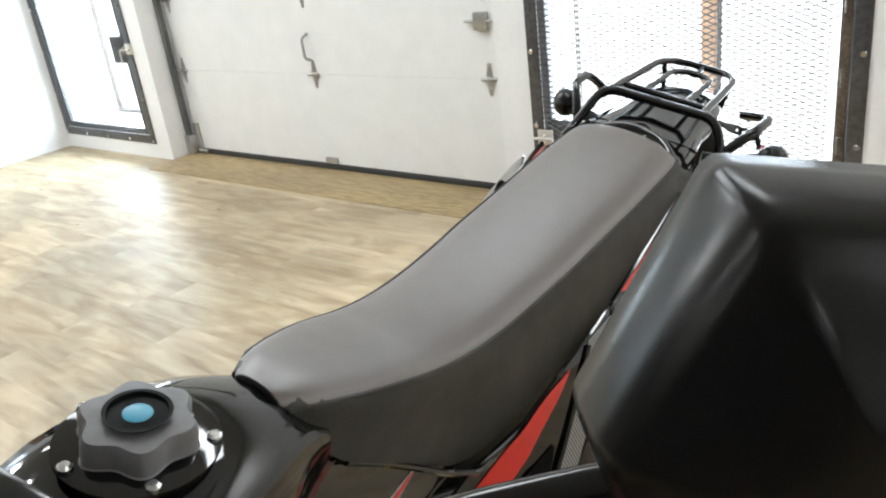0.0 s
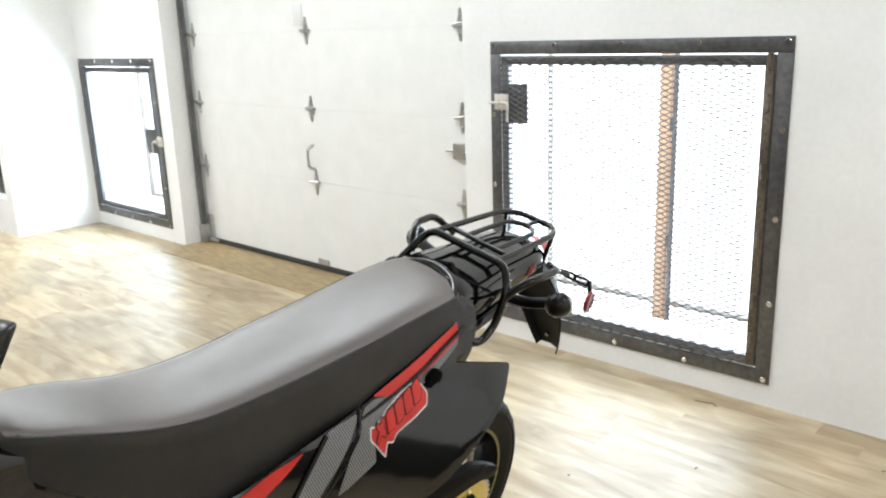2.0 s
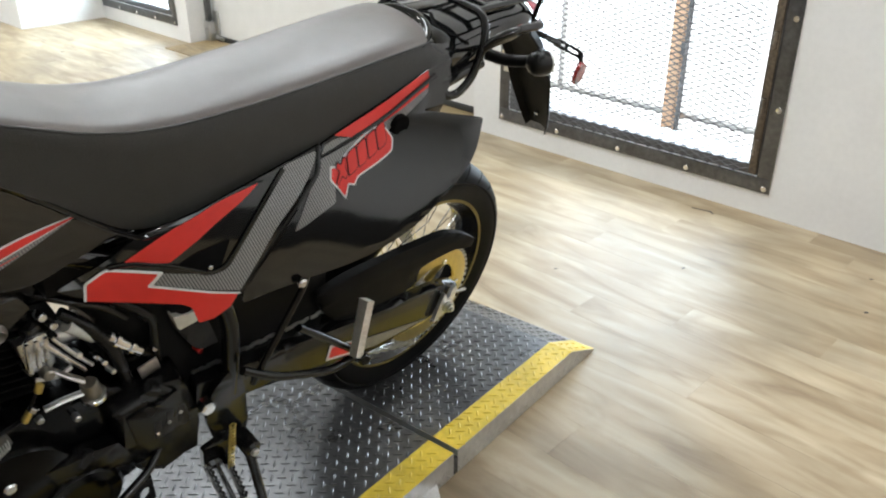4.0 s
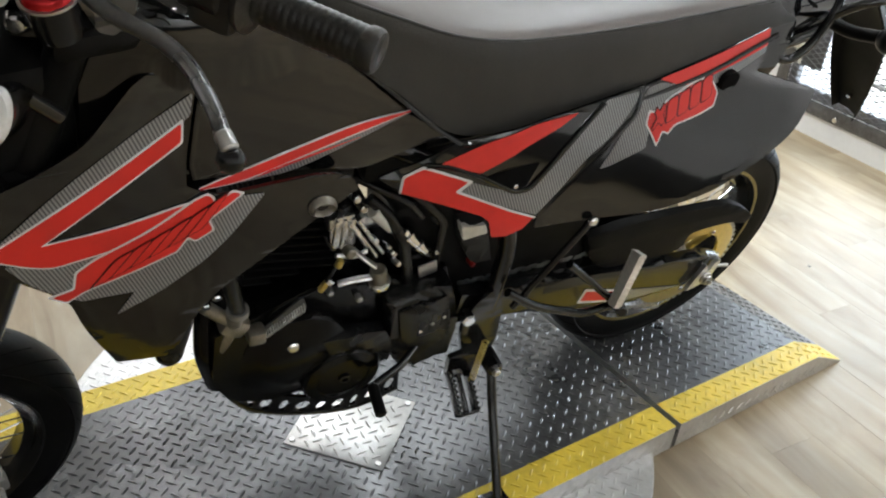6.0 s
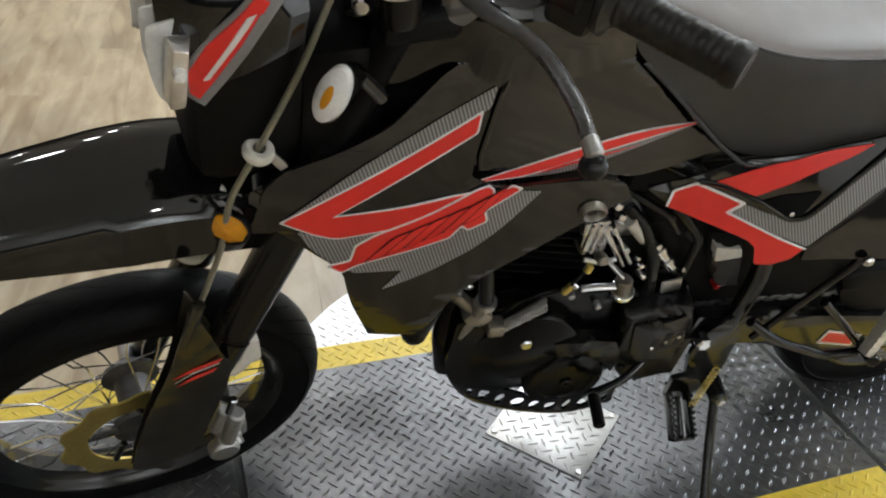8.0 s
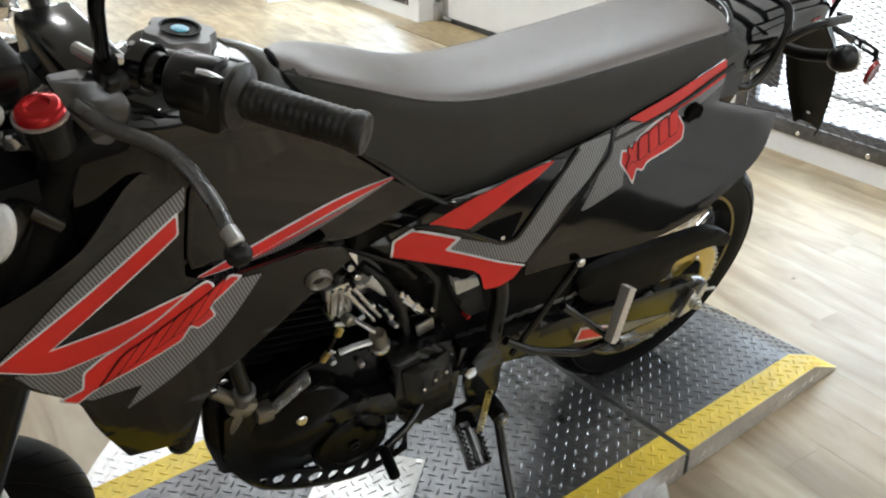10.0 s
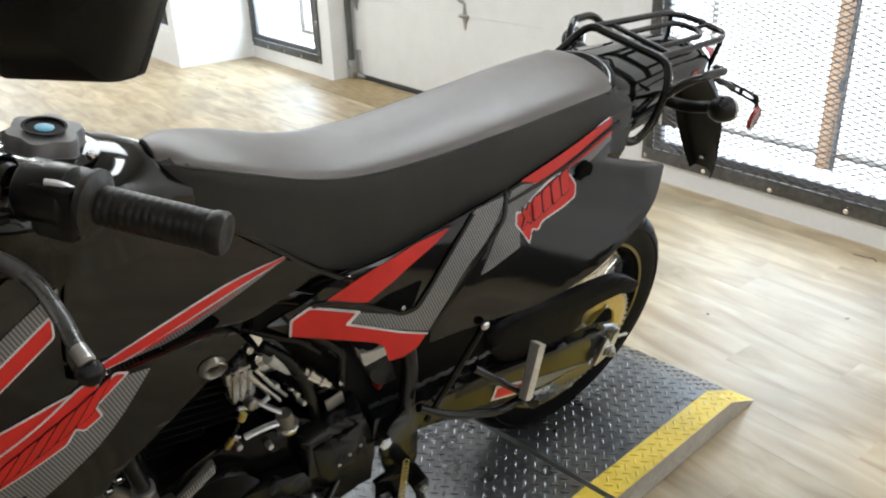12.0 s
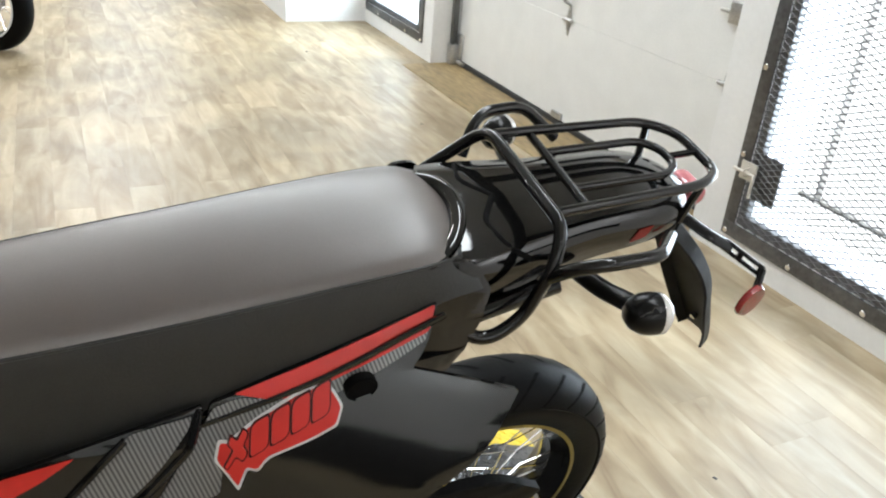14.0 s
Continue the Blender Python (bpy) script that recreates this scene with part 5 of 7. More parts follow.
for s in (1, -1):
    dv, dw = (0.0, 0.0) if s > 0 else (0.012, -0.018)
    back = 0.0 if s > 0 else 0.010
    part("grab_handle", sided(tube([(s * 0.135, 1.752 + dv, 1.03 + dw), (s * (0.160 + dw * 0.7), 1.765 + dv, 1.065 + dw), (s * (0.175 + dw * 0.7), 1.79 + dv, 1.080 + dw), (s * (0.175 + dw * 0.7), 1.87 + dv - back, 1.080 + dw), (s * (0.11 + 2 * back), 1.945 + dv - 3 * back, 1.045 + dw - back)], r0, 12, 0.025), s), PAINTB, rack)
part("tail_light", askew(box((-0.030, 2.075, 0.99), (0.030, 2.105, 1.02), 0.010)), TAILL, bike, "pale red tail light")
for s in (1, -1):
    ind = sub("indicator", bike)
    part("stalk", sided(tube([(s * 0.085, 1.835, 0.985), (s * 0.125, 1.850, 0.985), (s * 0.178, 1.858, 1.006 if s > 0 else 0.988)], 0.0125, 12, 0.02), s), SATIN, ind)
    IM = Matrix.Translation((s * 0.197, 1.858, 1.010 if s > 0 else 0.992)) @ Matrix.Rotation(radians(90 - 12 * s), 4, "Z")
    part("housing", sided(lathe([(0, -0.024), (0.011, -0.022), (0.019, -0.015), (0.0250, -0.004), (0.0265, 0.007), (0.0260, 0.017), (0, 0.017)], 28, bmesh.new(), IM), s), SATIN, ind, "round black indicator")
    part("lens", sided(lathe([(0.0264, 0.017), (0.0252, 0.024), (0.018, 0.032), (0.009, 0.036), (0, 0.037)], 28, bmesh.new(), IM), s), CLEARL, ind, "clear lens")
FL = [(0.0, 2.035, 0.995, 0.066), (0.2, 2.10, 0.935, 0.074), (0.4, 2.158, 0.865, 0.075), (0.6, 2.200, 0.790, 0.068), (0.8, 2.250, 0.708, 0.054), (1.0, 2.288, 0.645, 0.036)]
rings = []
for k in range(16):
    tv, tw, hw = ease(FL, k / 15)
    e = 0.0035
    rings.append([(-hw, tv - 0.018, tw - 0.010), (-hw * 0.8, tv, tw), (0, tv + 0.006, tw + 0.003), (hw * 0.8, tv, tw), (hw, tv - 0.018, tw - 0.010), (hw - e, tv - 0.020, tw - 0.012), (hw * 0.78, tv - e, tw - e), (0, tv + 0.006 - e, tw - 0.001), (-hw * 0.78, tv - e, tw - e), (-hw + e, tv - 0.020, tw - 0.012)])
bmesh_flap = askew(loft(rings))
bmesh.ops.translate(bmesh_flap, verts=bmesh_flap.verts, vec=(0.008, 0, 0))
part("rear_mudguard", bmesh_flap, MATTE, bike, "black plastic rear mudguard flap")
part("flap_bolt", rod((-0.033, 2.262, 0.690), (-0.031, 2.252, 0.684), 0.006, 10), CHROME, bike)
plt = bmesh.new()
tube([(-0.02, 2.085, 0.962), (0.030, 2.120, 0.950), (0.045, 2.150, 0.938)], 0.013, 8, 0.01, bm=plt, flat=0.5)
refl = part("reflector_bracket", plt, SATIN, bike)
arm = bmesh.new()
for dz in (-0.007, 0.007):
    tube([(0.040, 2.146, 0.938 + dz), (0.088, 2.186, 0.920 + dz)], 0.0035, 8, 0, bm=arm)
for f in (0.0, 0.42, 1.0):
    c = Vector((0.040, 2.146, 0.938)).lerp(Vector((0.088, 2.186, 0.920)), f)
    tube([c + Vector((0, 0, -0.008)), c + Vector((0, 0, 0.008))], 0.005, 8, 0, bm=arm)
tube([(0.090, 2.186, 0.925), (0.100, 2.178, 0.912), (0.108, 2.170, 0.902)], 0.006, 8, 0.005, bm=arm)
part("slotted_arm", arm, SATIN, refl, "slotted black reflector arm")
part("reflector", lathe([(0, 0), (0.0275, 0), (0.0285, 0.004), (0.0255, 0.009), (0, 0.010)], 28, bmesh.new(), Matrix.Translation((0.112, 2.158, 0.890)) @ Matrix.Rotation(radians(12), 4, "Z")), REDL, refl, "round red reflector")

# ---- chassis and engine ----
DEC = ([(1.444, 0.366), (1.451, 0.408), (1.549, 0.377), (1.541, 0.340)], [(1.451, 0.372), (1.457, 0.400), (1.539, 0.374), (1.534, 0.348)], [(1.558, 0.370), (1.552, 0.338), (1.60, 0.326), (1.767, 0.322), (1.66, 0.346)])
SWING = [(1.13, 0.49), (1.30, 0.47), (1.60, 0.425), (1.80, 0.410), (1.865, 0.385), (1.865, 0.345), (1.80, 0.318), (1.60, 0.308), (1.45, 0.335), (1.30, 0.385), (1.13, 0.41)]
for s in (1, -1):
    def beam(v, w):
        return 0.145 - 0.02 * (v - 1.3)
    arm = part("swingarm", sheet(smooth_outline(SWING), beam, 0, 0.03, side=s, rim=0.003), PAINTB, bike, "black box-section swingarm")
    if s > 0:
        part("decal", sheet(DEC[0], beam, 0.002, 0.0008), WHITE, arm, "white decal edge")
        part("decal", sheet(DEC[1], beam, 0.003, 0.0008), RED, arm, "red swingarm decal")
        part("decal", sheet(DEC[2], beam, 0.002, 0.0008), CARBON, arm, "carbon-look swingarm decal")
    block = part("axle_block", sheet(smooth_outline([(1.778, 0.312), (1.793, 0.372), (1.800, 0.394), (1.808, 0.388), (1.808, 0.374), (1.820, 0.372), (1.824, 0.396), (1.838, 0.404), (1.842, 0.392), (1.838, 0.352), (1.815, 0.322)], corner=60), lambda v, w: 0.153, 0, 0.012, side=s, rim=0.002), POLISH, arm, "forked bright chain adjuster")
    part("axle_nut", lathe([(0, 0), (0.017, 0), (0.017, 0.006), (0.012, 0.007), (0.012, 0.014), (0.006, 0.014), (0.006, 0.020), (0, 0.020)], 14, bmesh.new(), Matrix.Translation((s * 0.152, 1.817, 0.350)) @ Matrix.Rotation(0 if s > 0 else math.pi, 4, "Z")), ZINC, block)
    part("adjuster_bolt", rod((s * 0.148, 1.842, 0.380), (s * 0.148, 1.880, 0.372), 0.004, 8), ZINC, arm)
GUARD = [(1.42, 0.545), (1.50, 0.558), (1.62, 0.561), (1.745, 0.560), (1.802, 0.558), (1.860, 0.535), (1.906, 0.502), (1.896, 0.482), (1.806, 0.504), (1.726, 0.490), (1.712, 0.440), (1.60, 0.440), (1.487, 0.440), (1.44, 0.490)]
part("chain_guard", sheet(smooth_outline(GUARD), lambda v, w: 0.125 - 0.25 * max(w - 0.53, 0), 0, 0.02, rim=0.004), MATTE, bike, "black plastic chain guard")
chain = sub("drive_chain", bike)
tagged(chain, "greasy steel drive chain")
link = 0.0159
plates = []
for dx in (0.004, 0.007):
    bm = bmesh.new()
    for s in (-1, 1):
        box((-0.002, s * dx - 0.001, -0.005), (link + 0.002, s * dx + 0.001, 0.005), 0.0, bm)
    box((-0.004, -0.004, -0.003), (0.004, 0.004, 0.003), 0.0, bm)
    plates.append(finish(bm, "link", ZINC))


def run(a, b):
    a, b = Vector(a), Vector(b)
    n = int((b - a).length / link)
    for k in range(n):
        ob = new("link", plates[k % 2])
        ob.parent = chain
        ob.matrix_basis = along(a.lerp(b, k / n), a.lerp(b, (k + 1) / n))


run((0.1, 1.15, 0.475), (0.088, 1.80, 0.466))
run((0.1, 1.15, 0.415), (0.088, 1.80, 0.184))
part("frame_tube", tube([(0.0, 0.60, 1.06), (0.0, 0.64, 0.75), (0.0, 0.66, 0.45)], 0.021, 14, 0.05), PAINTB, bike)
for s in (1, -1):
    part("frame_spar", tube([(s * 0.03, 0.62, 1.02), (s * 0.11, 0.90, 0.87), (s * 0.13, 1.15, 0.74), (s * 0.145, 1.200, 0.62), (s * 0.15, 1.198, 0.46), (s * 0.14, 1.205, 0.31)], 0.017, 14, 0.06), PAINTB, bike)
    part("subframe_tube", tube([(s * 0.185, 1.225, 0.47), (s * 0.196, 1.318, 0.68), (s * 0.16, 1.36, 0.76)], 0.0068, 12, 0.02), PAINTB, bike)
    part("seat_rail", tube([(s * 0.10, 1.0, 0.84), (s * 0.12, 1.40, 0.90), (s * 0.10, 1.80, 0.98)], 0.013, 12, 0.03), PAINTB, bike)
    part("frame_plate", sheet(smooth_outline([(1.138, 0.40), (1.150, 0.47), (1.185, 0.505), (1.222, 0.46), (1.236, 0.33), (1.216, 0.275), (1.176, 0.272)]), lambda v, w: 0.165, 0, 0.012, side=s, rim=0.002), PAINTB, bike, "black pivot plate")
    part("pivot_bolt", rod((s * 0.165, 1.129, 0.465), (s * 0.192, 1.129, 0.465), 0.015, 6), CHROME, bike, "chrome pivot nut")
    hang = part("peg_hanger", tube([(s * 0.185, 1.20, 0.52), (s * 0.20, 1.265, 0.475), (s * 0.205, 1.40, 0.415), (s * 0.215, 1.455, 0.435)], 0.009, 12, 0.04), PAINTB, bike, "black passenger peg hanger")
    part("hanger_strut", tube([(s * 0.195, 1.315, 0.575), (s * 0.21, 1.46, 0.445)], 0.008, 10, 0.0), PAINTB, hang)
    rings = []
    for k in range(10):
        for z, q in ((0.0, 1.0), (0.0055, 1.0), (0.006, 1.10), (0.0115, 1.10)):
            w2, d2 = (0.0098 + 0.0022 * k / 9) * q, 0.0088
            rings.append([(-w2, -d2, z + 0.012 * k), (w2, -d2, z + 0.012 * k), (w2, d2, z + 0.012 * k), (-w2, d2, z + 0.012 * k)])
    peg = loft(rings)
    bmesh.ops.transform(peg, matrix=Matrix.Translation((s * 0.245, 1.428, 0.475)) @ Matrix.Rotation(radians(-18 * s), 4, "Y") @ Matrix.Rotation(radians(-20), 4, "X"), verts=peg.verts)
    part("passenger_peg", peg, PEGM, hang, "ribbed aluminium passenger peg, folded up")
    part("peg_pivot", rod((s * 0.205, 1.458, 0.452), (s * 0.262, 1.44, 0.47), 0.013, 12), PAINTB, hang)
    fp = bmesh.new()
    for lo, hi in (((0, -0.022, -0.008), (0.095, -0.016, 0.012)), ((0, 0.016, -0.008), (0.095, 0.022, 0.012)), ((0.089, -0.022, -0.008), (0.095, 0.022, 0.012)), ((0, -0.004, -0.006), (0.09, 0.004, 0.006)), ((-0.02, -0.014, -0.012), (0.01, 0.014, 0.008))):
        box(lo, hi, 0.0015, bm=fp)
    for k in range(8):
        for yy in (-0.019, 0.019):
            box((0.006 + 0.011 * k, yy - 0.003, 0.012), (0.012 + 0.011 * k, yy + 0.003, 0.017), 0.0, bm=fp)
    bmesh.ops.transform(fp, matrix=Matrix.Translation((s * 0.172, 1.152, 0.285)) @ Matrix.Diagonal((s, 1, 1, 1)) @ Matrix.Rotation(radians(36), 4, "Y") @ Matrix.Diagonal((1.0, 1.05, 1.3, 1)), verts=fp.verts)
    part("foot_peg", fp, PAINTB, bike, "serrated black footpeg")
part("peg_bracket", sheet(smooth_outline([(1.125, 0.335), (1.165, 0.345), (1.205, 0.33), (1.200, 0.285), (1.165, 0.255), (1.130, 0.268)]), lambda v, w: 0.178, 0, 0.014, rim=0.003), PAINTB, bike, "black footpeg bracket")
stand = part("side_stand", tube([(0.205, 1.207, 0.322), (0.262, 1.20, 0.248), (0.388, 1.180, 0.118)], 0.010, 12, 0.02, flat=0.7), PAINTB, bike, "black side stand, folded out")
part("stand_foot", box((-0.028, -0.03, -0.004), (0.028, 0.03, 0.004), 0.003, m=Matrix.Translation((0.392, 1.178, 0.1045)) @ Matrix.Rotation(radians(-LEANING), 4, "Y")), PAINTB, stand)
part("stand_pivot", rod((0.17, 1.208, 0.325), (0.224, 1.208, 0.322), 0.019, 14), PAINTB, stand)
spr = [(0.212 + 0.006 * math.cos(k * 1.3), 1.165 + 0.006 * math.sin(k * 1.3), 0.42 - 0.0022 * k) for k in range(58)]
part("stand_spring", tube(spr, 0.0014, 5, 0.0), BRASS, stand, "stand return spring")
part("stand_bolt", rod((0.222, 1.208, 0.322), (0.232, 1.208, 0.322), 0.009, 6), ZINC, stand)

eng = sub("engine", bike)
tagged(eng, "black air-cooled single engine with bare metal fittings")
CRANK = [(0.66, 0.565), (0.72, 0.565), (0.84, 0.590), (0.95, 0.570), (1.02, 0.545), (1.10, 0.545), (1.13, 0.47), (1.10, 0.38), (1.02, 0.315), (0.93, 0.285), (0.78, 0.30), (0.70, 0.36), (0.655, 0.44)]
for s in (1, -1):
    part("crankcase", sheet(smooth_outline(CRANK), lambda v, w: 0.135 - 0.4 * ((v - 0.87) ** 2), 0, 0.135, side=s, rim=0.008), ENGINE, eng, "", 50)
part("generator_cover", lathe([(0, 0.10), (0.105, 0.10), (0.105, 0.150), (0.098, 0.160), (0.06, 0.168), (0.055, 0.172), (0, 0.172)], 48, bmesh.new(), Matrix.Translation((0, 0.80, 0.445))), ENGINE, eng, "round black generator cover")
part("cover_cap", lathe([(0, 0.150), (0.076, 0.150), (0.076, 0.166), (0.070, 0.174), (0.052, 0.176), (0.049, 0.173), (0, 0.173)], 48, bmesh.new(), Matrix.Translation((0, 0.895, 0.365))), ENGINE, eng, "round black clutch cap")
part("cover_plug", lathe([(0.004, 0.172), (0.011, 0.172), (0.011, 0.177), (0.006, 0.178), (0.005, 0.174), (0.004, 0.174)], 20, bmesh.new(), Matrix.Translation((0, 0.898, 0.362))), SATIN, eng)
part("cover_plate", sheet(smooth_outline([(0.815, 0.482), (0.90, 0.480), (0.968, 0.466), (0.995, 0.41), (0.985, 0.372), (0.958, 0.408), (0.905, 0.438), (0.85, 0.432)]), lambda v, w: 0.170, 0, 0.03, rim=0.004), SATIN, eng, "flat black cover plate")
SPROC = [(0.965, 0.530), (1.03, 0.545), (1.089, 0.553), (1.118, 0.47), (1.132, 0.397), (1.120, 0.345), (1.05, 0.325), (1.01, 0.345), (0.992, 0.385), (0.975, 0.45)]
part("sprocket_cover", sheet(smooth_outline(SPROC), lambda v, w: 0.166, 0, 0.05, rim=0.010), SATIN, eng, "slotted black sprocket cover")
part("cover_ledge", sheet(smooth_outline([(0.985, 0.515), (1.03, 0.527), (1.078, 0.532), (1.100, 0.46), (1.105, 0.405), (1.05, 0.385), (1.005, 0.42)]), lambda v, w: 0.176, 0, 0.02, rim=0.006), SATIN, eng)
for k, (v, w, h) in enumerate(((1.030, 0.440, 0.040), (1.052, 0.450, 0.046), (1.074, 0.456, 0.040))):
    part("slot", box((0.172, v, w), (0.1775, v + 0.013, w + h), 0.002), DARK, eng)
    part("slot_bolt", rod((0.173, v + 0.004, w + 0.012 + 0.006 * k), (0.1785, v + 0.006, w + 0.014 + 0.006 * k), 0.0045, 8), CHROME if k == 0 else ALU, eng)
for v, w, u, r, m in ((0.792, 0.491, 0.168, 0.011, CHROME), (0.735, 0.36, 0.14, 0.006, ZINC), (0.90, 0.36, 0.155, 0.006, ZINC), (0.70, 0.52, 0.138, 0.006, ZINC), (0.915, 0.545, 0.14, 0.006, ZINC), (0.995, 0.52, 0.142, 0.006, ZINC), (1.055, 0.45, 0.166, 0.006, ZINC), (0.86, 0.575, 0.138, 0.006, ZINC)):
    part("cover_screw", rod((u - 0.01, v, w), (u + 0.008, v, w), r, 12), m, eng)
cyl = bmesh.new()
CM = Matrix.Translation((0, 0.81, 0.55)) @ Matrix.Rotation(radians(-10), 4, "X")
box((-0.06, -0.06, 0), (0.06, 0.06, 0.22), 0.01, bm=cyl, m=CM)
part("cylinder", cyl, FINM, eng, "finned black cylinder")
fin_me = finish(box((-0.095, -0.09, 0), (0.095, 0.085, 0.0045), 0.001), "fin", FINM)
for k in range(11):
    ob = new("fin", fin_me)
    ob.parent = eng
    ob.matrix_basis = CM @ Matrix.Translation((0, 0, 0.015 + 0.017 * k))
part("cylinder_head", box((-0.085, -0.08, 0.21), (0.085, 0.075, 0.28), 0.015, m=CM), ENGINE, eng)
part("frame_bung", lathe([(0.0, 0.124), (0.010, 0.124), (0.013, 0.130), (0.017, 0.134), (0.021, 0.130), (0.023, 0.11), (0.0, 0.11)], 20, bmesh.new(), Matrix.Translation((on_shroud(0.803, 0.828) - 0.124, 0.803, 0.828)) @ Matrix.Diagonal((1, 0.95, 0.7, 1))), CASTM, eng, "bare metal mounting boss")
cb = bmesh.new()
box((0.045, 0.858, 0.642), (0.112, 0.905, 0.716), 0.008, bm=cb, m=Matrix.Translation((0, 0.88, 0.68)) @ Matrix.Rotation(radians(8), 4, "X") @ Matrix.Translation((0, -0.88, -0.68)))
lathe([(0, 0), (0.030, 0), (0.030, 0.03), (0.024, 0.035), (0.024, 0.09), (0, 0.09)], 24, cb, along((0.055, 0.88, 0.66), (0.05, 1.0, 0.65)))
carb = part("carburettor", cb, POLISH, eng, "bare aluminium carburettor")
for k in range(3):
    part("body_rib", box((0.110, 0.864 + 0.014 * k, 0.648), (0.117, 0.871 + 0.014 * k, 0.712), 0.002), POLISH, carb)
part("top_cap", lathe([(0, 0), (0.020, 0), (0.021, 0.004), (0.021, 0.014), (0.015, 0.018), (0.006, 0.020), (0.006, 0.034), (0, 0.034)], 20, bmesh.new(), along((0.085, 0.884, 0.718), (0.090, 0.872, 0.78))), SATIN, carb, "black carburettor top")
for pts, r, m, lb in (
    ([(0.112, 0.890, 0.702), (0.118, 0.918, 0.660), (0.116, 0.946, 0.617)], 0.0055, CHROME, "bright pipe"),
    ([(0.112, 0.905, 0.705), (0.121, 0.932, 0.662), (0.118, 0.958, 0.622)], 0.0035, POLISH, "thin bright pipe"),
    ([(0.100, 0.900, 0.690), (0.110, 0.926, 0.650), (0.105, 0.950, 0.600)], 0.0060, SATIN, "black rubber hose"),
    ([(0.120, 0.870, 0.640), (0.124, 0.905, 0.632), (0.122, 0.925, 0.640)], 0.0040, POLISH, "thin bright pipe"),
    ([(0.098, 0.925, 0.735), (0.112, 0.954, 0.709), (0.126, 0.991, 0.646), (0.126, 1.013, 0.554), (0.115, 1.007, 0.49)], 0.0105, SATIN, "black rubber hose"),
    ([(0.09, 0.965, 0.760), (0.12, 1.00, 0.745), (0.125, 1.06, 0.68), (0.11, 1.075, 0.53)], 0.0085, SATIN, "black rubber hose"),
    ([(0.08, 0.900, 0.770), (0.11, 0.935, 0.762), (0.12, 0.985, 0.735), (0.115, 1.02, 0.690)], 0.0065, SATIN, "black rubber hose"),
    ([(0.187, 0.660, 0.790), (0.190, 0.664, 0.763), (0.190, 0.677, 0.705), (0.187, 0.690, 0.638)], 0.0125, SATIN, "black breather hose"),
    ([(0.158, 0.690, 0.565), (0.162, 0.680, 0.545), (0.158, 0.668, 0.515), (0.140, 0.672, 0.47)], 0.0125, CASTM, "short grey hose"),
    ([(0.05, 0.63, 0.66), (0.13, 0.655, 0.62), (0.148, 0.650, 0.50), (0.125, 0.675, 0.38)], 0.018, ENGINE, "exhaust header pipe"),
    ([(0.150, 0.800, 0.590), (0.153, 0.838, 0.604), (0.150, 0.860, 0.651)], 0.0030, SATIN, "black control cable"),
    ([(0.06, 0.985, 0.58), (0.10, 1.02, 0.575), (0.11, 1.06, 0.59)], 0.0075, SATIN, "black rubber hose")):
    part("hose", tube(pts, r, 10, 0.02), m, eng, lb)
part("hose_collar", lathe([(0.010, 0), (0.0165, 0), (0.0165, 0.010), (0.010, 0.010)], 18, bmesh.new(), along((0.187, 0.690, 0.640), (0.187, 0.693, 0.60)), closed=True), ZINC, eng, "bare metal hose collar")
part("cream_tube", tube([(0.108, 0.930, 0.716), (0.112, 0.968, 0.676)], 0.0120, 12, 0.0), NYLON, eng, "cream plastic tube")
part("chrome_union", tube([(0.118, 0.985, 0.670), (0.120, 1.010, 0.640), (0.118, 1.037, 0.610)], 0.0115, 14, 0.01), CHROME, eng)
for f in (0.15, 0.62):
    c = Vector((0.118, 0.985, 0.670)).lerp(Vector((0.118, 1.037, 0.610)), f)
    part("union_collar", lathe([(0.009, 0), (0.0155, 0), (0.0155, 0.009), (0.009, 0.009)], 16, bmesh.new(), along(c, c + Vector((0, 0.05, -0.06))), closed=True), CHROME, eng)
part("union_tail", tube([(0.118, 1.037, 0.61), (0.11, 1.065, 0.575)], 0.010, 12, 0.0), SATIN, eng)
# clutch release: lever, joint and cable with its spring
part("clutch_arm", tube([(0.150, 0.866, 0.604), (0.153, 0.892, 0.610), (0.150, 0.925, 0.604)], 0.0065, 10, 0.01, flat=0.6), POLISH, carb, "bright clutch arm")
part("arm_joint", lathe([(0, 0), (0.019, 0), (0.0195, 0.006), (0.0150, 0.009), (0.0145, 0.034), (0.012, 0.039), (0.005, 0.040), (0, 0.040)], 22, bmesh.new(), along((0.148, 0.944, 0.584), (0.152, 0.932, 0.640))), CASTM, carb, "cast joint with a bright rim")
part("joint_rim", lathe([(0.0195, 0.0), (0.0210, 0.001), (0.0210, 0.007), (0.0195, 0.008)], 22, bmesh.new(), along((0.148, 0.944, 0.584), (0.152, 0.932, 0.640)), closed=True), CHROME, carb)
part("arm_link", tube([(0.152, 0.928, 0.632), (0.150, 0.905, 0.655), (0.146, 0.880, 0.683)], 0.0075, 8, 0.01, flat=0.5), POLISH, carb, "flat bright link")
part("link_pin", rod((0.140, 0.877, 0.676), (0.160, 0.879, 0.678), 0.0095, 10), CASTM, carb)
part("brass_tip", rod((0.150, 0.866, 0.662), (0.152, 0.860, 0.648), 0.0065, 10), BRASS, carb, "brass cable tip")
part("brass_tip", rod((0.153, 0.846, 0.618), (0.153, 0.834, 0.600), 0.0062, 10), BRASS, carb, "brass cable tip")
part("cable_nut", rod((0.153, 0.853, 0.622), (0.153, 0.846, 0.614), 0.0085, 6), CHROME, carb)
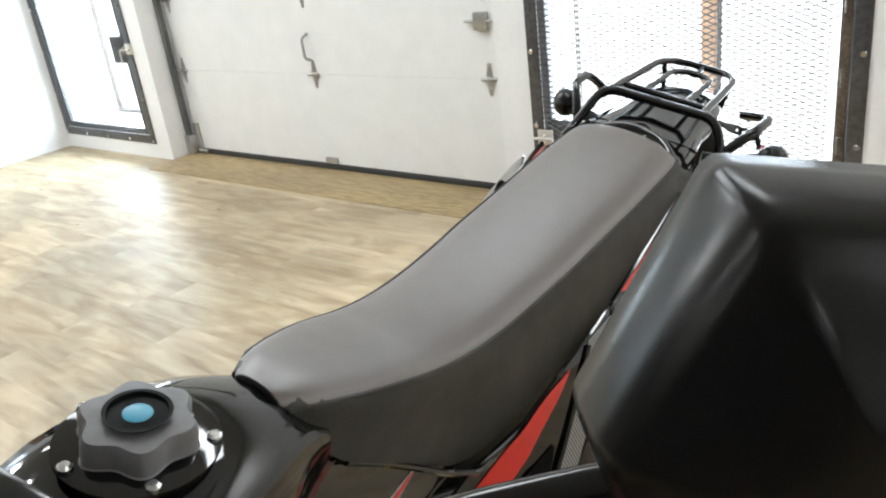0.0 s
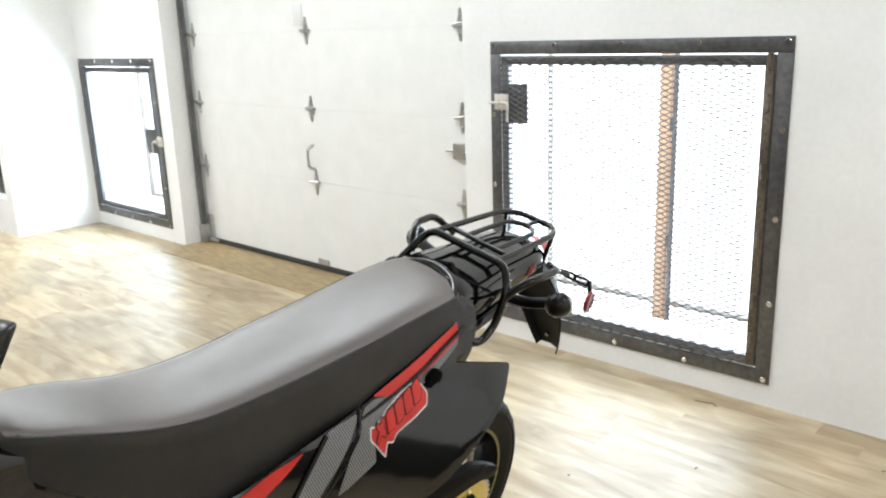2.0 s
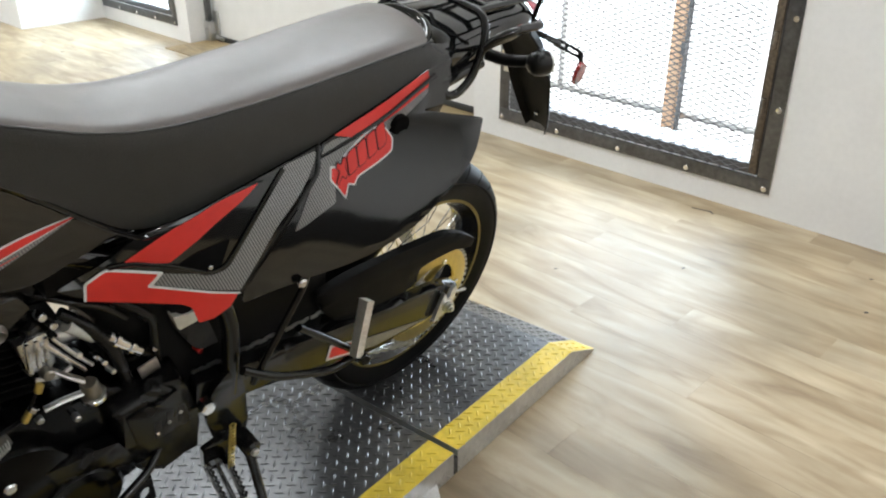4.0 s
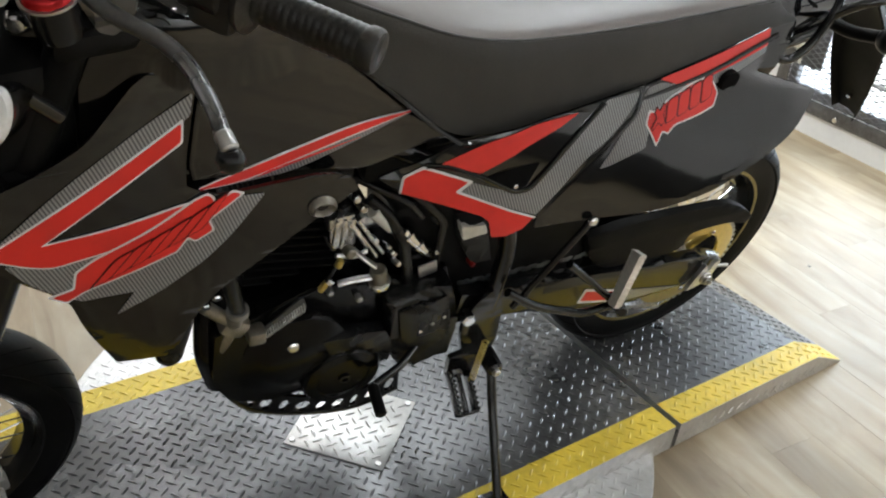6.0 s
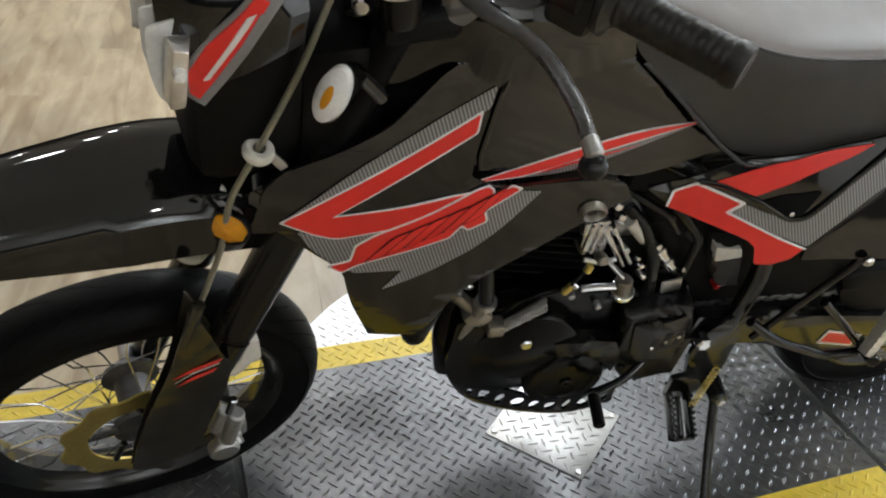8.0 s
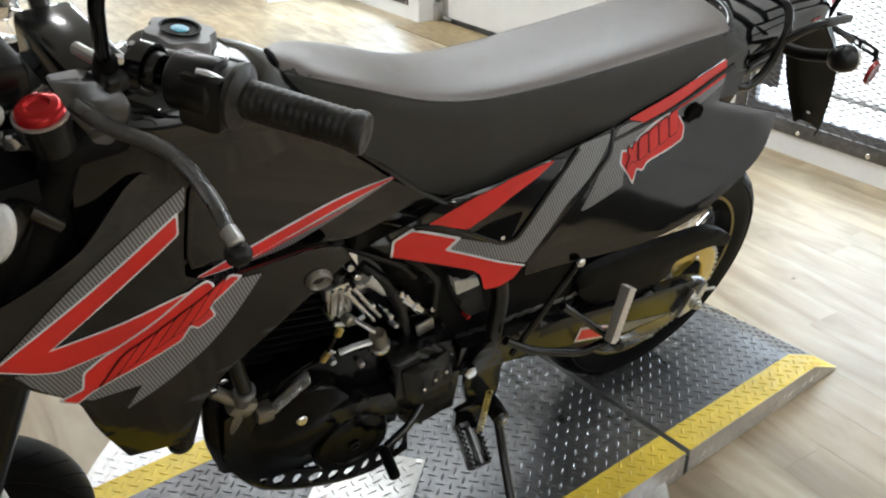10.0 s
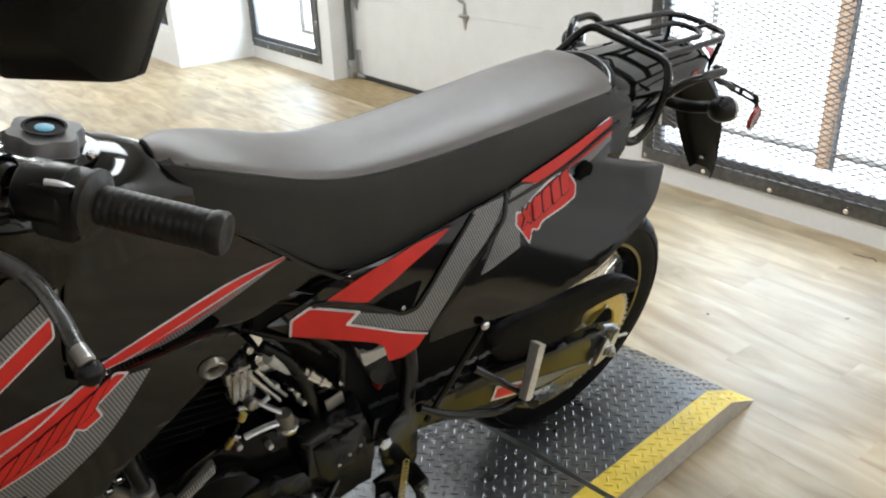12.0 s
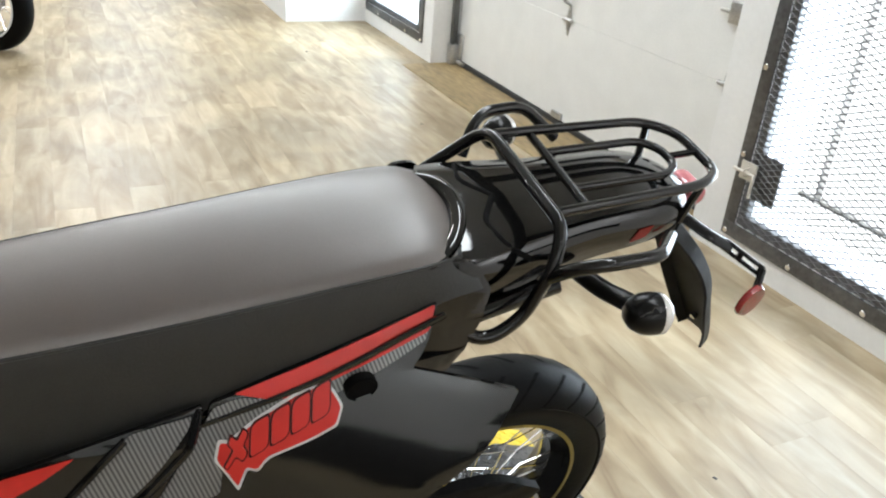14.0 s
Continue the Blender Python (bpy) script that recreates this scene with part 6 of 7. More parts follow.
part("spring_bracket", sheet([(0.738, 0.541), (0.744, 0.530), (0.812, 0.575), (0.806, 0.597), (0.800, 0.598)], lambda v, w: 0.160, 0, 0.003), LEVERM, eng, "grey cable bracket")
spr = [(0.170 + 0.0062 * math.cos(k * 1.2), 0.742 + 0.00072 * k, 0.540 + 0.0062 * math.sin(k * 1.2) + 0.00055 * k) for k in range(88)]
part("cable_spring", tube(spr, 0.0013, 5, 0.0), ZINC, eng, "bare cable spring")
blk = bmesh.new()
box((0.145, 0.672, 0.560), (0.178, 0.716, 0.596), 0.009, bm=blk, m=Matrix.Translation((0, 0.69, 0.58)) @ Matrix.Rotation(radians(-35), 4, "X") @ Matrix.Translation((0, -0.69, -0.58)))
tube([(0.160, 0.648, 0.628), (0.165, 0.672, 0.604), (0.165, 0.695, 0.582)], 0.0110, 12, 0.01, bm=blk)
rod((0.178, 0.689, 0.628), (0.168, 0.690, 0.585), 0.0130, 14, blk)
box((0.152, 0.712, 0.530), (0.182, 0.742, 0.558), 0.006, bm=blk)
part("thermostat_block", blk, CASTM, eng, "grey beige cast fitting")
for v, w in ((0.648, 0.640), (0.664, 0.655), (0.735, 0.548)):
    part("block_bolt", rod((0.160, v, w), (0.172, v, w - 0.003), 0.008, 6), CHROME, eng)
for k, (u, v, w, r) in enumerate(((0.12, 0.906, 0.728, 0.007), (0.126, 0.935, 0.655, 0.006), (0.13, 0.972, 0.620, 0.006), (0.13, 0.985, 0.592, 0.005), (0.125, 0.958, 0.575, 0.006), (0.12, 1.052, 0.668, 0.005), (0.125, 1.062, 0.598, 0.006), (0.12, 0.892, 0.752, 0.007), (0.13, 0.960, 0.640, 0.004))):
    part("fitting", rod((u - 0.02, v, w), (u, v + 0.003, w + 0.004), r, 8), POLISH if k % 2 else CHROME, eng)
part("reservoir", sheet(smooth_outline([(1.093, 0.668), (1.148, 0.660), (1.172, 0.60), (1.186, 0.556), (1.140, 0.560), (1.108, 0.615)]), lambda v, w: 0.132, 0, 0.08, rim=0.008), DARK, eng, "smoky dark plastic reservoir")
part("reservoir_window", sheet(smooth_outline([(1.092, 0.668), (1.143, 0.659), (1.152, 0.638), (1.104, 0.631)]), lambda v, w: 0.136, 0, 0.02, rim=0.002), NYLON, eng, "white plastic tank window")
part("red_fitting", rod((0.105, 1.150, 0.546), (0.124, 1.152, 0.544), 0.006, 12), REDD, eng, "small red hose fitting")
part("bright_plate", box((0.128, 1.030, 0.556), (0.133, 1.066, 0.586), 0.002, m=Matrix.Translation((0, 1.048, 0.57)) @ Matrix.Rotation(radians(14), 4, "X") @ Matrix.Translation((0, -1.048, -0.57))), ZINC, eng, "small zinc plate")
part("gear_lever", tube([(0.165, 1.045, 0.40), (0.185, 1.01, 0.375), (0.20, 0.95, 0.355)], 0.008, 10, 0.02), PAINTB, bike, "black gear lever")
part("gear_toe_peg", rod((0.20, 0.945, 0.355), (0.262, 0.938, 0.348), 0.011, 14), MATTE, bike)
SKID_TOP = [(0.0, 0.682, 0.470), (0.2, 0.711, 0.391), (0.4, 0.762, 0.328), (0.65, 0.885, 0.262), (0.85, 0.972, 0.256), (1.0, 1.037, 0.290)]
SKID_LOW = [(0.0, 0.668, 0.450), (0.2, 0.692, 0.352), (0.4, 0.748, 0.276), (0.65, 0.868, 0.214), (0.85, 0.965, 0.196), (1.0, 1.045, 0.222)]
guard_bm = bmesh.new()
cells = 13
for k in range(cells):
    a, b = k / cells, (k + 1) / cells

    def at(f, g):
        """A point of the strip: f along it, g from its lower to its upper edge."""
        lo, hi = ease(SKID_LOW, a + (b - a) * f), ease(SKID_TOP, a + (b - a) * f)
        return lo[0] + (hi[0] - lo[0]) * g, lo[1] + (hi[1] - lo[1]) * g
    rim_ = [at(f, g) for f, g in ((0, 0), (0.5, 0), (1, 0), (1, 0.5), (1, 1), (0.5, 1), (0, 1), (0, 0.5))]
    wide = (0.30, 0.36, 0.24, 0.38)[k % 4]
    hole = [at(0.5 + wide * f, 0.47 + 0.30 * g) for f, g in ((-0.71, -0.71), (0, -1), (0.71, -0.71), (1, 0), (0.71, 0.71), (0, 1), (-0.71, 0.71), (-1, 0))]
    loops = []
    for u in (0.140, 0.134):
        loops.append(([guard_bm.verts.new((u, *p)) for p in rim_], [guard_bm.verts.new((u, *p)) for p in hole]))
    for j in range(8):
        i = (j + 1) % 8
        guard_bm.faces.new((loops[0][0][j], loops[0][0][i], loops[0][1][i], loops[0][1][j]))
        guard_bm.faces.new((loops[1][0][i], loops[1][0][j], loops[1][1][j], loops[1][1][i]))
        guard_bm.faces.new((loops[0][1][j], loops[0][1][i], loops[1][1][i], loops[1][1][j]))
        if j in (0, 1, 4, 5) or (k == 0 and j in (6, 7)) or (k == cells - 1 and j in (2, 3)):
            guard_bm.faces.new((loops[0][0][i], loops[0][0][j], loops[1][0][j], loops[1][0][i]))
bmesh.ops.remove_doubles(guard_bm, verts=guard_bm.verts, dist=1e-5)
skid = part("bash_guard", guard_bm, PAINTB, bike, "perforated black bash guard", None)
part("guard_edge", tube([(0.137, *ease(SKID_LOW, k / 20)) for k in range(21)], 0.0055, 8, 0.0), PAINTB, skid)
part("bash_plate", loft([[(0.05, v, w + 0.05), (-0.132, v, w + 0.04), (-0.132, v, w + 0.045), (0.05, v, w + 0.055)] for v, w in [ease(SKID_LOW, k / 10) for k in range(11)]]), PAINTB, bike)
part("inner_duct", box((-0.02, 0.50, 0.70), (0.163, 0.675, 0.94), 0.03), MATTE, bike, "black inner duct behind the shroud")
part("frame_cover", box((-0.02, 0.47, 0.90), (0.125, 0.64, 1.07), 0.03), MATTE, bike, "black frame cover")
part("radiator", box((-0.06, 0.50, 0.62), (0.17, 0.53, 0.90), 0.008), MATTE, bike)
part("shroud_duct", tube([(0.170, 0.620, 0.70), (0.180, 0.605, 0.625), (0.180, 0.590, 0.562)], 0.020, 14, 0.02), SATIN, bike)
part("duct_end", lathe([(0, -0.018), (0.012, -0.014), (0.019, -0.004), (0.020, 0.006), (0, 0.008)], 16, bmesh.new(), along((0.180, 0.589, 0.560), (0.180, 0.592, 0.60))), SATIN, bike)

part("air_box", sheet(smooth_outline([(0.90, 0.84), (1.30, 0.90), (1.40, 0.80), (1.46, 0.62), (1.47, 0.45), (1.44, 0.34), (1.30, 0.32), (1.10, 0.40), (1.0, 0.52), (0.98, 0.70), (0.90, 0.78)]), lambda v, w: 0.10, 0, 0.13, rim=0.01, side=1), MATTE, bike, "black air box")
part("inner_guard", sheet(smooth_outline([(1.30, 0.93), (1.62, 1.0), (1.70, 0.95), (1.60, 0.80), (1.40, 0.72), (1.28, 0.66), (1.22, 0.70)]), lambda v, w: 0.085, 0, 0.14, rim=0.01, side=1), MATTE, bike, "black inner mudguard")

# ---- fork, bars and front end ----
fork = sub("fork", bike, STEER)
tagged(fork, "black telescopic fork turned to the left")


def leg(w, off=0.0):
    return 0.178 + (w - 0.285) * 0.395 + off


for s in (1, -1):
    part("fork_leg", tube([(s * 0.095, leg(0.27), 0.27), (s * 0.095, leg(0.60), 0.60)], 0.027, 20, 0), PAINTB, fork)
    part("fork_tube", tube([(s * 0.090, leg(0.56), 0.56), (s * 0.084, leg(0.82), 0.82)], 0.030, 20, 0), SATIN, fork)
    part("fork_stanchion", tube([(s * 0.080, leg(0.80), 0.80), (s * 0.070, leg(1.12), 1.12)], 0.021, 20, 0), MATTE, fork)
    gd = sheet(smooth_outline([(0.240, 0.731), (0.252, 0.696), (0.269, 0.633), (0.277, 0.597), (0.290, 0.567), (0.285, 0.523), (0.267, 0.453), (0.252, 0.405), (0.230, 0.327), (0.170, 0.287), (0.122, 0.310), (0.135, 0.379), (0.166, 0.483), (0.202, 0.573), (0.232, 0.690)], corner=60), lambda v, w: 0.128, 0, 0.006, side=s, rim=0.004)
    g = part("fork_guard", gd, SMOKE, fork, "smoky black fork guard")
    part("hose_boot", tube([(s * 0.131, 0.252, 0.745), (s * 0.131, 0.244, 0.715), (s * 0.130, 0.226, 0.655)], 0.009, 10, 0.01, taper=0.006), SMOKE, g)
    for k, m in ((0, RED), (1, WHITE), (2, RED)):
        d, e = 0.011 * k, 0.0085 if m is RED else 0.0025
        part("decal", sheet([(0.206 + 0.002 * k, 0.572 - d), (0.234, 0.588 - d), (0.276 - 0.004 * k, 0.597 - d), (0.270 - 0.004 * k, 0.597 - d - e), (0.232, 0.588 - d - e)], lambda v, w: 0.1295, 0, 0.0008, side=s), m, g, "thin red and white streak")
    lug = sheet(smooth_outline([(0.276, 0.536), (0.292, 0.543), (0.307, 0.556), (0.314, 0.595), (0.333, 0.590), (0.336, 0.540), (0.320, 0.535), (0.308, 0.521), (0.295, 0.514)], corner=50), lambda v, w: 0.104, 0, 0.012, side=s, rim=0.002)
    lg = part("fork_lug", lug, NYLON, fork, "pale cast brake lug")
    for vv, ww in ((0.320, 0.562), (0.329, 0.546)):
        part("lug_hole", rod((s * 0.104, vv, ww), (s * 0.1065, vv, ww), 0.006, 10), GROOVE, lg)
for w in (0.93, 1.10):
    part("fork_clamp", box((-0.100, leg(w) - 0.030, w - 0.016), (0.100, leg(w) + 0.065, w + 0.016), 0.012), MATTE, fork)
part("axle", rod((-0.12, FW.y, FW.z), (0.12, FW.y, FW.z), 0.012, 14), ZINC, fork)
cal = bmesh.new()
lathe([(0, -0.012), (0.024, -0.012), (0.027, -0.008), (0.027, 0.008), (0.023, 0.013), (0, 0.014)], 20, cal, Matrix.Translation((0.098, 0.272, 0.236)))
rod((0.098, 0.280, 0.262), (0.094, 0.300, 0.345), 0.014, 14, cal)
rod((0.086, 0.262, 0.290), (0.084, 0.282, 0.352), 0.011, 14, cal)
box((0.074, 0.262, 0.240), (0.100, 0.306, 0.272), 0.006, cal)
box((0.070, 0.292, 0.252), (0.092, 0.316, 0.290), 0.005, cal)
caliper = part("brake_caliper", cal, ALU, fork, "bare metal brake caliper")
part("banjo_bolt", rod((0.092, 0.286, 0.352), (0.090, 0.296, 0.392), 0.008, 8), CHROME, caliper)
part("pad_pin", rod((0.10, 0.296, 0.275), (0.116, 0.300, 0.270), 0.006, 8), ZINC, caliper)
part("hose_union", tube([(0.09, 0.294, 0.385), (0.088, 0.280, 0.400), (0.09, 0.262, 0.42)], 0.006, 8, 0.01), MATTE, caliper)

FEN = [(-0.24, 0.030, 0.800), (-0.12, 0.055, 0.828), (0.0, 0.072, 0.852), (0.12, 0.082, 0.870), (0.22, 0.086, 0.880), (0.30, 0.085, 0.870), (0.38, 0.070, 0.84)]
rings = []
for k in range(24):
    v = -0.24 + 0.62 * k / 23
    hw, tw = ease(FEN, v)
    sk = 0.035 + 0.055 * limit((v + 0.05) * 4, 0, 1)
    rings.append([(-hw, v, tw - sk), (-hw, v, tw - 0.02), (-hw * 0.8, v, tw), (-hw * 0.3, v, tw + 0.010), (0, v, tw + 0.006), (hw * 0.3, v, tw + 0.010), (hw * 0.8, v, tw), (hw, v, tw - 0.02), (hw, v, tw - sk), (hw - 0.004, v, tw - sk), (hw - 0.006, v, tw - 0.022), (0, v, tw), (-hw + 0.006, v, tw - 0.022), (-hw + 0.004, v, tw - sk)])
part("front_mudguard", loft(rings), GLOSS, fork, "gloss black high front mudguard", 40)
HEAD = [(0.245, 0.110, 1.235, 1.065), (0.27, 0.135, 1.248, 1.065), (0.31, 0.147, 1.256, 1.078), (0.37, 0.150, 1.26, 1.11)]
rings = []
for k in range(10):
    v = 0.245 + 0.125 * k / 9
    hw, tw, bw = ease(HEAD, v)
    half = [(0, tw), (hw * 0.6, tw - 0.01), (hw * 0.9, tw - 0.05), (hw, (tw + bw) / 2), (hw * 0.92, bw + 0.03), (hw * 0.7, bw + 0.01)]
    rings.append([(x, v, z) for x, z in half] + [(0, v, bw)] + [(-x, v, z) for x, z in half[:0:-1]])
mask = part("headlight_mask", loft(rings), GLOSS, fork, "dark headlight mask with red and carbon decals", 40)
for s in (1, -1):
    def cheek(v, w):
        return 0.151 - 0.35 * max(0.31 - v, 0)
    def stick(outline, lift, material, label):
        bm = sheet(outline, cheek, lift, 0.003)
        if s < 0:
            for q in bm.verts:
                q.co.x = -q.co.x
        part("decal", bm, material, mask, label)
    stick([(0.262, 1.092), (0.276, 1.082), (0.350, 1.205), (0.335, 1.228), (0.285, 1.165), (0.256, 1.118)], 0.0, GREYD, "grey decal")
    stick([(0.264, 1.098), (0.272, 1.092), (0.300, 1.140), (0.334, 1.200), (0.322, 1.206), (0.280, 1.152), (0.264, 1.122)], 0.002, RED, "red decal")
    stick([(0.276, 1.115), (0.281, 1.117), (0.322, 1.190), (0.314, 1.187)], 0.003, WHITE, "white line")
    stick([(0.284, 1.112), (0.288, 1.114), (0.330, 1.188), (0.326, 1.190)], 0.003, GREYD, "grey line")
    lens = loft([[(s * 0.130, 0.240, 1.096), (s * 0.152, 0.243, 1.094), (s * 0.152, 0.257, 1.094), (s * 0.130, 0.262, 1.096)], [(s * 0.130, 0.248, 1.162), (s * 0.152, 0.251, 1.160), (s * 0.152, 0.264, 1.156), (s * 0.130, 0.270, 1.160)]])
    bmesh.ops.bevel(lens, geom=lens.edges[:], offset=0.003, segments=2, affect="EDGES", profile=0.6)
    bmesh.ops.recalc_face_normals(lens, faces=lens.faces[:])
    ml = part("marker_lens", lens, POLISH, mask, "silver marker lamp")
    part("marker_bulb", lathe([(0, -0.004), (0.006, -0.003), (0.006, 0.006), (0, 0.009)], 12, bmesh.new(), Matrix.Translation((s * 0.152, 0.254, 1.136)) @ Matrix.Rotation(0 if s > 0 else math.pi, 4, "Z")), CLEARL, ml)
    shield = sheet(smooth_outline([(0.233, 1.165), (0.232, 1.118), (0.238, 1.088), (0.247, 1.074), (0.262, 1.080), (0.266, 1.170)], corner=60), lambda v, w: 0.098, 0, 0.004, side=s, rim=0.0015)
    part("lamp_shield", shield, CLEARL, mask, "pale clear lamp cover")
part("headlight", lathe([(0, 0), (0.045, 0.0), (0.058, 0.02), (0.058, 0.05), (0, 0.05)], 32, bmesh.new(), Matrix.Translation((0, 0.262, 1.13)) @ Matrix.Rotation(radians(90), 4, "Z") @ Matrix.Translation((-0.03, 0, 0))), CLEARL, mask, "round headlight")

UNST = STEER.inverted()
bars = sub("handlebar", bike)
tagged(bars, "black handlebar with rubber grips, levers and mirrors")
FLIP = STEER @ Matrix.Diagonal((-1, 1, 1, 1)) @ UNST
GA, GB = Vector((0.349, 0.646, 1.237)), Vector((0.439, 0.728, 1.233))
GD = (GB - GA).normalized()
BC = STEER @ Vector((0.06, leg(1.14) + 0.035, 1.165))
for flip in (Matrix.Identity(4), FLIP):
    def put(name, bm, m, label="", owner=bars):
        bmesh.ops.transform(bm, matrix=flip, verts=bm.verts)
        return part(name, bm, m, owner, label)
    midbar = STEER @ Vector((0, leg(1.14) + 0.035, 1.165))
    put("bar_half", tube([midbar, BC, BC.lerp(GA, 0.55) + Vector((0, 0.0, 0.035)), GA, GB - GD * 0.02], 0.011, 14, 0.05), PAINTB)
    gp = [(0, 0), (0.029, 0), (0.031, 0.003), (0.031, 0.007), (0.024, 0.010), (0.0196, 0.013)]
    x = 0.013
    while x < 0.110:
        gp += [(0.0178, x), (0.0182, x + 0.0012), (0.0182, x + 0.0042), (0.0178, x + 0.0054)]
        x += 0.0070
    gp += [(0.0196, 0.113), (0.0200, 0.121), (0.0180, 0.125), (0.008, 0.1255), (0.006, 0.1245), (0, 0.1245)]
    put("grip", lathe(gp, 24, bmesh.new(), along(GA - GD * 0.008, GB)), GRIPM, "ribbed rubber grip")
    sw = lathe([(0.012, 0), (0.025, 0.0), (0.028, 0.004), (0.028, 0.042), (0.024, 0.046), (0.012, 0.046)], 24, bmesh.new(), along(GA - GD * 0.065, GA))
    box((-0.018, -0.024, -0.034), (0.026, 0.024, 0.022), 0.008, bm=sw, m=along(GA - GD * 0.035, GA))
    s1 = put("switch_housing", sw, SATIN, "black switch housing")
    # bright bar for the highlight along the housing's worn edge
    put("switch_slider", tube([(0.336, 0.610, 1.262), (0.342, 0.620, 1.261), (0.346, 0.630, 1.255)], 0.0035, 8, 0.01, flat=0.8), ZINC, "worn switch edge with its highlight as bright metal", s1)
    put("switch_button", box((0.004, 0.022, -0.004), (0.016, 0.030, 0.006), 0.002, m=along(GA - GD * 0.05, GA)), NYLON, "", s1)
    put("choke_band", lathe([(0.0215, 0.008), (0.0245, 0.008), (0.0245, 0.022), (0.0215, 0.022)], 20, bmesh.new(), along(GA - GD * 0.11, GA), closed=True), PAINTB)
    LP = GA - GD * 0.095
    perch = rod(LP + Vector((0, 0.01, 0)), LP + Vector((0.008, -0.040, -0.004)), 0.011, 12)
    lathe([(0.012, -0.014), (0.0165, -0.014), (0.018, -0.010), (0.018, 0.012), (0.0165, 0.016), (0.012, 0.016)], 20, perch, along(LP, GA), closed=True)
    pch = put("lever_perch", perch, SATIN, "black lever perch")
    put("perch_bolt", rod(LP + Vector((0.004, -0.022, 0.010)), LP + Vector((0.004, -0.022, 0.018)), 0.005, 6), CHROME, "chrome clamp bolt", pch)
    put("cable_adjuster", rod(LP + Vector((-0.010, -0.032, 0.004)), LP + Vector((-0.045, -0.050, 0.006)), 0.006, 8), ZINC, "bare cable adjuster", pch)
    LV = [Vector((0.300, 0.516, 1.226)), Vector((0.342, 0.535, 1.223)), Vector((0.374, 0.565, 1.220)), Vector((0.413, 0.578, 1.217)), Vector((0.466, 0.581, 1.216)), Vector((0.492, 0.581, 1.210)), Vector((0.501, 0.584, 1.196))]
    lv = put("lever", tube(LV, 0.0086, 12, 0.02, taper=0.0060, flat=0.8), LEVERM, "silver-grey control lever")
    put("lever_clip", rod(LV[-2] + Vector((-0.006, 0, 0.001)), LV[-1] + Vector((0, 0, 0.009)), 0.0070, 12), ZINC, "pale clip at the lever's end", lv)
    lb = lathe([(0, -0.011), (0.006, -0.0095), (0.0105, -0.004), (0.0105, 0.004), (0.006, 0.0095), (0, 0.011)], 14, bmesh.new(), along(LV[-1], LV[-1] + Vector((1, 1, 0))))
    put("lever_ball", lb, SATIN, "", lv)
MIRW = Matrix(((0.79, -0.61, 0, 0.955), (0.61, 0.79, 0, 0.620), (0, 0, 1, 1.382), (0, 0, 0, 1)))
BODY = pose(0.125, 0, 0.0725, 0, LEANING, 0)
MM = BODY.inverted() @ MIRW @ Matrix.Rotation(radians(4), 4, "Y")
for flip in (Matrix.Identity(4), FLIP):
    shell = bmesh.new()
    edge = smooth_outline([(-0.039, 0.050), (0.074, 0.035), (0.032, -0.055), (-0.048, -0.060), (-0.068, -0.009)], corner=20)
    rings = []
    for d, k in ((-0.040, 0.30), (-0.037, 0.45), (-0.025, 0.90), (-0.020, 0.955), (-0.012, 0.985), (0.0, 1.0), (0.010, 1.0), (0.012, 0.97)):
        rings.append([((p.x + 0.012) * k - 0.012, d, (p.y + 0.008) * k - 0.008) for p in edge])
    loft(rings, shell)
    bmesh.ops.transform(shell, matrix=flip @ MM, verts=shell.verts)
    mir = part("mirror", shell, SATIN, bars, "black mirror housing", 50)
    glass = bmesh.new()
    loft([[((p.x + 0.012) * 0.90 - 0.012, d, (p.y + 0.008) * 0.90 - 0.008) for p in edge] for d in (0.0125, 0.0140)], glass)
    bmesh.ops.transform(glass, matrix=flip @ MM, verts=glass.verts)
    part("mirror_glass", glass, CHROME, mir, "mirror glass")
    part("mirror_stem", tube([flip @ Vector(q) for q in ((0.270, 0.552, 1.235), (0.300, 0.543, 1.278), (0.335, 0.538, 1.337), (0.400, 0.562, 1.415), (0.430, 0.583, 1.432), (0.455, 0.600, 1.445))], 0.0065, 10, 0.02), PAINTB, bars, "black mirror stem")
    part("stem_boot", lathe([(0.006, 0), (0.015, 0), (0.014, 0.02), (0.009, 0.045), (0.006, 0.048)], 16, bmesh.new(), flip @ along((0.262, 0.554, 1.225), (0.300, 0.543, 1.278))), MATTE, bars, "rubber boot")
part("headlight_bracket", box((-0.085, 0.27, 0.90), (0.085, 0.40, 1.18), 0.03), MATTE, fork, "black headlight bracket and wiring")
part("wiring_cover", box((-0.085, 0.385, 0.80), (0.085, 0.50, 1.08), 0.03), MATTE, fork)
part("lever_bracket", sheet(smooth_outline([(0.500, 1.238), (0.527, 1.240), (0.552, 1.230), (0.565, 1.206), (0.557, 1.187), (0.540, 1.174), (0.527, 1.178), (0.514, 1.204)], corner=10), lambda v, w: 0.283 + 0.25 * (1.22 - w), 0, 0.016, rim=0.005), LEVERM, bars, "smooth grey cast lever bracket")
part("shroud_nose", sheet(smooth_outline([(0.343, 0.837), (0.350, 0.872), (0.375, 0.888), (0.425, 0.892), (0.386, 0.842), (0.425, 0.797), (0.369, 0.797), (0.345, 0.806)], corner=60), lambda v, w: 0.182, 0, 0.03, rim=0.004), GLOSS, bike, "gloss black nose of the shroud")
part("guide_bolt", rod((0.172, 0.467, 1.129), (0.190, 0.465, 1.129), 0.010, 14), CHROME, bike, "chrome guide bolt")
part("bar_clamp", box((-0.07, leg(1.14) + 0.0, 1.12), (0.07, leg(1.14) + 0.07, 1.185), 0.01), PAINTB, fork)
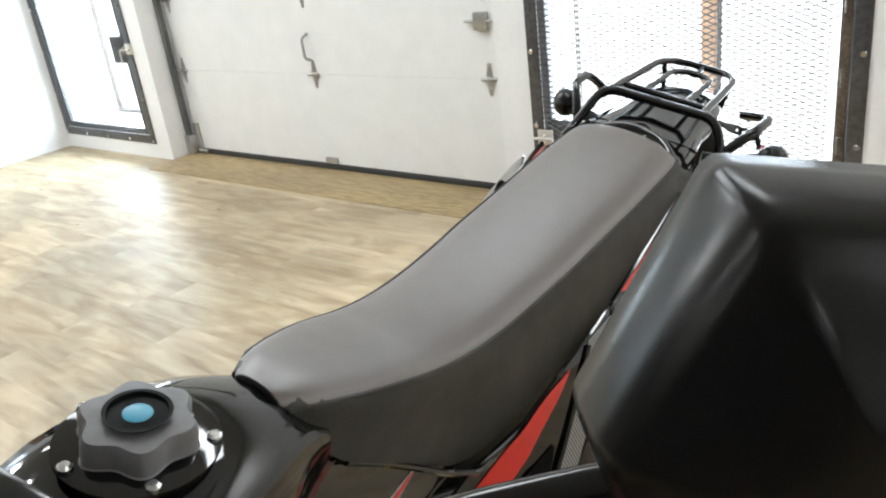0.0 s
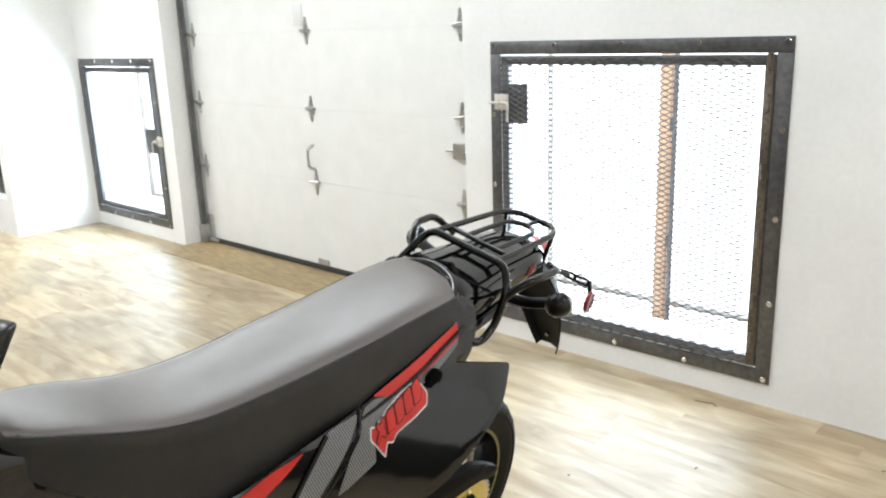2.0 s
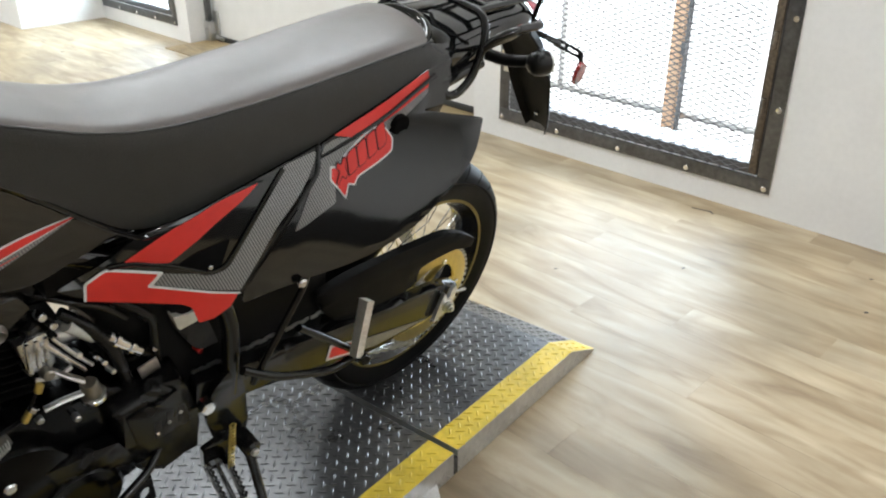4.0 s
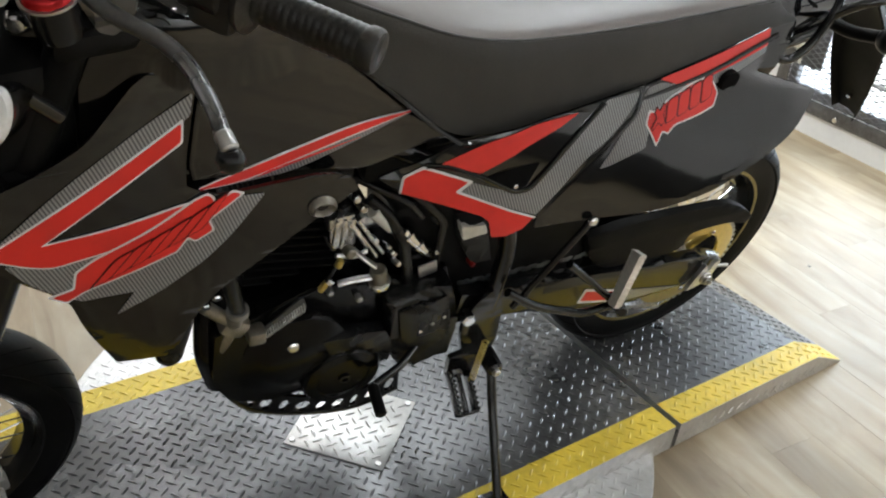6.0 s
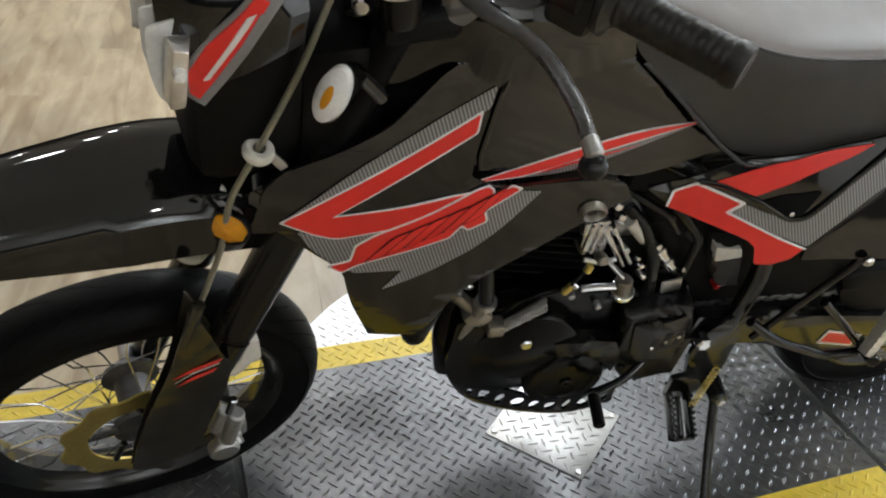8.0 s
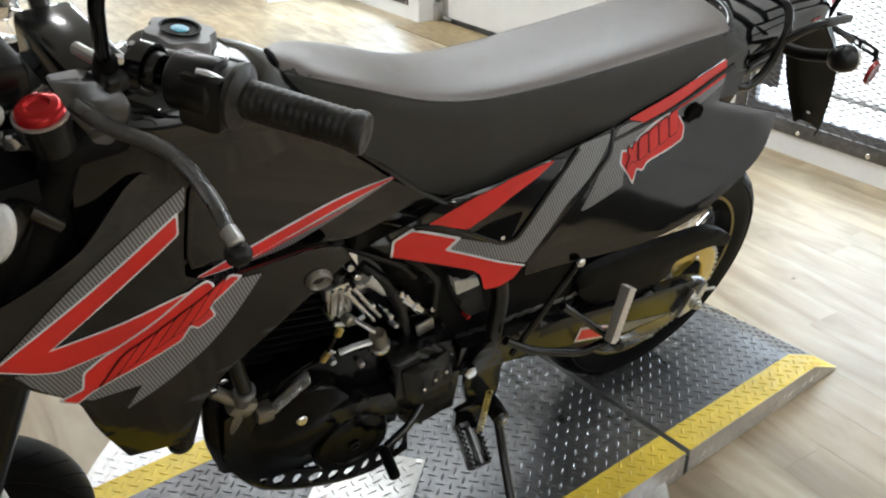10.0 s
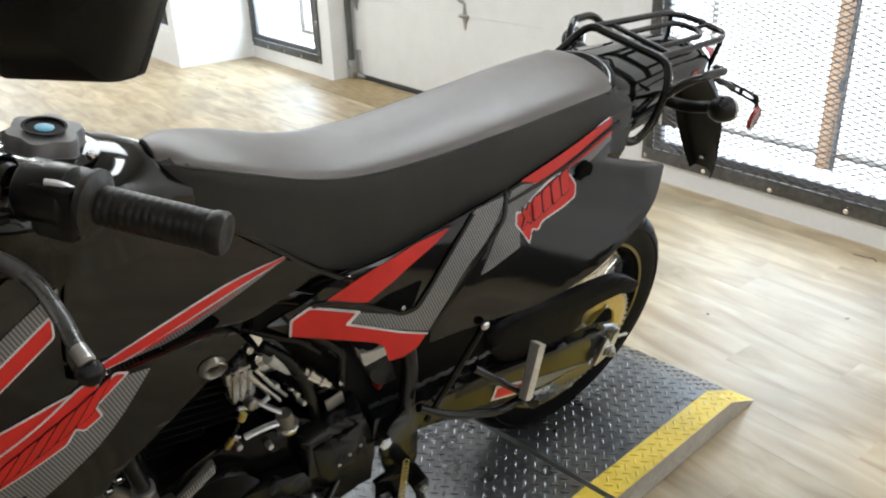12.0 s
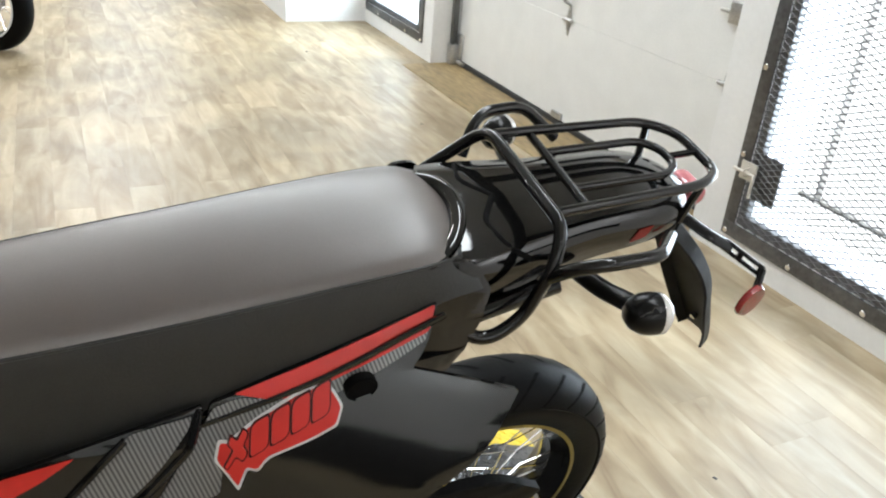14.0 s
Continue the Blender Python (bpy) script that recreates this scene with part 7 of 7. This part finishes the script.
part("instrument", box((-0.07, leg(1.14) - 0.13, 1.15), (0.07, leg(1.14) - 0.03, 1.21), 0.02), SATIN, fork, "black instrument pod")
CAPAT = Matrix.Translation((0.200, 0.496, 1.166)) @ Matrix.Rotation(radians(10), 4, "X") @ Matrix.Rotation(radians(-84), 4, "Y")
rcap = part("clutch_reservoir", lathe([(0, -0.045), (0.021, -0.045), (0.023, -0.035), (0.024, 0.0), (0, 0.0)], 24, bmesh.new(), CAPAT), SATIN, bars, "dark fork cap with a red anodised top")
part("red_cap", lathe([(0, 0.007), (0.010, 0.007), (0.0125, 0.0105), (0.019, 0.0100), (0.0235, 0.0060), (0.0245, 0.0), (0, 0)], 28, bmesh.new(), CAPAT), mat("red_anodised", (0.50, 0.014, 0.016), 0.22, 0.6, grain=0.1, scale=60), rcap, "red anodised cap", 40)
part("cap_ring", lathe([(0.024, -0.003), (0.0275, -0.003), (0.0275, 0.0), (0.024, 0.0)], 24, bmesh.new(), CAPAT, closed=True), ZINC, rcap, "bare metal rim")
for s in (1, -1):
    fi = sub("front_indicator", bike)
    C0 = STEER @ Vector((s * 0.24, 0.455, 1.048)) if s < 0 else Vector((0.258, 0.432, 1.077))
    rootp = STEER @ Vector((s * 0.13, 0.46, 1.05))
    IA = Matrix.Translation(C0) @ Matrix.Rotation(radians(-34 if s > 0 else 214), 4, "Z") @ Matrix.Rotation(radians(-18), 4, "Y") @ Matrix.Rotation(radians(-14), 4, "X") @ Matrix.Diagonal((1, 0.60, 1.16, 1))
    part("stalk", tube([rootp, C0 + Vector((-s * 0.03, 0.03, 0))], 0.009, 10, 0), GLOSS, fi)
    part("housing", lathe([(0, -0.052), (0.014, -0.048), (0.024, -0.034), (0.029, -0.014), (0.030, 0.0), (0, 0.0)], 24, bmesh.new(), IA), GLOSS, fi, "gloss black indicator housing")
    part("lens", lathe([(0.0285, 0.0), (0.026, 0.008), (0.014, 0.014), (0, 0.016)], 24, bmesh.new(), IA), CLEARL, fi, "clear indicator lens")
    part("bulb", lathe([(0, 0.010), (0.009, 0.0125), (0.009, 0.016), (0, 0.0185)], 12, bmesh.new(), IA @ Matrix.Diagonal((1, 0.9, 1.3, 1))), AMBER, fi, "amber bulb")
for s in (1, -1):
    part("side_reflector", lathe([(0, 0.003), (0.0235, 0.0), (0.0245, 0.004), (0.021, 0.006), (0, 0.012)], 8, bmesh.new(), Matrix.Translation((s * 0.19, 0.325, 0.827)) @ Matrix.Rotation(0 if s > 0 else math.pi, 4, "Z") @ Matrix.Rotation(radians(-20), 4, "Z")), AMBER, bike, "round amber side reflector", 10)
    part("reflector_bezel", lathe([(0.0235, -0.004), (0.0275, -0.004), (0.0275, 0.004), (0.0255, 0.005), (0.0250, 0.0), (0.0235, 0.0)], 28, bmesh.new(), Matrix.Translation((s * 0.19, 0.325, 0.827)) @ Matrix.Rotation(0 if s > 0 else math.pi, 4, "Z") @ Matrix.Rotation(radians(-20), 4, "Z"), closed=True), SATIN, bike)
    tab = sheet(smooth_outline([(0.295, 0.788), (0.302, 0.823), (0.312, 0.850), (0.320, 0.872), (0.326, 0.858), (0.342, 0.856), (0.345, 0.83), (0.320, 0.80)], corner=60), lambda v, w: 0.166, 0, 0.005, side=s, rim=0.001)
    part("reflector_tab", tab, NYLON, bike, "cream plastic tab")
part("cable_stay", tube([(0.02, 0.240, 0.745), (0.03, 0.252, 0.718), (0.035, 0.268, 0.712), (0.03, 0.286, 0.730)], 0.010, 10, 0.02, flat=0.5), CREAM, fork, "cream plastic cable stay")
cable = tube([(0.19, 0.44, 1.30), (0.180, 0.446, 1.224), (0.182, 0.447, 1.173), (0.186, 0.432, 1.129), (0.192, 0.408, 1.06), (0.197, 0.360, 0.95), (0.200, 0.328, 0.885), (0.186, 0.315, 0.785), (0.182, 0.293, 0.708), (0.178, 0.266, 0.622)], 0.0041, 10, 0.05)
cb = part("brake_hose", cable, HOSE, bike, "braided grey brake hose")
for p in ((0.184, 0.448, 1.164), (0.197, 0.362, 0.953)):
    part("hose_guide", lathe([(0.0075, -0.006), (0.010, -0.008), (0.015, -0.008), (0.0175, -0.005), (0.0185, 0.0), (0.0175, 0.005), (0.015, 0.008), (0.010, 0.008), (0.0075, 0.006)], 24, bmesh.new(), along(p, Vector(p) + Vector((0.03, 0.03, 0.14))), closed=True), NYLON, cb, "white nylon hose guide")
part("hose_clip", box((-0.003, -0.006, -0.012), (0.003, 0.006, 0.013), 0.002, m=Matrix.Translation((0.192, 0.384, 0.932)) @ Matrix.Rotation(radians(38), 4, "X")), ZINC, cb, "bright metal hose clip")

# ---- other machines further back ----
def parked(name, label, m, R, tyre, body, chrome_fender):
    t = thing(name, label, "motorcycle", m)
    for nm, y in (("front_wheel", 0.0), ("rear_wheel", 1.45)):
        w = sub(nm, t, Matrix.Translation((0, y, R)))
        half = tyre
        tp = [(R - 0.09 + 0.09 * math.cos(a) ** 0.6 if abs(a) < 1.57 else R - 0.09, math.sin(a) * half) for a in [math.pi * (k / 12) - math.pi / 2 + (1e-4 if k == 0 else -1e-4 if k == 12 else 0) for k in range(13)]]
        part("tyre", lathe(tp + [(R - 0.10, half * 0.7), (R - 0.10, -half * 0.7)], 48, closed=True), RUBBER, w)
        part("rim", lathe([(R - 0.088, half * 0.8), (R - 0.10, half * 0.85), (R - 0.115, half * 0.5), (R - 0.115, -half * 0.5), (R - 0.10, -half * 0.85), (R - 0.088, -half * 0.8)], 48, closed=True), CHROME, w, "chrome rim")
        part("hub", lathe([(0, -0.07), (0.04, -0.07), (0.05, -0.05), (0.03, -0.03), (0.03, 0.03), (0.05, 0.05), (0.04, 0.07), (0, 0.07)], 20), CHROME, w)
        for k in range(20):
            a = 2 * math.pi * k / 20
            part("spoke", rod((0.045 * (1 if k % 2 else -1), 0.03 * math.cos(a), 0.03 * math.sin(a)), (0, (R - 0.11) * math.cos(a + 0.15), (R - 0.11) * math.sin(a + 0.15)), 0.0025, 5, bevel=False), CHROME, w)
        fb = bmesh.new()
        rings = []
        for k in range(14):
            a = radians(20 + 150 * k / 13) if y else radians(15 + 150 * k / 13)
            r = R + 0.035 + (0.05 * max(0.0, 1 - k / 5) ** 1.5 if not y else 0)
            c, s_ = -math.cos(a), math.sin(a)
            rings.append([(x, c * (r + d), s_ * (r + d)) for x, d in ((-half - 0.02, -0.05), (-half - 0.012, 0.0), (0, 0.016), (half + 0.012, 0.0), (half + 0.02, -0.05), (half + 0.016, -0.05), (0, 0.011), (-half - 0.016, -0.05))])
        guard = part("mudguard", loft(rings, fb), body, w, "deep mudguard")
        if chrome_fender:
            for s in (1, -1):
                edge = [(s * (half + 0.022), ring[4][1], ring[4][2]) for ring in rings]
                part("trim_strip", tube(edge, 0.009, 8, 0), CHROME, guard, "chrome edge strip")
            tip = rings[0]
            part("tip_trim", tube([tip[0], tip[1], tip[2], tip[3], tip[4]], 0.011, 8, 0), CHROME, guard, "chrome tip")
            for s in (1, -1):
                part("whitewall", lathe([(R - 0.085, s * half * 0.86), (R - 0.085, s * (half * 0.97 + 0.004)), (R - 0.098, s * (half * 0.97 + 0.002)), (R - 0.098, s * half * 0.86)], 48, closed=True), WHITE, w, "pale ring on the tyre")
                part("hub_cover", lathe([(0.0, s * 0.085), (0.045, s * 0.083), (0.075, s * 0.07), (0.085, s * 0.05), (0.0, s * 0.05)], 28), CHROME, w, "chrome hub cover")
    for s in (1, -1):
        part("fork_leg", tube([(s * 0.10, 0, R), (s * 0.10, 0.42, R + 0.62)], 0.026, 14, 0), CHROME, t)
    part("fuel_tank", loft([[(c * hw, y, z + s_ * h) for c, s_ in [(math.cos(a), math.sin(a)) for a in [2 * math.pi * k / 16 for k in range(16)]]] for y, z, hw, h in ((0.40, R + 0.52, 0.05, 0.05), (0.48, R + 0.53, 0.12, 0.09), (0.65, R + 0.52, 0.14, 0.10), (0.82, R + 0.46, 0.10, 0.07), (0.90, R + 0.42, 0.05, 0.03))]), body, t)
    part("saddle", loft([[(c * hw, y, z + s_ * h) for c, s_ in [(math.cos(a), math.sin(a)) for a in [2 * math.pi * k / 16 for k in range(16)]]] for y, z, hw, h in ((0.84, R + 0.40, 0.06, 0.03), (0.95, R + 0.38, 0.13, 0.045), (1.15, R + 0.38, 0.15, 0.05), (1.35, R + 0.43, 0.12, 0.04), (1.48, R + 0.45, 0.06, 0.02))]), VINYLS, t)
    part("engine_block", box((-0.15, 0.50, R - 0.12), (0.15, 0.95, R + 0.34), 0.04), ENGINE, t)
    part("cradle", tube([(0, 0.40, R + 0.6), (0, 0.45, R - 0.1), (0, 0.95, R - 0.14), (0, 1.45, R)], 0.03, 12, 0.1), PAINTB, t)
    part("handlebar", tube([(-0.38, 0.62, R + 0.80), (-0.2, 0.50, R + 0.82), (0, 0.44, R + 0.68), (0.2, 0.50, R + 0.82), (0.38, 0.62, R + 0.80)], 0.013, 10, 0.08), CHROME, t)
    part("exhaust", tube([(0.16, 0.6, R - 0.05), (0.18, 0.9, R - 0.16), (0.18, 1.9, R - 0.10)], 0.04, 14, 0.1), CHROME, t)
    part("stand", tube([(-0.08, 0.8, R - 0.15), (-0.22, 0.85, 0.005)], 0.012, 8, 0), PAINTB, t)
    return t


MAROON = mat("maroon_paint", (0.022, 0.003, 0.004), 0.12, grain=0.1, scale=30, coat=0.6)
parked("parked_motorcycle", "maroon cruiser motorcycle with chrome spoked wheels on the floor", pose(-4.88, 0.87, 0.001, 0, 0, 143), 0.315, 0.068, MAROON, True)
parked("parked_motorcycle", "small black motorcycle standing far back on the floor", pose(-8.35, 3.2, 0.001, 0, 0, 75), 0.26, 0.06, GLOSS, False)
solid("plastic_crate", box((-8.75, 3.45, 0.0), (-8.15, 3.65, 0.5), 0.02), BLUEP, "blue plastic panel leaning behind a motorcycle", "crate")
bx = thing("cardboard_box", "open brown cardboard box with a white label", "box")
part("carton", box((-9.95, 3.1, 0.0), (-9.45, 3.5, 0.4), 0.006), CARD, bx)
part("label", box((-9.80, 3.096, 0.08), (-9.60, 3.099, 0.28)), WHITE, bx)

# ---- floor planks, last ----
def plank_mesh(length, width):
    bm = box((0.00025, 0.00025, -0.01), (length - 0.00025, width - 0.00025, 0.0))
    return finish(bm, "plank", PLANK)


PW = 0.152
floor_ob = bpy.data.objects["floor"]
rng = random.Random(4)
shared = {}
rest = bmesh.new()
count = 0
y = -6.9
while y < WY:
    x = -16 + rng.random() * 1.2
    while x < 4.9:
        length = min(1.22, 4.999 - x)
        near = -3.4 < x < 1.6 and y > 0.0
        ylast = min(PW, WY - y)
        if near and length > 1.2 and count < 300 and ylast > 0.1:
            key = "whole"
            if key not in shared:
                shared[key] = plank_mesh(length, PW)
            ob = new("plank", shared[key])
            ob.location = (x, y, 0)
            ob.parent = floor_ob
            count += 1
        else:
            box((x + 0.00025, y + 0.00025, -0.01), (x + length - 0.00025, y + ylast - 0.00025, 0.0), bm=rest)
        x += length
    y += PW
far_planks = new("planks", finish(rest, "planks", PLANK))
far_planks.parent = floor_ob
tagged(far_planks, kind="stuff")
